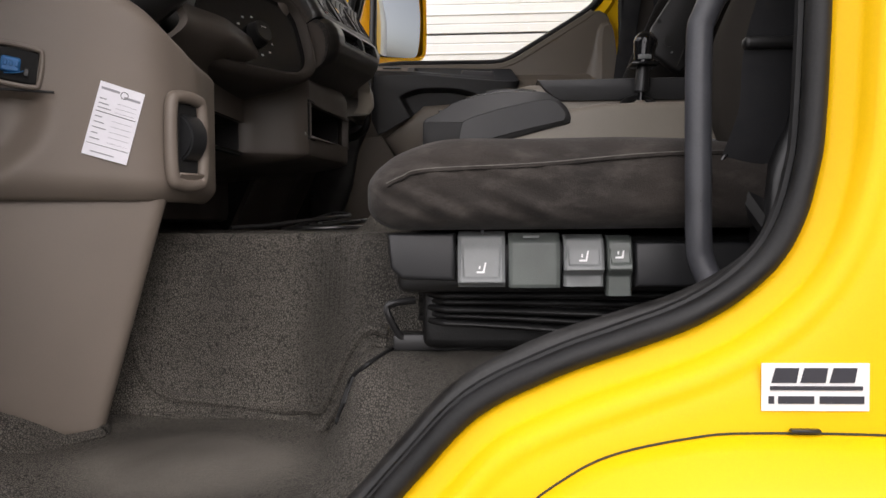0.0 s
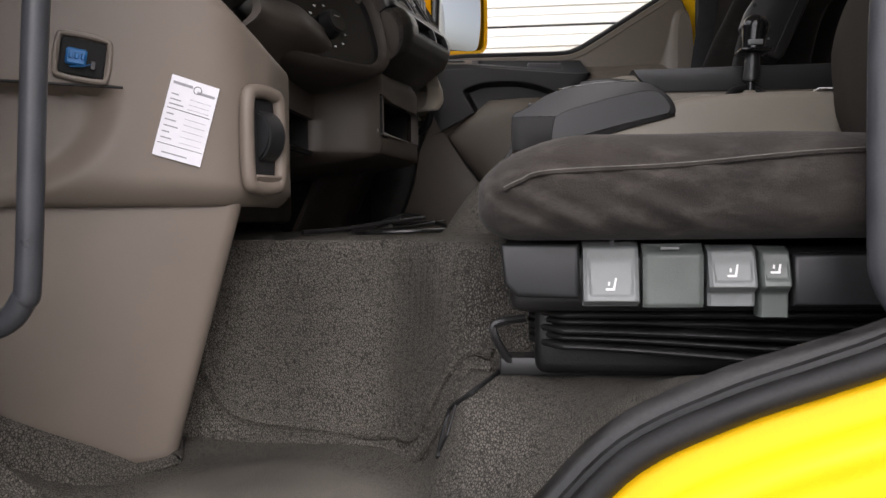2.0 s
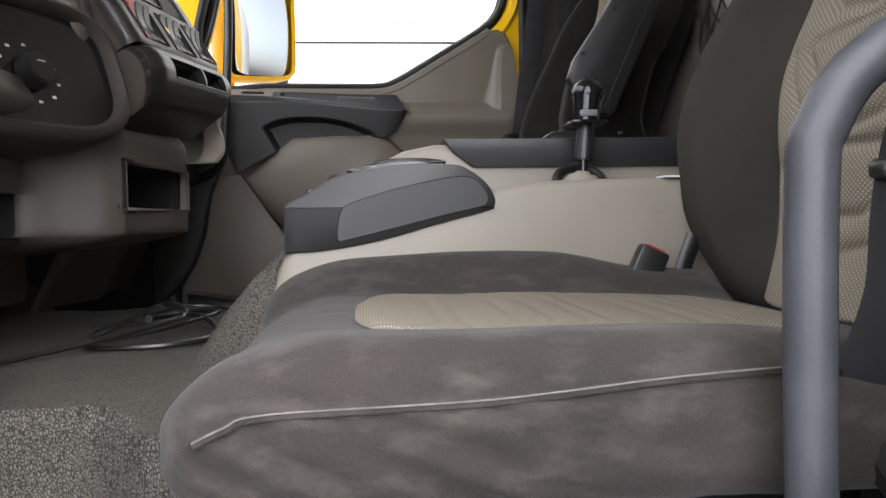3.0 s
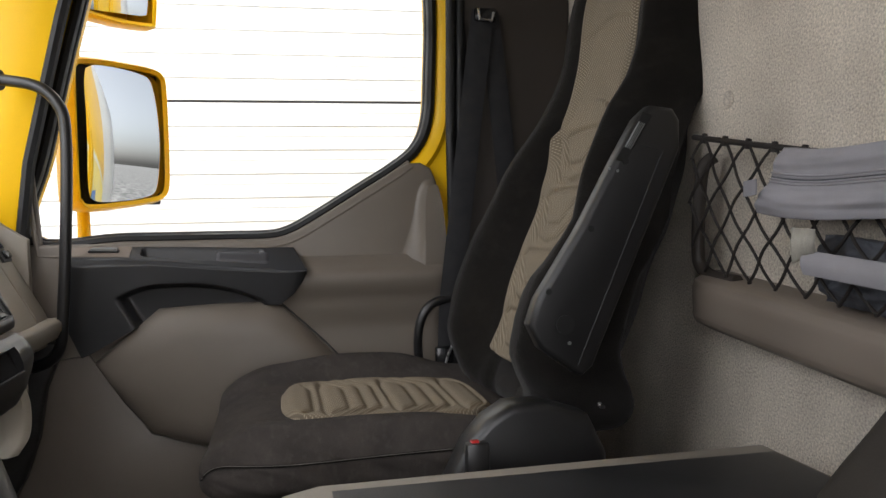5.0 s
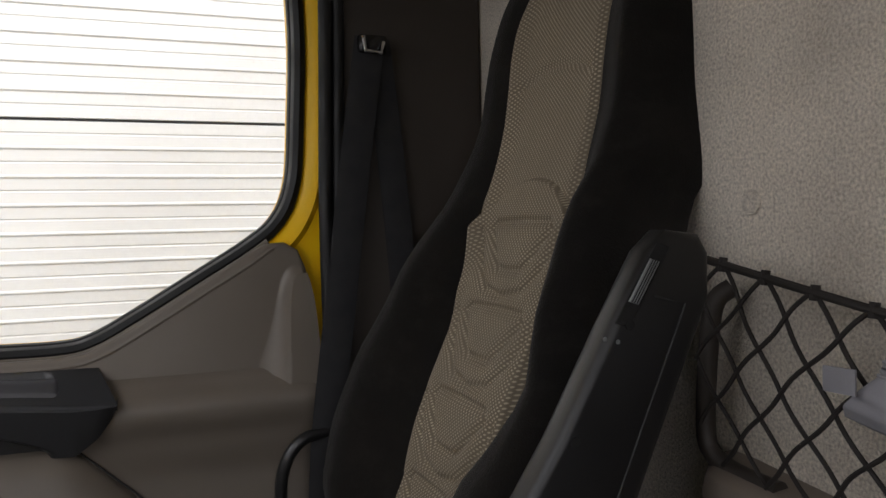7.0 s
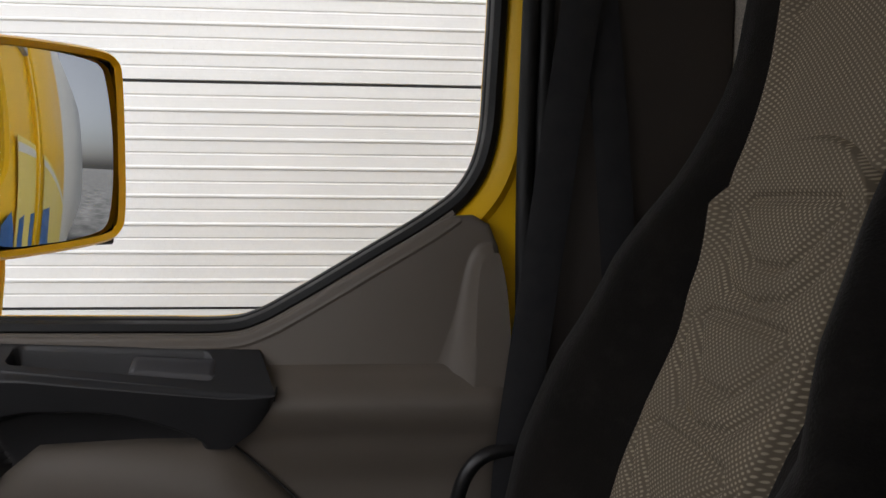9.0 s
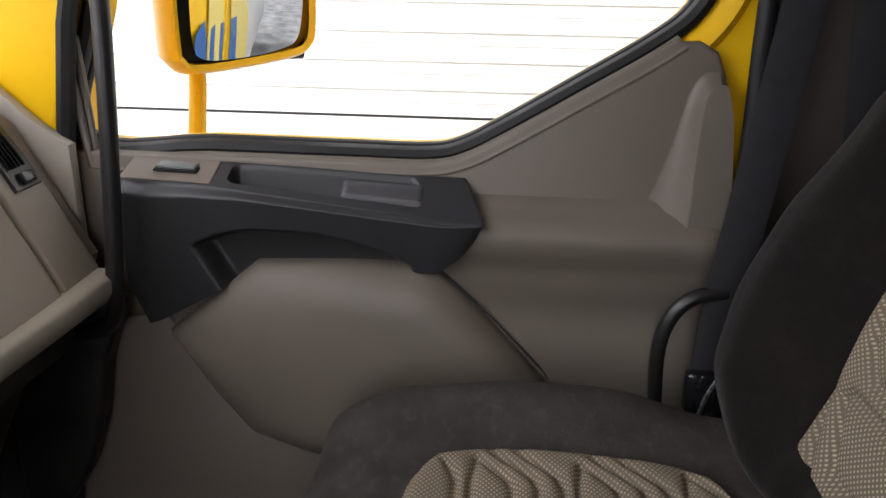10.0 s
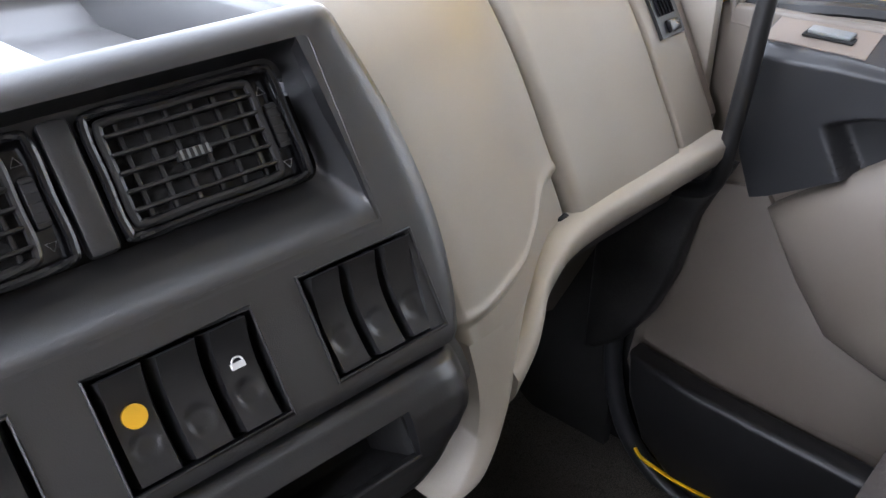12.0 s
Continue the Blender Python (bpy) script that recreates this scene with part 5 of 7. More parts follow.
loop_b = curve_points([on_mat(-0.43, 1.12), on_mat(-0.34, 1.16, 0.015), on_mat(-0.27, 1.08, 0.022), on_mat(-0.33, 0.96, 0.012), on_mat(-0.40, 0.92), on_mat(-0.44, 1.03), on_mat(-0.35, 1.22, 0.02), on_mat(-0.24, 1.20)], 8)
part("lead", one_tube(loop_b, 0.0035, 7), "black", cables)
part("plug", one_cylinder(on_mat(-0.41, 1.12, 0.012), on_mat(-0.385, 1.10, 0.012), 0.007, 12), "metal", cables)


# ---- seats ----
def seat(name, off, label, inner=0.030, outer=0.030, cloth="velour", tuck=0.0, lean=0.0, slim=1.0, deep=0.0, drop=0.028, roll=0.030, crest=0.0):
    o = Vector(off)
    insert = "weave_worn" if cloth == "velour_worn" else "weave"
    s = thing(name, o + Vector((0.16, 1.615, 0.12)), label, "seat", "seats in the cab")

    def top(x, y):
        k = abs(y - 1.615) / 0.29
        lift = inner if y < 1.615 else outer
        far = crest * smoothstep(0.45, 0.80, (y - 1.615) / 0.29) * smoothstep(-0.06, 0.16, x) * (1 - smoothstep(0.26, 0.40, x))
        return 0.252 + far + lift * smoothstep(0.52, 0.78, k) * (0.7 + 0.3 * smoothstep(-0.05, 0.12, x) - 0.4 * smoothstep(0.22, 0.36, x)) - drop * smoothstep(0.84, 1.0, k) - roll * smoothstep(0.02, -0.10, x) ** 2 + 0.006 * smoothstep(0.1, -0.02, x) - 0.006 * smoothstep(0.15, 0.35, x)

    bm = soft_box((0.52, 0.565, 0.10), 0.038, 56)
    for v in bm.verts:
        x, y = v.co.x + 0.165, v.co.y + 1.615
        fr = smoothstep(0.02, -0.095, x)
        k = (v.co.z + 0.05) / 0.10
        z = 0.178 + k * (0.252 - 0.178) + (top(x, y) - 0.252) * smoothstep(0.30, 1.0, k)
        y = 1.615 + (y - 1.615) * (1 - 0.05 * fr)
        n_ = noise.noise(Vector((x * 14, y * 14, z * 14))) * 0.0015 + (noise.noise(Vector((x * 30 + z * 70, y * 20, z * 25))) * 0.004 + noise.noise(Vector((x * 75 + z * 120, y * 30, z * 40))) * 0.0022) * smoothstep(0.75, 0.95, abs(y - 1.615) / 0.29)
        if cloth == "velour_worn" and y < 1.615:
            crease = math.sin((x * 0.8 + z * 1.6) * 150 + 3.0 * noise.noise(Vector((x * 9, z * 12, 2))))
            n_ += 0.0030 * crease * smoothstep(0.30, -0.06, x) * smoothstep(0.80, 0.97, abs(y - 1.615) / 0.29) * smoothstep(0.238, 0.222, z)
        v.co = Vector((x + 0.3 * n_, y - n_, z)) + o
    skin = [v.co - o for v in bm.verts]
    # the deep seat's cushion takes the velour with daylight put into its colour
    cushion = part("cushion", bm, "velour_lit" if deep else cloth, s, smooth=80)
    # welt seam along the side and front
    for sy in (-1, 1):
        hi = 0.5 * (0.028 - drop)
        seam = [(0.36, 1.615 + sy * (0.2825 - 0.3 * hi), 0.236 + 0.6 * hi), (0.20, 1.615 + sy * (0.2835 - 0.3 * hi), 0.236 + 0.6 * hi), (0.05, 1.615 + sy * (0.2825 - 0.2 * hi), 0.232 + 0.6 * hi), (-0.03, 1.615 + sy * 0.276, 0.234), (-0.058, 1.615 + sy * 0.267, 0.234), (-0.078, 1.615 + sy * 0.253, 0.229), (-0.090, 1.615 + sy * 0.238, 0.216)]
        if not deep:
            seam = [(0.36, 0, 0.254), (0.20, 0, 0.251), (0.08, 0, 0.242), (-0.03, 0, 0.238), (-0.055, 0, 0.231), (-0.070, 0, 0.224)]
        line = curve_points([Vector(p) for p in seam], 6)
        out = []
        for p in line:
            near = [sy * (q.y - 1.615) for q in skin if abs(q.x - p.x) < 0.008 and abs(q.z - p.z) < 0.007]
            out.append(max(near) if near else 0.26)
        for k, p in enumerate(line):
            few = out[max(0, k - 2):k + 3]
            p.y = 1.615 + sy * (sum(few) / len(few) - 0.001)
        part("seam", one_tube([p + o for p in line], 0.0026, 6), cloth, cushion)
        part("stitching", one_tube([p + o + Vector((0, sy * 0.0022, 0.0016)) for p in line], 0.0006, 5), "thread", cushion)

    # quilting of the cushion: a trapezoid and two lines bent round it, repeated towards the back
    QUILT = (((0.0, 0.090), (0.085, 0.089), (0.128, 0.094)), ((0.0, 0.132), (0.075, 0.132), (0.092, 0.127), (0.128, 0.095)),
             ((0.0, 0.160), (0.078, 0.160), (0.098, 0.154), (0.145, 0.108)), ((0.0, 0.186), (0.082, 0.186), (0.105, 0.178), (0.15, 0.134)))

    def quilt_gap(ay, x):
        best = 1.0
        for line in QUILT:
            for (a0, x0), (a1, x1) in zip(line, line[1:]):
                for n_ in (-1, 0, 1, 2):
                    dx = 0.113 * n_
                    da, db = a1 - a0, x1 - x0
                    t_ = max(0.0, min(1.0, ((ay - a0) * da + (x - dx - x0) * db) / (da * da + db * db)))
                    best = min(best, math.hypot(ay - a0 - da * t_, x - dx - x0 - db * t_))
        return best if x > 0.06 else min(1.0, best + (0.06 - x))

    def pad(u, v):
        a, b = 2 * u - 1, 2 * v - 1
        # square to rounded field
        x_ = a * math.sqrt(max(0, 1 - 0.30 * b ** 4))
        y_ = b * math.sqrt(max(0, 1 - 0.35 * a ** 4))
        x, y = (0.197 if deep else 0.190) + (0.177 if deep else 0.183) * x_, 1.615 + 0.158 * y_
        e = max(abs(a), abs(b))
        d = quilt_gap(abs(y - 1.615), x)
        rib = (1.0 if deep else 0.3) * (-0.0046 * math.exp(-(d / 0.0046) ** 2) + 0.0030 * min(1.0, d / 0.014))
        return Vector((x, y, top(x, y) + (0.010 if deep else 0.005) * (1 - smoothstep(0.90, 1.0, e) ** 3) + rib * (1 - smoothstep(0.88, 0.98, e)) + 0.001)) + o
    part("seat_pad", sheet(150, 110, pad, cloth=(1, 0)), insert, s, "beige checked cloth insert", smooth=80)

    # backrest, leaning back; front given by height
    HW = [(0.22, 0.215), (0.34, 0.275), (0.44, 0.298), (0.52, 0.292), (0.64, 0.245), (0.76, 0.205), (0.90, 0.192), (1.02, 0.188), (1.10, 0.165)]

    def front(z, k, near=False):
        """k: 0 in the middle, 1 at the side; the near bolster of a deep seat crests further out."""
        hollow = deep * smoothstep(0.22, 0.40, z) * (1 - 0.5 * smoothstep(0.70, 0.95, z))
        up = smoothstep(0.42, 0.58, z) if near and deep else 0.0
        wing = smoothstep(0.40 + 0.08 * up, 0.74 + 0.19 * up, k)
        edge = smoothstep(0.86 + 0.07 * up, 1.0, k)
        bolster = (0.066 + 0.8 * hollow) * (1.0 - 0.26 * up + (0.34 * (1 - up) if near and deep else 0.0)) * wing * (1 - 0.55 * smoothstep(0.62, 0.85, z)) * smoothstep(0.2, 0.36, z) - 0.03 * edge
        if near and deep:
            bolster += wing * lerp_table([(0.28, -0.040), (0.335, -0.037), (0.38, -0.029), (0.43, -0.022), (0.49, -0.008), (0.54, 0.005), (0.60, 0.010), (0.66, 0.013), (0.74, 0.011), (0.80, 0.0)], z)
        lumbar = 0.015 * math.exp(-((z - 0.45) / 0.12) ** 2)
        return 0.405 + hollow + tuck * smoothstep(0.50, 0.30, z) + 0.36 * (z - 0.28) - bolster - lumbar - 0.02 * smoothstep(0.85, 1.0, z)

    bm = soft_box((0.15, 2.0, 0.88), 0.05, 46)
    for v in bm.verts:
        z = 0.225 + (v.co.z + 0.44)
        hw = lerp_table(HW, z)
        ky = v.co.y
        y = 1.615 + ky * hw
        back = (v.co.x + 0.075) / 0.15
        f = front(z, abs(ky), ky < 0) + 0.014 * (1 - smoothstep(0.34, 0.42, abs(ky)))
        x = f + back * ((0.131 if deep else 0.115) + 0.03 * (1 - abs(ky)))
        v.co = Vector((x, y, z)) + o + Vector((noise.noise(Vector((y * 18, z * 18, back * 2))) * 0.002, 0, 0))
    back = part("backrest", bm, "velour_back" if cloth == "velour_worn" else cloth, s, smooth=80)

    # quilting grooves: an open trapezoid with a second line round its foot, repeated down the pad
    INNER = [(0.0, 0.724), (0.074, 0.722), (0.083, 0.714), (0.040, 0.668), (0.028, 0.662), (0.0, 0.661)]
    OUTER = [(0.107, 0.712), (0.100, 0.690), (0.080, 0.660), (0.052, 0.637), (0.0, 0.628)]

    def groove(ay, z):
        best = 1.0
        for line in (INNER, OUTER):
            for (a0, z0), (a1, z1) in zip(line, line[1:]):
                for n_ in range(4):
                    dz = 0.110 * n_
                    if z < z1 - dz - 0.03 or z > z0 - dz + 0.03:
                        continue
                    da, db = a1 - a0, z1 - z0
                    t_ = max(0.0, min(1.0, ((ay - a0) * da + (z + dz - z0) * db) / (da * da + db * db)))
                    best = min(best, math.hypot(ay - a0 - da * t_, z + dz - z0 - db * t_))
        return best

    def bpad(u, v):
        a = 2 * u - 1
        ztop = 0.782 - 0.095 * (1 - math.sqrt(1 - 0.98 * a * a))
        foot = 0.31 if deep else 0.238
        zz = foot + 0.012 * abs(a) ** 6 + (ztop - foot - 0.012 * abs(a) ** 6) * v
        half = lerp_table([(0.24, 0.100), (0.38, 0.118), (0.50, 0.127), (0.70, 0.130), (0.78, 0.128)], zz)
        y = 1.615 + lean + half * slim * a
        e = max(abs(a), abs(2 * v - 1) ** 3)
        d = groove(abs(y - 1.615 - lean), zz)
        rib = (0.0062 if deep else 0.0048) * math.exp(-(d / 0.0052) ** 2) - (0.0036 if deep else 0.003) * min(1.0, d / 0.020)
        x = front(zz, abs(y - 1.615) / lerp_table(HW, zz), y < 1.615) - 0.017 * (1 - smoothstep(0.90, 1.0, e) ** 2) + rib * (1 - smoothstep(0.84, 0.97, abs(a))) + 0.001
        return Vector((x, y, zz)) + o
    part("back_pad", sheet(90, 200, bpad, cloth=(1, 2)), insert, s, "beige checked cloth insert", smooth=80)

    def hpad(u, v):
        a, b = 2 * u - 1, 2 * v - 1
        zz = 0.725 + 0.335 * v
        y = 1.615 + lean + (0.006 if deep else 0.0) + (0.114 if deep else 0.104) * slim * a * math.sqrt(max(0, 1 - 0.3 * max(0.0, b) ** 8))
        seam = 0.006 * math.exp(-((zz - 0.925 + 0.028 * a * a) / 0.005) ** 2)
        x = front(zz, abs(y - 1.615) / lerp_table(HW, zz), y < 1.615) - 0.012 * (1 - smoothstep(0.88, 1.0, max(abs(a), b)) ** 2) + seam * (1 - smoothstep(0.80, 0.95, abs(a))) + 0.001
        return Vector((x, y, zz)) + o
    part("head_pad", sheet(40, 84, hpad, cloth=(1, 2)), insert, s, "beige checked cloth insert", smooth=80)
    return s


pseat = seat("passenger_seat", (0, 0, 0), "dark brown velour passenger seat with beige checked inserts, armrest folded up", lean=-0.002, slim=0.97, deep=0.030, crest=0.018)
dseat = seat("driver_seat", (-0.050, -1.172, -0.172), "worn dark brown velour driver seat with beige checked inserts", 0.020, 0.046, "velour_worn", 0.035, drop=0.010, roll=0.024)

# passenger seat: folded armrest, recliner cover, pedestal
ARM = [(0.345, 0.422), (0.360, 0.390), (0.408, 0.354), (0.420, 0.350), (0.434, 0.362), (0.566, 0.655), (0.566, 0.694), (0.556, 0.710), (0.524, 0.714), (0.504, 0.697), (0.470, 0.640), (0.418, 0.548), (0.357, 0.456)]
arm = part("armrest", prism(ARM, "y", 1.235, 1.268, 0.008, 3), "arm_black", pseat, "black plastic armrest folded up")
part("pivot_cap", one_cylinder((0.394, 1.2345, 0.421), (0.394, 1.2325, 0.421), 0.0135, 24, None, 0.001), "black", arm)
part("screw", one_cylinder((0.400, 1.2345, 0.396), (0.400, 1.2335, 0.396), 0.0026, 12), "grey_switch", arm)
part("shell_joint", one_tube([(0.412, 1.2345, 0.366), (0.46, 1.2345, 0.474), (0.539, 1.2345, 0.652), (0.508, 1.2345, 0.660)], 0.0012, 6), "joint", arm)
part("slot", prism([(0.470, 0.640), (0.484, 0.636), (0.524, 0.700), (0.510, 0.704)], "y", 1.2338, 1.2355, 0.0006, 1), "dark", arm)
strip = part("label_strip", prism([(0.4825, 0.657), (0.4915, 0.654), (0.5125, 0.688), (0.5035, 0.691)], "y", 1.2318, 1.2342, 0.0006, 1), "grey_switch", arm, "ribbed grey strip")
for k in range(3):
    a, b = Vector((0.4848 + 0.0022 * k, 1.2316, 0.6565 - 0.0008 * k)), Vector((0.5055 + 0.0022 * k, 1.2316, 0.6900 - 0.0008 * k))
    part("rib", one_tube([a, b], 0.0005, 5), "dark", strip)
for x, z in ((0.4605, 0.628), (0.4725, 0.625)):
    part("bolt", one_cylinder((x, 1.2345, z), (x, 1.2332, z), 0.0020, 14, None, 0.0005), "grey_switch", arm)
for x, z in ((0.372, 0.466), (0.433, 0.548), (0.484, 0.638)):
    part("grip_hole", one_cylinder((x, 1.2345, z), (x, 1.2335, z), 0.0045, 12), "dark", arm)
RECL = [(0.20, 0.17), (0.255, 0.275), (0.280, 0.303), (0.312, 0.322), (0.36, 0.322), (0.42, 0.302), (0.445, 0.25), (0.44, 0.17)]
part("recliner_cover", prism(RECL, "y", 1.215, 1.275, 0.012, 3), "black", pseat, "glossy black recliner cover")
part("hinge_pin", one_cylinder((0.432, 1.214, 0.316), (0.432, 1.20, 0.316), 0.003, 10), "metal", pseat)
bm = one_box((-0.05, 1.38, -0.25), (0.40, 1.86, 0.182), 0.02, 3)
part("pedestal", bm, "anthracite", pseat, "black steel and plastic seat pedestal")

# driver seat: switch panel, bellows, slide rails
front_trim = [(-0.125, 0.003), (-0.053, 0.003), (-0.053, -0.048), (-0.110, -0.046), (-0.122, -0.034)]
base = part("side_trim", one_box((-0.118, 0.222, -0.062), (0.30, 0.64, -0.002), 0.012, 3), "black", dseat, "black seat base trim with adjusting levers")
part("trim_cap", prism(front_trim, "y", 0.205, 0.225, 0.005, 3), "anthracite", base)
part("trim_cap", prism([(0.134, -0.008), (0.30, -0.008), (0.30, -0.055), (0.134, -0.055)], "y", 0.205, 0.225, 0.005, 3), "anthracite", base)


def seat_lever(x0, x1, z0, z1, material, lip=None):
    """A lever that slopes out to a finger lip, lip its height as a share; without one, a plain key with a bevelled top."""
    def face(u, v):
        side = 0.003 * smoothstep(0.08, 0.0, min(u, 1 - u))
        if lip is None:
            y = 0.199 + 0.011 * smoothstep(0.80, 1.0, v) + 0.002 * smoothstep(0.06, 0.0, v)
        elif v > lip:
            y = 0.204 - 0.012 * (1 - v) / (1 - lip) + 0.010 * smoothstep(0.90, 1.0, v)
            half = 0.34 + 0.06 * (v - lip) / (1 - lip)
            y += 0.0024 * smoothstep(half + 0.05, half, abs(u - 0.5)) * smoothstep(lip + 0.05, lip + 0.10, v) * smoothstep(0.88, 0.66, v)
        else:
            y = 0.192 + 0.011 * smoothstep(lip, max(0.0, lip - 0.14), v)
        return Vector((x0 + (x1 - x0) * u, y + side, z0 + (z1 - z0) * v))
    lv = part("seat_lever", sheet(30, 48, face, 0.018, (0, 1, 0)), material, base)
    if lip is not None:
        c = face(0.5, lip + 0.25)
        slope = 0.012 / ((1 - lip) * (z1 - z0))
        for mark in ([(-0.0050, -0.0055), (0.0030, -0.0055), (0.0052, 0.0055), (0.0036, 0.0055), (0.0014, -0.0035), (-0.0050, -0.0035)], [(-0.0030, -0.0010), (-0.0014, -0.0016), (-0.0008, 0.0018), (-0.0024, 0.0024)]):
            bm = prism([(c.x + a, c.z + b) for a, b in mark], "y", c.y - 0.0006, c.y + 0.0004, 0)
            for v in bm.verts:
                v.co.y += slope * (v.co.z - c.z)
            part("seat_mark", bm, "white", lv)
    return lv


seat_lever(-0.050, -0.001, -0.054, 0.004, "grey_switch", 0.10)
lv = seat_lever(0.003, 0.056, -0.055, 0.002, "green_switch")
part("tab_mark", one_box((0.018, 0.1985, -0.003), (0.034, 0.1995, -0.0005), 0), "grey_switch", lv)
seat_lever(0.060, 0.101, -0.054, 0.000, "grey_switch", 0.34)
seat_lever(0.105, 0.130, -0.064, -0.001, "green_switch", 0.46)
part("pointer", one_box((-0.026, 0.2015, 0.001), (-0.023, 0.2035, 0.009), 0), "ink", base)
for k in range(5):
    # thin folds that fan out towards the rear
    def fold(u, v, k=k):
        x = -0.100 + 0.40 * u
        z = -0.067 - 0.0075 * k - 0.020 * smoothstep(0.0, 0.9, u) * (k / 4) + 0.0035 * math.cos(math.pi * v)
        turn_in = 0.055 * (1 - smoothstep(0.0, 0.10, u)) ** 2
        return Vector((x, 0.246 + 0.008 * (k % 2) - 0.007 * math.sin(math.pi * v) + turn_in, z))
    part("bellows_fold", sheet(24, 8, fold, 0.05, (0, 1, 0)), "bellows", dseat)
part("bellows_skirt", one_box((-0.094, 0.268, -0.130), (0.30, 0.62, -0.060), 0.012, 3), "bellows", dseat)
part("slide_rail", one_box((-0.130, 0.290, -0.136), (0.30, 0.325, -0.116), 0.004, 2), "black", dseat)
part("slide_rail", one_box((-0.130, 0.560, -0.136), (0.30, 0.600, -0.116), 0.004, 2), "black", dseat)
part("base_plate", one_box((-0.10, 0.30, -0.172), (0.32, 0.63, -0.136), 0.004, 2), "black", dseat)
part("slide_handle", one_tube(curve_points([(-0.104, 0.292, -0.076), (-0.128, 0.285, -0.079), (-0.136, 0.284, -0.084), (-0.133, 0.284, -0.096), (-0.122, 0.292, -0.118), (-0.112, 0.296, -0.123)], 4), 0.0042, 8), "black", dseat)
part("cable", one_tube(curve_points([(-0.17, 0.315, -0.155), (-0.155, 0.285, -0.150), (-0.135, 0.28, -0.160), (-0.11, 0.285, -0.150)], 6), 0.0035, 6), "black", dseat)

# belt buckle by the console
buckle = thing("belt_buckle", (0.29, 0.66, 0.08), "black seat belt buckle with red button beside the driver seat", "belt buckle")
m = Matrix.Translation((0.288, 0.665, 0.105)) @ pose(0, 0, 0, 0, 25, 0)
part("housing", one_box((-0.018, -0.010, -0.05), (0.018, 0.010, 0.022), 0.004, 2, m), "black", buckle)
part("button", one_box((-0.012, -0.006, 0.020), (0.012, 0.002, 0.0235), 0.001, 1, m), "red", buckle)
part("stalk", one_tube(curve_points([(0.335, 0.67, 0.04), (0.33, 0.668, 0.09), (0.345, 0.665, 0.14)], 6), 0.010, 8, False, 0.4), "black", buckle)
buckle2 = thing("belt_buckle", (0.26, 1.20, 0.24), "black seat belt buckle with red button beside the passenger seat", "belt buckle")
part("housing", one_box((0.245, 1.185, 0.21), (0.275, 1.203, 0.284), 0.004, 2), "black", buckle2)
part("button", one_box((0.252, 1.190, 0.283), (0.262, 1.198, 0.287), 0.001), "red", buckle2)

# driver belt at the door pillar
belt = thing("driver_seat_belt", (0.25, 0.17, 0.0), "black seat belt hanging beside the driver seat", "seat belt")
WEB = curve_points([(0.335, 0.150, 1.05), (0.315, 0.152, 0.60), (0.290, 0.155, 0.32), (0.256, 0.160, 0.190), (0.250, 0.163, 0.120), (0.236, 0.168, 0.075), (0.232, 0.176, 0.062)], 8)
part("webbing", one_tube(WEB, 0.024, 8, False, 0.07, (0, 1, 0.2)), "belt", belt)
part("webbing", one_tube(curve_points([(0.236, 0.174, 0.070), (0.262, 0.182, 0.110), (0.290, 0.190, 0.200), (0.320, 0.195, 0.40)], 8), 0.022, 8, False, 0.07, (0, 1, 0.2)), "belt", belt)
part("guide", one_box((0.228, 0.150, 0.178), (0.300, 0.166, 0.190), 0.005, 3), "black", belt)
part("loop", one_tube([(0.228 + 0.021 * math.cos(a), 0.172 + 0.006 * math.cos(a), 0.060 + 0.022 * math.sin(a)) for a in [2 * math.pi * k / 24 for k in range(24)]], 0.0022, 8, True), "gloss", belt)
part("tongue", one_box((0.219, 0.166, 0.040), (0.240, 0.171, 0.062), 0.003, 2), "gloss", belt)
part("anchor", one_tube(curve_points([(0.232, 0.172, 0.045), (0.262, 0.165, 0.0), (0.30, 0.15, -0.05)], 6), 0.012, 8), "black", belt)
# black plastic side shell of the driver backrest
SHELL = [(0.262, -0.03), (0.250, 0.03), (0.258, 0.075), (0.285, 0.125), (0.330, 0.170), (0.380, 0.20), (0.42, 0.20), (0.42, -0.03)]
part("side_shell", prism(smooth_outline(SHELL, 4), "y", 0.148, 0.205, 0.012, 3), "black", dseat, "black plastic side shell of the seat hinge")

# ---- grab rails ----
RAILS = []
rail = thing("grab_rail", (-0.53, 0.13, -0.06), "dark grey steel grab rail on the driver door pillar", "grab rail", "grab rails")
RAILS.append(rail)
part("tube", one_tube(curve_points([(-0.70, 0.115, -0.068), (-0.60, 0.13, -0.067), (-0.565, 0.13, -0.062), (-0.545, 0.13, -0.042), (-0.538, 0.13, -0.01), (-0.524, 0.13, 0.21), (-0.495, 0.13, 0.55), (-0.475, 0.12, 0.75), (-0.52, 0.06, 0.80)], 8), 0.0115, 14), "rail", rail)
rail = thing("grab_rail", (0.18, 0.13, -0.04), "dark grey steel grab rail beside the driver seat", "grab rail", "grab rails")
RAILS.append(rail)
part("tube", one_tube(curve_points([(0.215, 0.115, -0.065), (0.195, 0.125, -0.05), (0.183, 0.132, -0.025), (0.180, 0.1325, 0.01), (0.180, 0.1325, 0.17), (0.185, 0.13, 0.205), (0.205, 0.12, 0.235), (0.26, 0.09, 0.265), (0.40, 0.07, 0.30)], 8), 0.0125, 14), "rail", rail)
rail = thing("grab_rail", (-0.40, 1.94, 0.20), "black steel grab rail on the passenger door pillar", "grab rail", "grab rails")
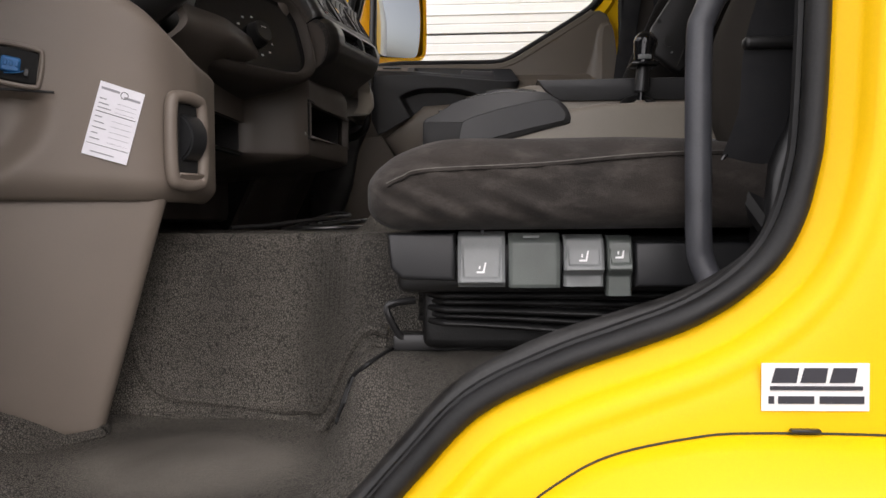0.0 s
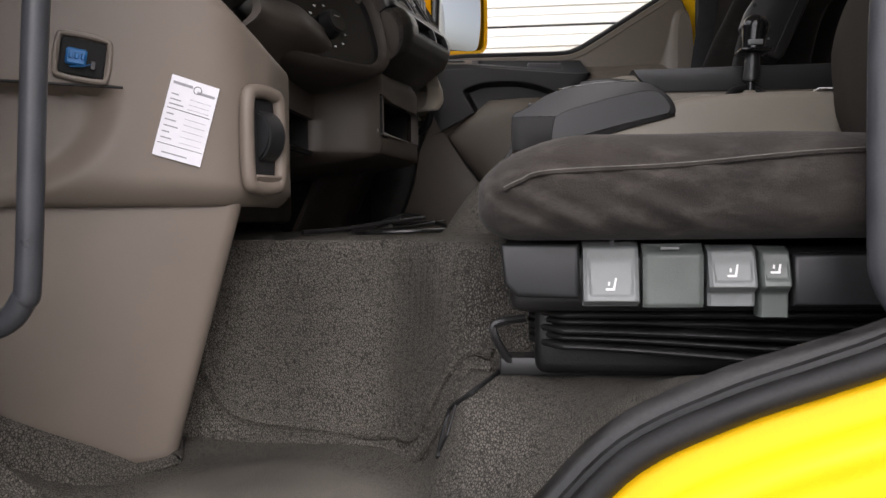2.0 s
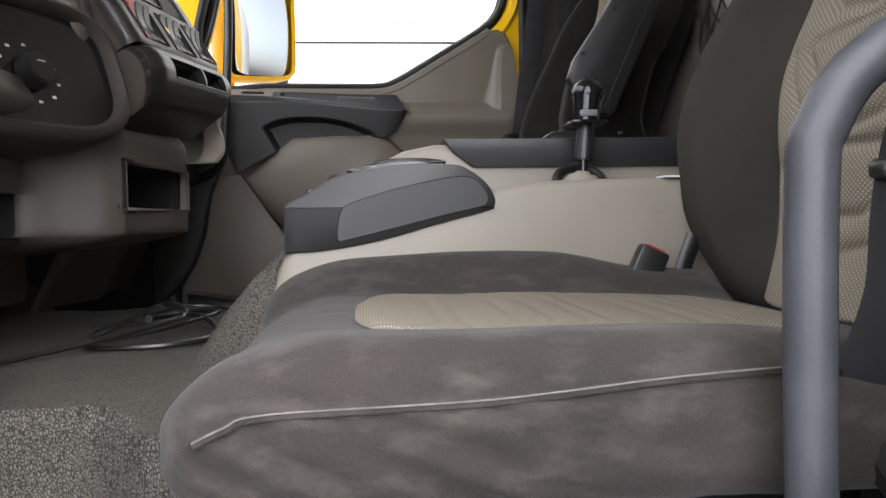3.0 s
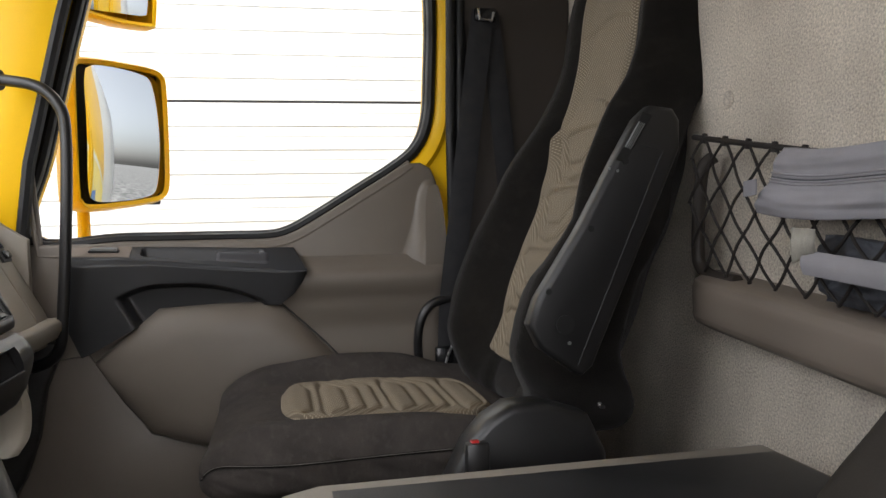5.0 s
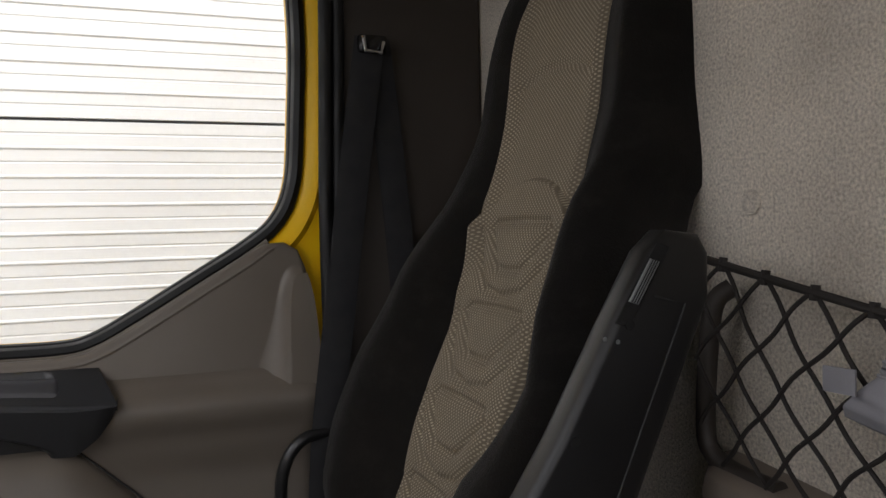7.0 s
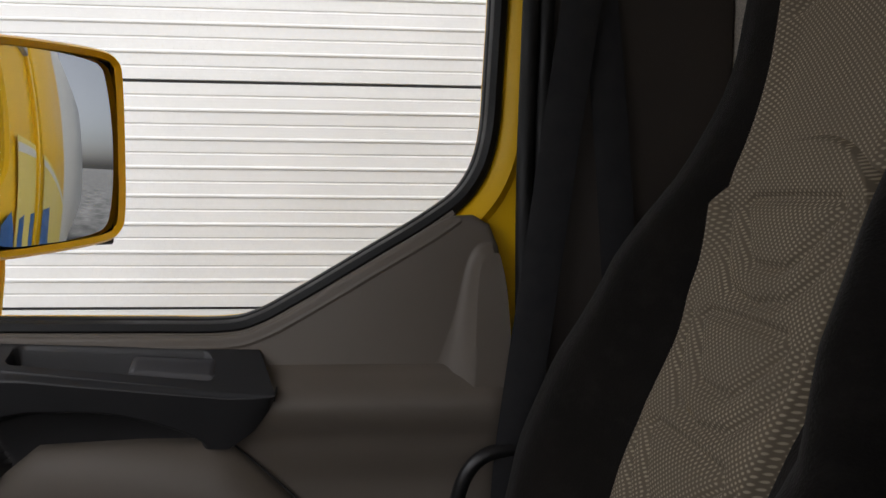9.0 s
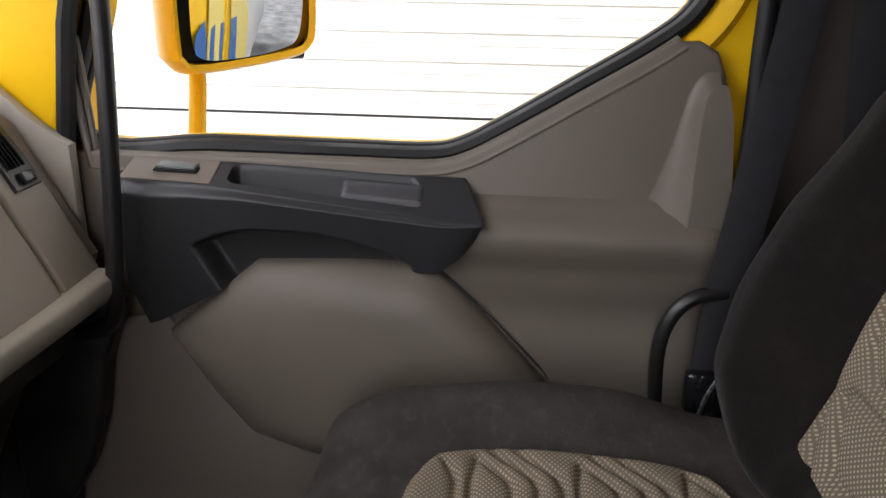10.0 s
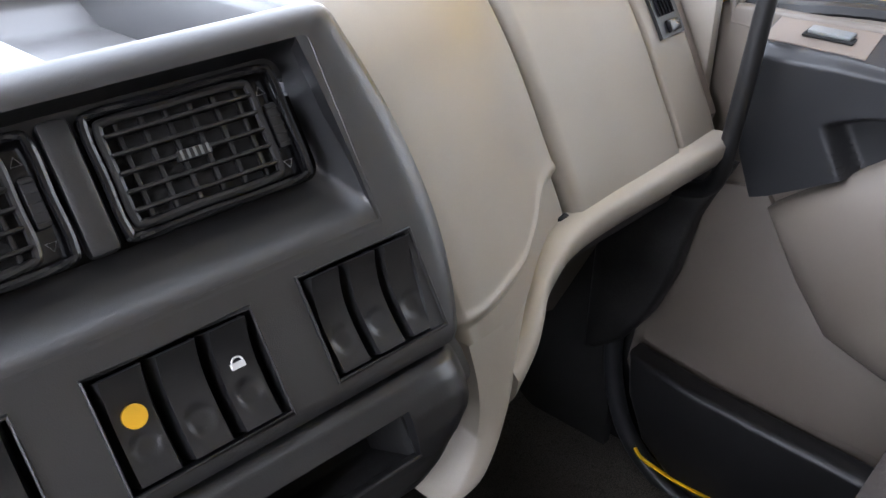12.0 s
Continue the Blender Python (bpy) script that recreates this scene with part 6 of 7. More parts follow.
RAILS.append(rail)
part("tube", one_tube(curve_points([(-0.54, 1.96, 0.28), (-0.46, 1.955, 0.29), (-0.412, 1.94, 0.32), (-0.397, 1.93, 0.40), (-0.383, 1.93, 0.62), (-0.380, 1.93, 0.76), (-0.392, 1.93, 0.81), (-0.43, 1.935, 0.845), (-0.50, 1.95, 0.86)], 8), 0.0115, 14), "black", rail)

for parent_, p, q in ((RAILS[0], (-0.700, 0.115, -0.068), (-0.706, 0.114, -0.068)), (RAILS[1], (0.213, 0.116, -0.064), (0.219, 0.112, -0.070)), (RAILS[2], (-0.500, 1.950, 0.860), (-0.506, 1.952, 0.860))):
    part("mount", one_cylinder(p, q, 0.021, 20, None, 0.002), "rail", parent_)

# ---- passenger door ----
WIN = [(-0.478, 0.553), (-0.30, 0.551), (-0.10, 0.550), (0.0, 0.550), (0.045, 0.559), (0.10, 0.588), (0.20, 0.648), (0.285, 0.700), (0.332, 0.740), (0.357, 0.80), (0.365, 0.90), (0.370, 1.05), (0.358, 1.20), (0.31, 1.255), (0.1, 1.265), (-0.2, 1.262), (-0.30, 1.22), (-0.37, 1.0), (-0.44, 0.72)]
win = smooth_outline(WIN, 5)
cx, cz = -0.05, 0.85
door = thing("door_passenger", (0.0, 2.06, -0.25), "closed yellow passenger door with taupe and black trim", "door", kind="structure")
outer = rim(win, -0.92, 0.95, -0.75, 1.42)
DX = 2.06
loops = [at_y(grow(win, 0.0), DX + 0.035), at_y(grow(win, 0.0), DX), at_y(grow(win, 0.022), DX - 0.004), at_y(grow(win, 0.030), DX - 0.018), at_y(grow(win, 0.052), DX - 0.022), at_y(grow(win, 0.062), DX - 0.010), at_y(outer, DX - 0.008)]
part("inner_skin", band(loops), "yellow", door, smooth=50)
part("outer_skin", band([at_y(grow(win, 0.0), DX + 0.035), at_y(outer, DX + 0.048)]), "yellow", door, smooth=50)
bm = bmesh.new()
tube(bm, at_y(grow(win, 0.013), DX - 0.008), 0.012, 8, True, 1.3)
part("window_seal", bm, "rubber", door)
bm = bmesh.new()
tube(bm, at_y(grow(win, 0.004), DX + 0.004), 0.007, 8, True, 1.4)
part("window_seal", bm, "rubber", door)
bm = bmesh.new()
bm.faces.new([bm.verts.new((x, DX + 0.012, z)) for x, z in win])
pane = part("pane", bm, "glass", door, "clear side window glass", smooth=0)
pane.visible_shadow = False

TRIM = [(-0.50, 0.52), (-0.48, 0.532), (0.0, 0.530), (0.04, 0.536), (0.09, 0.560), (0.19, 0.622), (0.28, 0.677), (0.315, 0.695), (0.345, 0.697), (0.368, 0.684), (0.380, 0.655), (0.392, 0.60), (0.400, 0.50), (0.400, 0.1), (0.385, -0.2), (-0.40, -0.262), (-0.49, -0.215), (-0.545, -0.08), (-0.53, 0.06), (-0.48, 0.28), (-0.49, 0.45)]
trim = part("trim_panel", prism(TRIM, "y", 2.022, DX - 0.004, 0.006, 3), "taupe_door", door)
# two beads along the window ledge
for d, r_, y in ((0.022, 0.006, 2.036), (0.034, 0.0055, 2.026)):
    pts = [p for p in at_y(grow(win, d), y) if p.z < 0.72 and p.x < 0.33]
    pts.sort(key=lambda p: p.x)
    part("ledge_bead", one_tube(pts, r_, 8), "taupe_door", trim)


def lower_trim(u, v):
    x = 0.02 + 0.378 * u
    z = 0.492 - 0.72 * v
    y = lerp_table([(-0.23, 2.012), (0.10, 2.002), (0.24, 1.999), (0.33, 2.003), (0.39, 1.992), (0.436, 1.976), (0.450, 1.974), (0.458, 1.978), (0.480, 2.014), (0.490, 2.0215)], z)
    y += 0.012 * smoothstep(0.96, 1.0, u)
    return Vector((x, y, z))


part("lower_panel", sheet(20, 60, lower_trim, 0.02, (0, 1, 0)), "taupe_door", trim, smooth=60)
rib_front = curve_points([(0.280, 2.0195, 0.474), (0.296, 2.0195, 0.500), (0.318, 2.0195, 0.56), (0.330, 2.0195, 0.61), (0.338, 2.0195, 0.640), (0.352, 2.0195, 0.660), (0.372, 2.0195, 0.662)], 4)
rib_crest = curve_points([(0.343, 1.991, 0.452), (0.345, 1.990, 0.480), (0.347, 1.990, 0.54), (0.349, 1.991, 0.595), (0.352, 1.995, 0.620), (0.358, 2.001, 0.638), (0.372, 2.006, 0.646)], 4)
rib_back = curve_points([(0.397, 1.993, 0.452), (0.397, 1.992, 0.480), (0.394, 1.992, 0.54), (0.389, 1.993, 0.595), (0.385, 1.996, 0.620), (0.382, 2.002, 0.636), (0.380, 2.006, 0.645)], 4)
rib_rows = []
for k in range(9):
    s_ = k / 8
    rib_rows.append([Vector((a.x + (b.x - a.x) * s_, 2.0222 + (b.y - 2.0222) * s_ ** 2.2, a.z + (b.z - a.z) * s_)) for a, b in zip(rib_front, rib_crest)])
rib_end = [p + Vector((0.004, 0.03, 0)) for p in rib_back]
part("rear_rib", band(rib_rows + [[p + Vector((0.003, 0, 0)) for p in rib_crest], rib_back, rib_end], False), "taupe_door", trim, smooth=60)
# bulged lower cover
BULGE = [(-0.262, 0.362), (-0.226, 0.392), (-0.10, 0.398), (0.0, 0.398), (0.030, 0.388), (0.10, 0.318), (0.17, 0.242), (0.215, 0.17), (0.19, 0.09), (0.10, 0.055), (-0.02, 0.065), (-0.095, 0.085), (-0.17, 0.105), (-0.245, 0.132), (-0.30, 0.20), (-0.355, 0.285)]
bm = bmesh.new()
rows = []
for k, (g_, y) in enumerate(((0.0, 2.03), (0.0, 1.990), (-0.004, 1.982), (-0.018, 1.968), (-0.04, 1.957), (-0.07, 1.952))):
    rows.append([bm.verts.new((x + (-0.06 - x) * (-g_) / 0.24, y, z + (0.24 - z) * (-g_) / 0.17)) for x, z in BULGE])
for a, b in zip(rows, rows[1:]):
    for i in range(len(a)):
        j = (i + 1) % len(a)
        bm.faces.new((a[i], a[j], b[j], b[i]))
bm.faces.new(rows[-1])
part("bulged_cover", bm, "taupe_door", trim, smooth=75)
part("cover_joint", one_tube([Vector(p) for p in [(0.028, 1.986, 0.394), (0.066, 1.991, 0.358), (0.105, 1.995, 0.32), (0.175, 2.000, 0.245), (0.22, 2.003, 0.17)]], 0.0016, 6), "joint", trim)
part("cover_joint", one_tube([Vector((x, 2.019, z)) for x, z in [(-0.375, 0.295), (-0.31, 0.195), (-0.255, 0.128), (-0.17, 0.098), (-0.095, 0.078)]], 0.0018, 6), "joint", trim)
# front door panel below the black section
part("front_panel", prism([(-0.52, 0.28), (-0.37, 0.300), (-0.25, 0.125), (-0.09, 0.075), (0.1, 0.04), (0.1, -0.045), (-0.39, -0.036), (-0.515, -0.018)], "y", 2.012, 2.03, 0.006), "taupe_door", trim)
# black arm section with grip hollow
ARMTOP = [(-0.402, 0.506), (-0.30, 0.503), (-0.253, 0.499), (-0.111, 0.483), (0.012, 0.470), (0.083, 0.464)]


def arm_face(u, v):
    """Front of the armrest: v 0 at the top edge, 1 at the bottom; the grip hollow is pressed in."""
    x = -0.402 + 0.485 * u
    zt = lin_table(ARMTOP, x)
    zb = lin_table([(-0.402, 0.36), (-0.376, 0.300), (-0.355, 0.308), (-0.262, 0.360), (-0.226, 0.388), (0.0, 0.393), (0.023, 0.392), (0.055, 0.415), (0.076, 0.444), (0.083, 0.462)], x)
    z = zt + (zb - zt) * v
    y = 1.958 + 0.012 * smoothstep(0.10, 0.0, v) + 0.014 * v
    archz = 0.444 - 1.6 * max(0.0, x + 0.17) ** 2 - 3.2 * max(0.0, -0.215 - x) ** 2
    edge = smoothstep(-0.312, -0.294, x - (0.43 - z) * 0.55) * (1 - smoothstep(-0.03, 0.0, x))
    y += 0.036 * edge * smoothstep(archz + 0.003, archz - 0.009, z)
    return Vector((x, y, z))


arm_sec = part("arm_section", sheet(110, 70, arm_face, 0.012, (0, 1, 0)), "anthracite", door, "anthracite armrest with door pull and window switch", 55)


def arm_level(x, v):
    """Height of the armrest's top, v from its front edge to the window ledge."""
    return lin_table(ARMTOP, x) * (1 - v) + 0.532 * v


def arm_top(u, v):
    x = -0.402 + 0.485 * u
    off = math.hypot(max(0.0, -0.246 - x, x + 0.004), max(0.0, abs(v - 0.42) * 0.072 - 0.007))
    s_ = 1 - smoothstep(0.007, 0.0125, off)
    return Vector((x - 0.036 * v * smoothstep(0.6, 1.0, u), 1.970 + 0.072 * v, arm_level(x, v) - 0.032 * s_))


part("top", sheet(190, 60, arm_top, 0.005, (0, 0, -1)), "anthracite", arm_sec, smooth=40)
part("end_cap", sheet(10, 8, lambda u, v: Vector((0.083 - 0.036 * u, 1.970 + 0.072 * u, 0.455 * (1 - v) + arm_level(0.083, u) * v)), 0.006, (-1, 0, 0)), "anthracite", arm_sec, smooth=60)
part("underside", sheet(14, 6, lambda u, v: Vector((0.0 + 0.083 * u, 1.972 + 0.055 * v, lin_table([(0.0, 0.393), (0.023, 0.392), (0.055, 0.415), (0.076, 0.444), (0.083, 0.462)], 0.083 * u) + 0.002)), 0.006, (0, 0, 1)), "anthracite", arm_sec, smooth=60)


def lever_skin(u, v):
    x = -0.106 + 0.110 * u
    w = 0.23 + 0.29 * v
    crown = 0.004 * math.sin(math.pi * v) * smoothstep(0, 0.06, min(u, 1 - u))
    return Vector((x, 1.970 + 0.072 * w, arm_level(x, w) + 0.0005 + crown - 0.004 * smoothstep(0.05, 0.0, min(u, 1 - u))))


part("door_handle", sheet(24, 12, lever_skin, 0.010, (0, 0, -1)), "satin_grey", arm_sec, "satin grey door release lever")
sw_plate = part("switch_plate", sheet(10, 8, lambda u, v: Vector((-0.400 + 0.122 * u, 1.9735 + 0.062 * v, arm_level(-0.400 + 0.122 * u, (0.0035 + 0.062 * v) / 0.072) + 0.0012)), 0.004, (0, 0, -1)), "taupe", arm_sec, "taupe window switch plate")
tilt_m = Matrix.Translation((-0.330, 2.002, arm_level(-0.33, 0.45) + 0.001)) @ pose(0, 0, 0, 9, 2, 0)
part("switch_gap", one_box((-0.030, -0.014, -0.002), (0.030, 0.014, 0.0012), 0.0008, 1, tilt_m), "dark", sw_plate)
part("window_switch", one_box((-0.026, -0.010, 0.0), (0.026, 0.010, 0.006), 0.003, 2, tilt_m), "grey_switch", sw_plate)
# lower pocket and sill
part("door_pocket", prism([(-0.515, -0.022), (-0.39, -0.040), (-0.15, -0.050), (0.35, -0.06), (0.35, -0.22), (-0.40, -0.235), (-0.47, -0.18), (-0.505, -0.10)], "y", 1.965, 2.015, 0.012, 3), "black", door, "black door pocket")
sill_line = curve_points([(-0.545, 2.0, 0.10), (-0.555, 1.99, -0.02), (-0.54, 1.985, -0.11), (-0.505, 1.98, -0.185), (-0.45, 1.98, -0.24), (-0.38, 1.98, -0.268), (-0.2, 1.98, -0.285), (0.2, 1.98, -0.285)], 8)
pseal = thing("passenger_door_seal", (-0.4, 1.97, -0.28), "grey rubber seal along the passenger door sill", "seal", kind="structure")
part("bulb", one_tube(sill_line, 0.016, 10), "anthracite", pseal)
part("yellow_edge", one_tube(curve_points([(-0.475, 1.965, -0.199), (-0.461, 1.965, -0.212), (-0.42, 1.965, -0.219), (-0.384, 1.965, -0.221), (-0.312, 1.965, -0.217), (-0.2, 1.965, -0.212)], 6), 0.0034, 6), "yellow", pseal)
# ring handle by the door pillar
ring_h = thing("pillar_handle", (0.37, 1.95, 0.26), "black tubular belt guide by the door pillar", "handle")
part("tube", one_tube(curve_points([(0.325, 1.965, 0.20), (0.318, 1.955, 0.30), (0.328, 1.95, 0.355), (0.355, 1.95, 0.385), (0.395, 1.955, 0.392)], 6), 0.010, 10), "black", ring_h)
part("clasp", one_box((0.352, 1.925, 0.235), (0.392, 1.945, 0.290), 0.005), "gloss", ring_h)

# pillar behind the passenger door, with belt
pillar = thing("wall_passenger", (0.5, 2.04, 0.0), "dark pillar trim behind the passenger door", "wall", kind="structure")
part("pillar_trim", one_box((0.418, 2.0, -0.26), (0.70, 2.05, 1.40), 0.012, 3), "pillar_brown", pillar)
for shift, r_ in ((0.0, 0.012), (0.021, 0.0105)):
    part("pillar_seal", one_tube(curve_points([(0.413 + shift, 2.000, 0.0), (0.413 + shift, 1.998, 0.5), (0.411 + shift, 1.996, 0.75), (0.418 + shift, 1.998, 1.05), (0.421 + shift, 2.0, 1.40)], 5), r_, 10), "rubber", pillar)
belt = thing("passenger_seat_belt", (0.42, 1.96, 0.3), "black seat belt hanging on the passenger door pillar", "seat belt")
part("webbing", one_tube(curve_points([(0.487, 1.975, 1.03), (0.46, 1.972, 0.85), (0.425, 1.965, 0.6), (0.395, 1.950, 0.40), (0.385, 1.945, 0.28)], 8), 0.026, 8, False, 0.07, (0, 1, 0)), "belt", belt)
part("webbing", one_tube(curve_points([(0.50, 1.985, 1.03), (0.525, 1.985, 0.8), (0.545, 1.98, 0.5), (0.55, 1.975, 0.2)], 8), 0.024, 8, False, 0.07, (0, 1, 0)), "belt", belt)
part("guide", one_box((0.465, 1.965, 1.005), (0.515, 1.995, 1.035), 0.006, 2), "gloss", belt)
part("guide_bow", one_tube([(0.472, 1.96, 1.03), (0.474, 1.955, 1.006), (0.500, 1.955, 1.003), (0.506, 1.96, 1.022)], 0.003, 6), "metal", belt)
part("belt_loop", one_tube(curve_points([(0.36, 1.90, 0.22), (0.375, 1.90, 0.28), (0.40, 1.895, 0.32), (0.43, 1.89, 0.33)], 6), 0.003, 6), "metal", belt)

# ---- rear wall: net pocket ----
net_frame = thing("storage_pocket", (0.68, 1.0, 0.44), "taupe rear wall pocket with a dark elastic net", "storage net")


def fall(y):
    """The pocket runs slightly downhill towards the driver."""
    return -0.085 * (1.36 - y)


LEDGE = [(0.702, 0.385), (0.664, 0.392), (0.642, 0.404), (0.637, 0.414), (0.636, 0.455), (0.640, 0.468), (0.650, 0.474), (0.702, 0.478)]


def ledge_point(u, v):
    k = v * (len(LEDGE) - 1)
    i = min(int(k), len(LEDGE) - 2)
    a, b, t = LEDGE[i], LEDGE[i + 1], k - i
    y = 0.45 + 0.918 * u
    return Vector((a[0] + (b[0] - a[0]) * t + 0.03 * smoothstep(0.985, 1.0, u), y, a[1] + (b[1] - a[1]) * t + fall(y)))


part("ledge", sheet(30, 28, ledge_point), "taupe", net_frame, "taupe plastic pocket ledge", 50)
part("end_post", one_tube(curve_points([(0.668, 1.266, 0.466), (0.664, 1.326, 0.470), (0.660, 1.350, 0.482), (0.658, 1.358, 0.505), (0.660, 1.356, 0.58), (0.664, 1.350, 0.635), (0.678, 1.340, 0.652)], 6), 0.010, 10), "pillar_brown", net_frame)


def net_at(y, w):
    zt = 0.682 - 0.167 * (1.35 - y)
    zb = 0.482 + fall(y)
    return Vector((0.652 - 0.010 * math.sin(math.pi * w) - 0.004 * math.sin((1.41 - y) * 9), y, zb + (zt - zb) * w))


part("top_cord", one_tube([net_at(1.352 - 0.87 * k / 40, 1.0) for k in range(41)], 0.0042, 8), "cord", net_frame)
for k in range(-3, 14):
    yk = 1.262 - k * 0.0575
    for s_ in (-1, 1):
        pts = []
        for j in range(31):
            w = j / 30
            y = yk + s_ * ((w - 1) * 0.1725 + 0.0022 * math.sin(w * 3 * 2 * math.pi) + 0.003 * noise.noise(Vector((k * 1.7, w * 4, s_))))
            if y < 1.350:
                p = net_at(y, w)
                p.x += 0.0014 * s_
                pts.append(p)
        if len(pts) > 3:
            part("cord", one_tube(pts, 0.0022, 6), "cord", net_frame)
    if yk < 1.35:
        part("cord_knot", one_cylinder(net_at(yk, 0.965), net_at(yk, 1.035), 0.0042, 8), "cord", net_frame)

bag = thing("folded_bag", (0.62, 0.95, 0.53), "folded grey nylon bag with zip tucked in the net", "bag")


def bag_point(u, v):
    y = 1.100 - 0.44 * u + 0.056 * v * (1 - u) + 0.004 * math.sin(v * 9) * (1 - u)
    z = 0.643 - 0.06 * (1.1 - y) - 0.082 * v - 0.004 * math.sin(u * 9)
    fold = 0.003 * math.sin(math.pi * min(1.0, v / 0.42)) + 0.008 * max(0.0, math.sin(math.pi * max(0.0, (v - 0.42) / 0.58))) ** 0.7 + 0.002 * noise.noise(Vector((u * 5, v * 11, 6)))
    x = 0.630 - fold - 0.006 * math.sin(u * 7) + 0.004 * noise.noise(Vector((u * 7, v * 5, 1)))
    return Vector((x, y, z))


part("shell", sheet(60, 40, bag_point, 0.018, (1, 0, 0)), "bag", bag, smooth=70)
for dv in (0.37, 0.41, 0.46, 0.50):
    part("zip_tape", one_tube([bag_point(k / 40, dv) + Vector((-0.0015, 0, 0)) for k in range(41)], 0.0014, 6), "bag", bag)
part("zip_gap", one_tube([bag_point(k / 40, 0.435) + Vector((-0.0012, 0, 0)) for k in range(41)], 0.0013, 6), "slate", bag)
part("pull_tab", sheet(6, 4, lambda u, v: Vector((0.612 + 0.004 * u, 1.132 + 0.034 * u, 0.607 - 0.020 * v - 0.002 * u)), 0.002, (1, 0, 0)), "bag", bag)
bag2 = thing("crumpled_bag", (0.66, 0.95, 0.5), "crumpled slate bag with ribbed white strap in the net", "bag")


def bag2_point(u, v):
    y = 1.075 - 0.36 * u
    z = 0.468 + 0.080 * v + fall(y)
    return Vector((0.668 - 0.018 * math.sin(math.pi * v) + 0.012 * noise.noise(Vector((u * 16, v * 7, 3))), y, z + 0.012))


part("shell", sheet(60, 24, bag2_point, 0.015, (1, 0, 0)), "slate", bag2, smooth=60)


def strap_point(u, v):
    y = 1.060 - 0.040 * u - 0.006 * math.sin(math.pi * v)
    z = 0.546 - 0.042 * v * (1 - 0.35 * u) - 0.05 * (1.06 - y)
    return Vector((0.612 - 0.006 * math.sin(math.pi * v) + 0.0016 * math.sin(u * 16 * math.pi), y, z))


strap = part("strap", sheet(80, 14, strap_point, 0.002, (1, 0, 0)), "strap", bag2, "ribbed white webbing strap")
part("band", sheet(30, 8, lambda u, v: Vector((0.612 + 0.006 * u - 0.004 * math.sin(math.pi * v), 1.040 - 0.30 * u, 0.520 - 0.028 * v - 0.022 * u)), 0.003, (1, 0, 0)), "bag", bag2)
button = thing("trim_button", (0.698, 1.335, 0.74), "beige trim button on the felt rear wall", "button")
part("cap", one_cylinder((0.7005, 1.335, 0.738), (0.6955, 1.335, 0.738), 0.014, 24, 0.012, 0.0015), "lining", button)

# ---- outside mirrors ----
mir = thing("wing_mirror", (-0.36, 2.42, 0.6), "yellow wing mirror on a stalk outside the passenger window", "mirror", "wing mirrors")
# the glass faces rear and inwards
mm = Matrix.Translation((-0.355, 2.40, 0.79)) @ pose(0, 0, 0, 0, 0, 47)
hs = [(-0.143, -0.140), (-0.135, -0.165), (-0.105, -0.182), (0.0, -0.174), (0.095, -0.160), (0.128, -0.142), (0.140, -0.105), (0.142, 0.0), (0.139, 0.145), (0.128, 0.180), (0.095, 0.194), (0.0, 0.196), (-0.105, 0.192), (-0.135, 0.178), (-0.144, 0.145), (-0.145, 0.0)]
hull = smooth_outline([(x, z) for x, z in hs], 4)
rows = []
for g_, y in ((-0.016, -0.004), (-0.006, -0.012), (0.0, 0.0), (0.003, 0.03), (-0.006, 0.07), (-0.04, 0.10)):
    rows.append([mm @ Vector((x, y, z)) for x, z in grow(hull, g_)])
bm = band(rows)
bm.faces.new([bm.verts.new(p) for p in rows[-1]])
bmesh.ops.remove_doubles(bm, verts=bm.verts, dist=1e-5)
part("housing", bm, "yellow", mir, smooth=60)
def bowed_glass(m, x0, x1, z0, z1, radius):
    """A slightly domed mirror glass with round corners."""
    def f(u, v):
        a, b = 2 * u - 1, 2 * v - 1
        x = (x0 + x1) / 2 + (x1 - x0) / 2 * a * math.sqrt(max(0, 1 - 0.16 * b ** 6))
        z = (z0 + z1) / 2 + (z1 - z0) / 2 * b * math.sqrt(max(0, 1 - 0.16 * a ** 6)) + 0.09 * (x - x0) * (b < 0) * abs(b)
        return m @ Vector((x, (x * x + (z - (z0 + z1) / 2) ** 2) / (2 * radius) - 0.006, z))
    return sheet(24, 24, f)


part("mirror_glass", bowed_glass(mm @ pose(0, -0.006, 0, 0, 0, 4), -0.112, 0.129, -0.166, 0.178, 1.3), "mirror", mir, smooth=180)
part("glass_bed", one_box((-0.125, 0.016, -0.165), (0.128, 0.03, 0.178), 0.004, 1, mm), "rubber", mir)
part("stalk", one_tube(curve_points([(-0.46, 2.42, 0.63), (-0.455, 2.40, 0.55), (-0.44, 2.30, 0.42), (-0.47, 2.14, 0.36)], 6), 0.016, 10), "yellow", mir)
part("stalk", one_tube(curve_points([(-0.46, 2.42, 0.90), (-0.47, 2.40, 1.05), (-0.48, 2.25, 1.2), (-0.48, 2.12, 1.24)], 6), 0.014, 10), "yellow", mir)
mir2 = thing("wide_angle_mirror", (-0.33, 2.42, 1.13), "yellow wide angle mirror above the wing mirror", "mirror", "wing mirrors")
m2 = Matrix.Translation((-0.36, 2.40, 1.175)) @ pose(0, 0, 0, 0, 0, 46)
hull2 = smooth_outline([(-0.10, -0.085), (0.09, -0.09), (0.12, -0.06), (0.12, 0.08), (0.09, 0.10), (-0.10, 0.10), (-0.12, 0.0)], 4)
rows = []
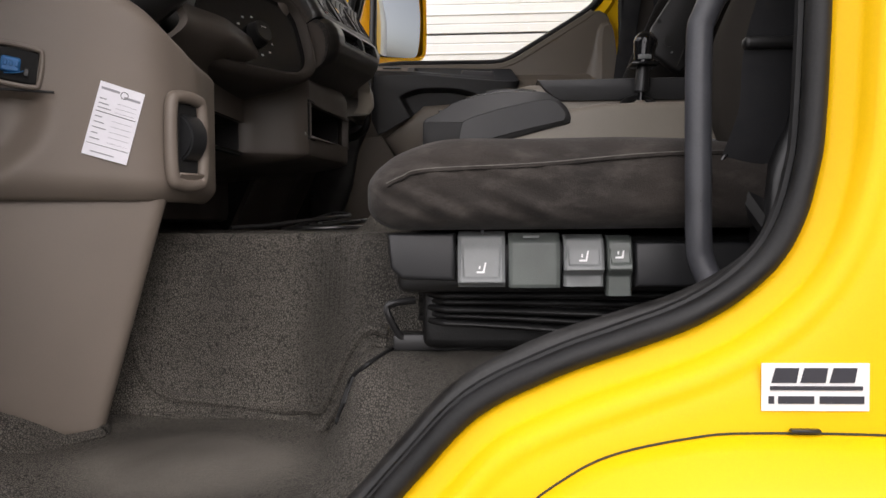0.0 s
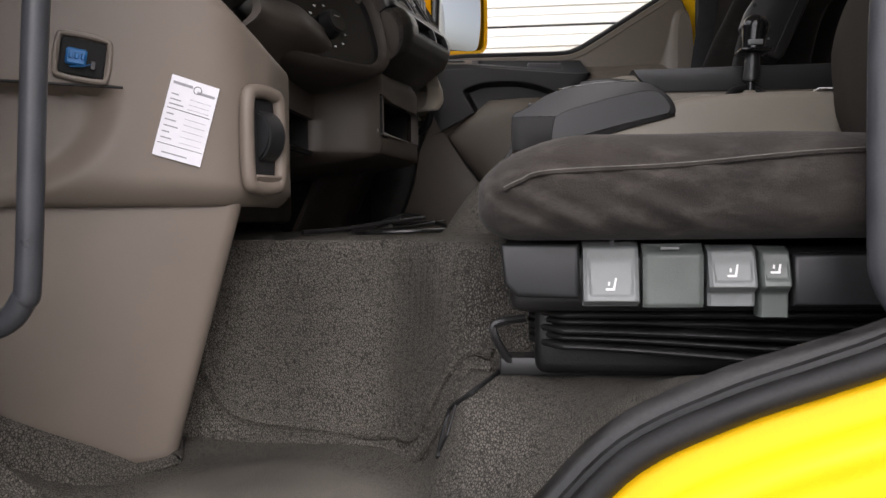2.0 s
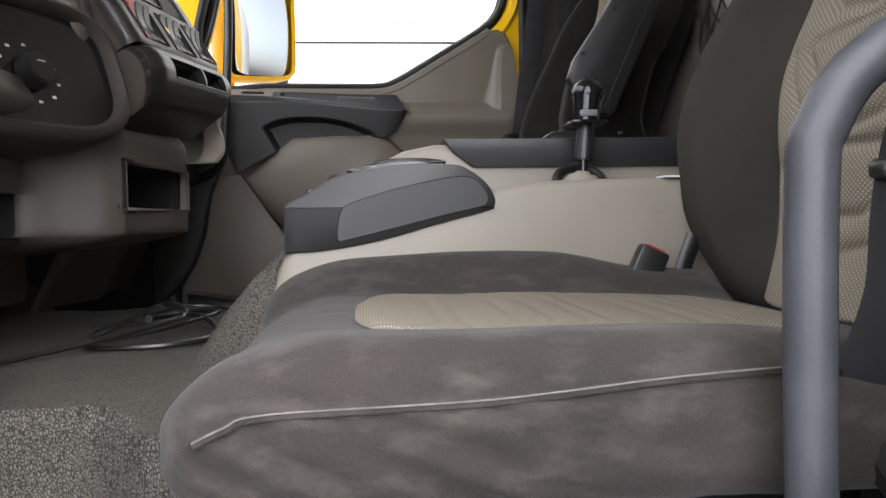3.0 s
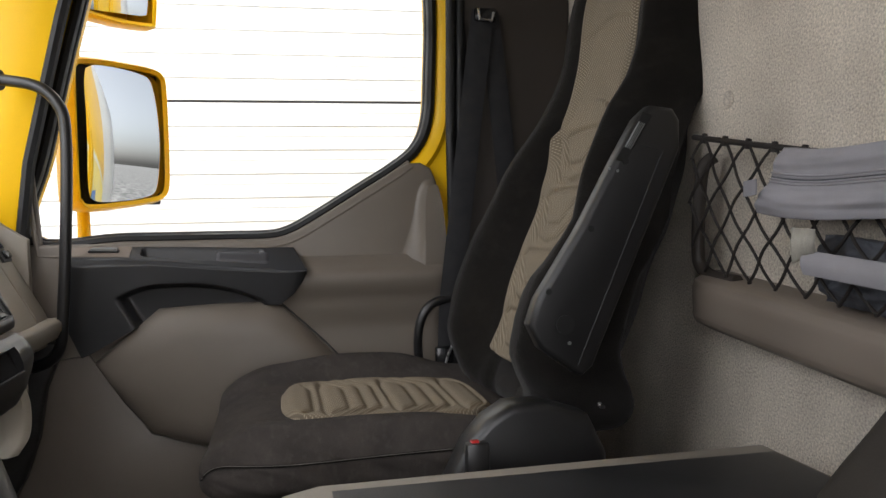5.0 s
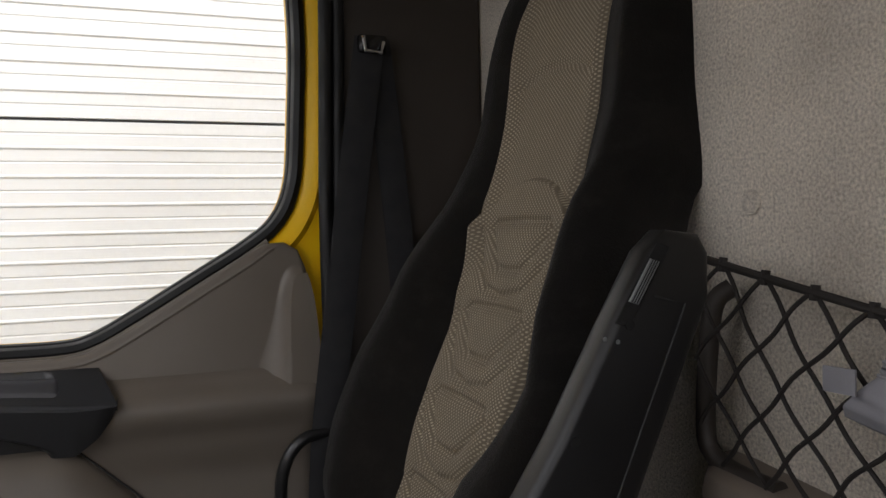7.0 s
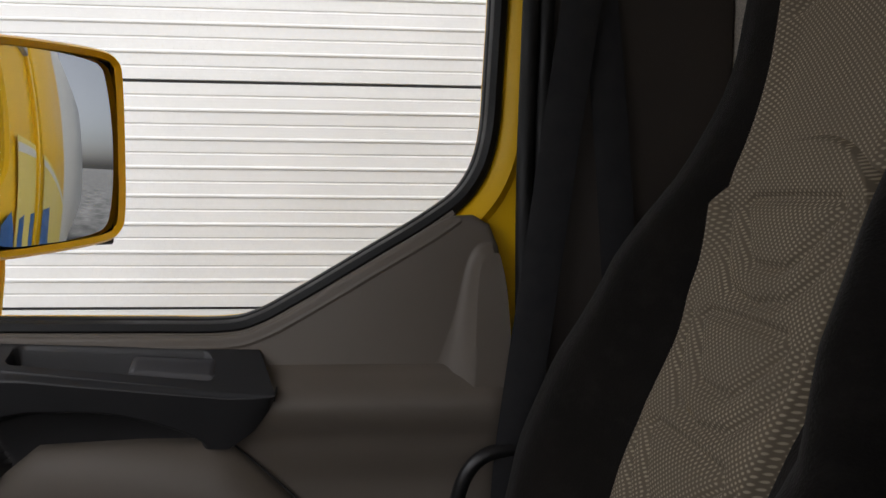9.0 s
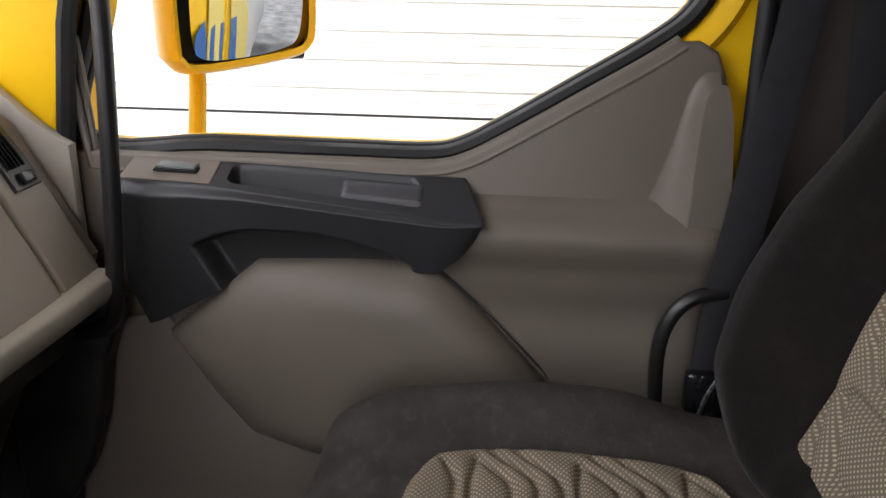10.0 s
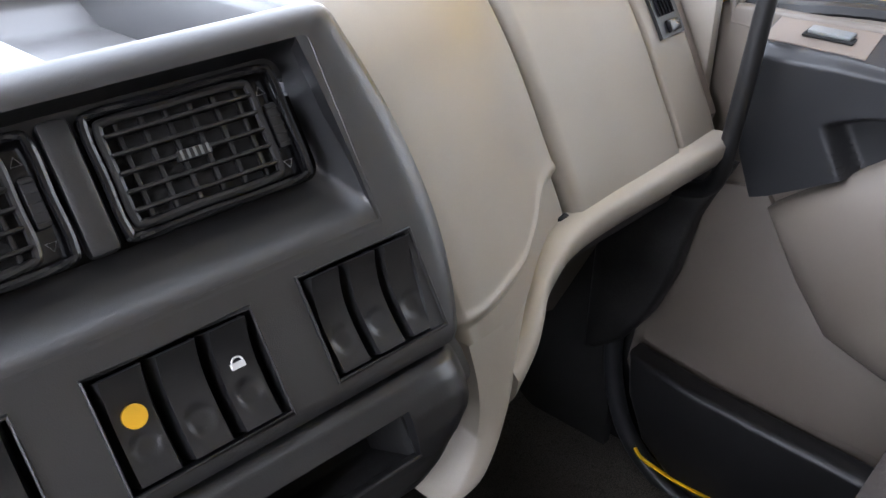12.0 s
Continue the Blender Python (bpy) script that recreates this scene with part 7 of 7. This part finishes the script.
for g_, y in ((-0.014, -0.004), (-0.005, -0.010), (0.0, 0.0), (0.002, 0.03), (-0.01, 0.06), (-0.03, 0.08)):
    rows.append([m2 @ Vector((x, y, z)) for x, z in grow(hull2, g_)])
bm = band(rows)
bm.faces.new([bm.verts.new(p) for p in rows[-1]])
bmesh.ops.remove_doubles(bm, verts=bm.verts, dist=1e-5)
part("housing", bm, "yellow", mir2, smooth=60)
part("mirror_glass", bowed_glass(m2, -0.095, 0.105, -0.075, 0.085, 0.6), "mirror", mir2, smooth=180)

# A pillar outside the passenger door, windscreen and body behind
apil = thing("pillar_front", (-0.55, 2.05, 0.5), "yellow windscreen pillar on the passenger side", "pillar", kind="structure")
part("skin", prism([(-0.70, 0.50), (-0.505, 0.52), (-0.47, 0.72), (-0.40, 1.0), (-0.33, 1.25), (-0.33, 1.42), (-0.45, 1.42), (-0.60, 0.9)], "y", 2.015, 2.10, 0.012, 3), "yellow", apil)
part("seal", one_tube([(-0.497, 2.015, 0.50), (-0.472, 2.015, 0.70), (-0.40, 2.012, 1.0), (-0.33, 2.01, 1.25)], 0.013, 8), "rubber", apil)
part("inner_trim", prism([(-0.72, 0.36), (-0.47, 0.33), (-0.474, 0.545), (-0.52, 0.575), (-0.60, 0.645), (-0.72, 0.69)], "y", 1.99, 2.012, 0.006), "grey_tan", apil)
part("upper_trim", prism([(-0.95, 0.52), (-0.66, 0.52), (-0.60, 0.95), (-0.50, 1.40), (-0.70, 1.40)], "y", 2.0, 2.012, 0.004), "taupe", apil)
part("gap_cover", one_box((-0.96, 2.024, -0.29), (-0.44, 2.034, 0.505), 0.002), "dark", apil)
part("pillar_foot", prism([(-0.60, 0.34), (-0.405, 0.335), (-0.425, 0.290), (-0.445, 0.240), (-0.462, 0.140), (-0.490, 0.060), (-0.530, -0.005), (-0.575, -0.045), (-0.60, -0.05)], "y", 1.965, 2.004, 0.010, 3), "sill", apil, "black foot of the windscreen pillar")
part("kick_panel", one_box((-0.96, 1.99, -0.29), (-0.548, 2.012, 0.37), 0.004), "dark", apil)
dpil = thing("pillar_front", (-0.6, 0.03, 0.5), "yellow windscreen pillar on the driver side", "pillar", kind="structure")
part("skin", prism([(-0.95, -0.2), (-0.62, -0.2), (-0.62, 0.2), (-0.55, 0.5), (-0.36, 1.2), (-0.36, 1.42), (-0.50, 1.42), (-0.68, 0.9), (-0.95, 0.5)], "y", 0.02, 0.075, 0.012, 3), "black", dpil)
bpil = thing("wall_driver", (0.5, 0.04, 0.0), "dark pillar trim behind the driver door", "wall", kind="structure")
part("pillar_trim", prism([(0.275, -0.20), (0.70, -0.20), (0.70, 1.40), (0.30, 1.40), (0.285, 0.8), (0.27, 0.2)], "y", 0.02, 0.06, 0.01, 3), "taupe", bpil)
screen = thing("windscreen", (-0.85, 1.05, 0.65), "clear windscreen glass in front of the dashboard", "window", kind="structure")
bm = bmesh.new()
bm.faces.new([bm.verts.new(p) for p in ((-0.95, 0.06, 0.55), (-0.95, 2.04, 0.55), (-0.66, 2.0, 1.40), (-0.66, 0.10, 1.40))])
pane = part("pane", bm, "glass", screen, smooth=0)
pane.visible_shadow = False
part("frame", one_box((-0.98, 0.02, 0.48), (-0.93, 2.1, 0.56), 0.01), "black", screen)
cab_front = thing("cab_front", (-1.0, 1.05, -0.3), "yellow cab front below the windscreen", "truck body", kind="structure")
part("skin", one_box((-1.06, -0.02, -0.75), (-1.0, 2.12, 0.50), 0.02, 3), "yellow", cab_front)
cab_back = thing("cab_back", (0.8, 1.05, 0.4), "yellow outer rear wall of the cab", "truck body", kind="structure")
part("skin", one_box((0.80, -0.03, -0.6), (0.84, 2.13, 1.46), 0.01), "yellow", cab_back)

# the truck's load body behind, seen in the mirror
SIDE_Y = 2.112
body = thing("load_body", (3.5, 1.05, -0.3), "yellow load body with white rear part behind the cab", "truck body", kind="structure")
part("box", one_box((1.05, -0.20, -0.35), (2.35, SIDE_Y - 0.004, 2.4), 0.02, 2), "yellow", body)
part("white_box", one_box((2.352, -0.20, -0.35), (8.0, SIDE_Y, 2.4), 0.02, 2), "boxwhite", body)
part("body_gap", one_box((0.842, 0.2, -0.6), (1.048, SIDE_Y - 0.10, 2.2), 0), "dark", body)


def disc_edge(x):
    """Height of the round emblem's rim along the truck's side."""
    return 0.90 - 0.02 * (x - 0.4) - 0.125 * max(0.0, x - 0.4) ** 2


decal = thing("side_decal", (1.3, SIDE_Y, 0.3), "pale yellow round emblem with blue shapes on the truck side", "decal")
for x0, x1 in ((0.43, 0.838), (1.06, 2.34)):
    n_ = 20
    xs = [x0 + (x1 - x0) * k / n_ for k in range(n_ + 1)]
    part("emblem_field", prism([(x0, -0.34)] + [(x, disc_edge(x)) for x in xs] + [(x1, -0.34)], "y", SIDE_Y - 0.002, SIDE_Y + 0.001, 0), "paleyellow", decal)
    part("emblem_rim", prism([(x, disc_edge(x) - 0.075) for x in xs] + [(x, disc_edge(x) - 0.03) for x in xs[::-1]], "y", SIDE_Y + 0.0015, SIDE_Y + 0.003, 0), "boxwhite", decal)
part("blue_shape", prism([(0.22, 0.52), (0.34, 0.56), (0.40, 0.44), (0.41, 0.10), (0.36, -0.18), (0.22, -0.18)], "y", SIDE_Y + 0.0015, SIDE_Y + 0.003, 0), "signblue", decal)
part("blue_shape", prism([(0.47, 0.50), (0.56, 0.51), (0.56, 0.26), (0.70, 0.26), (0.70, 0.49), (0.835, 0.48), (0.835, -0.20), (0.70, -0.20), (0.70, 0.10), (0.56, 0.10), (0.56, -0.20), (0.47, -0.20)], "y", SIDE_Y + 0.0015, SIDE_Y + 0.003, 0), "signblue", decal)
part("blue_shape", prism([(1.06, 0.46), (1.34, 0.44), (1.50, -0.22), (1.06, -0.22)], "y", SIDE_Y + 0.0015, SIDE_Y + 0.003, 0), "signblue", decal)
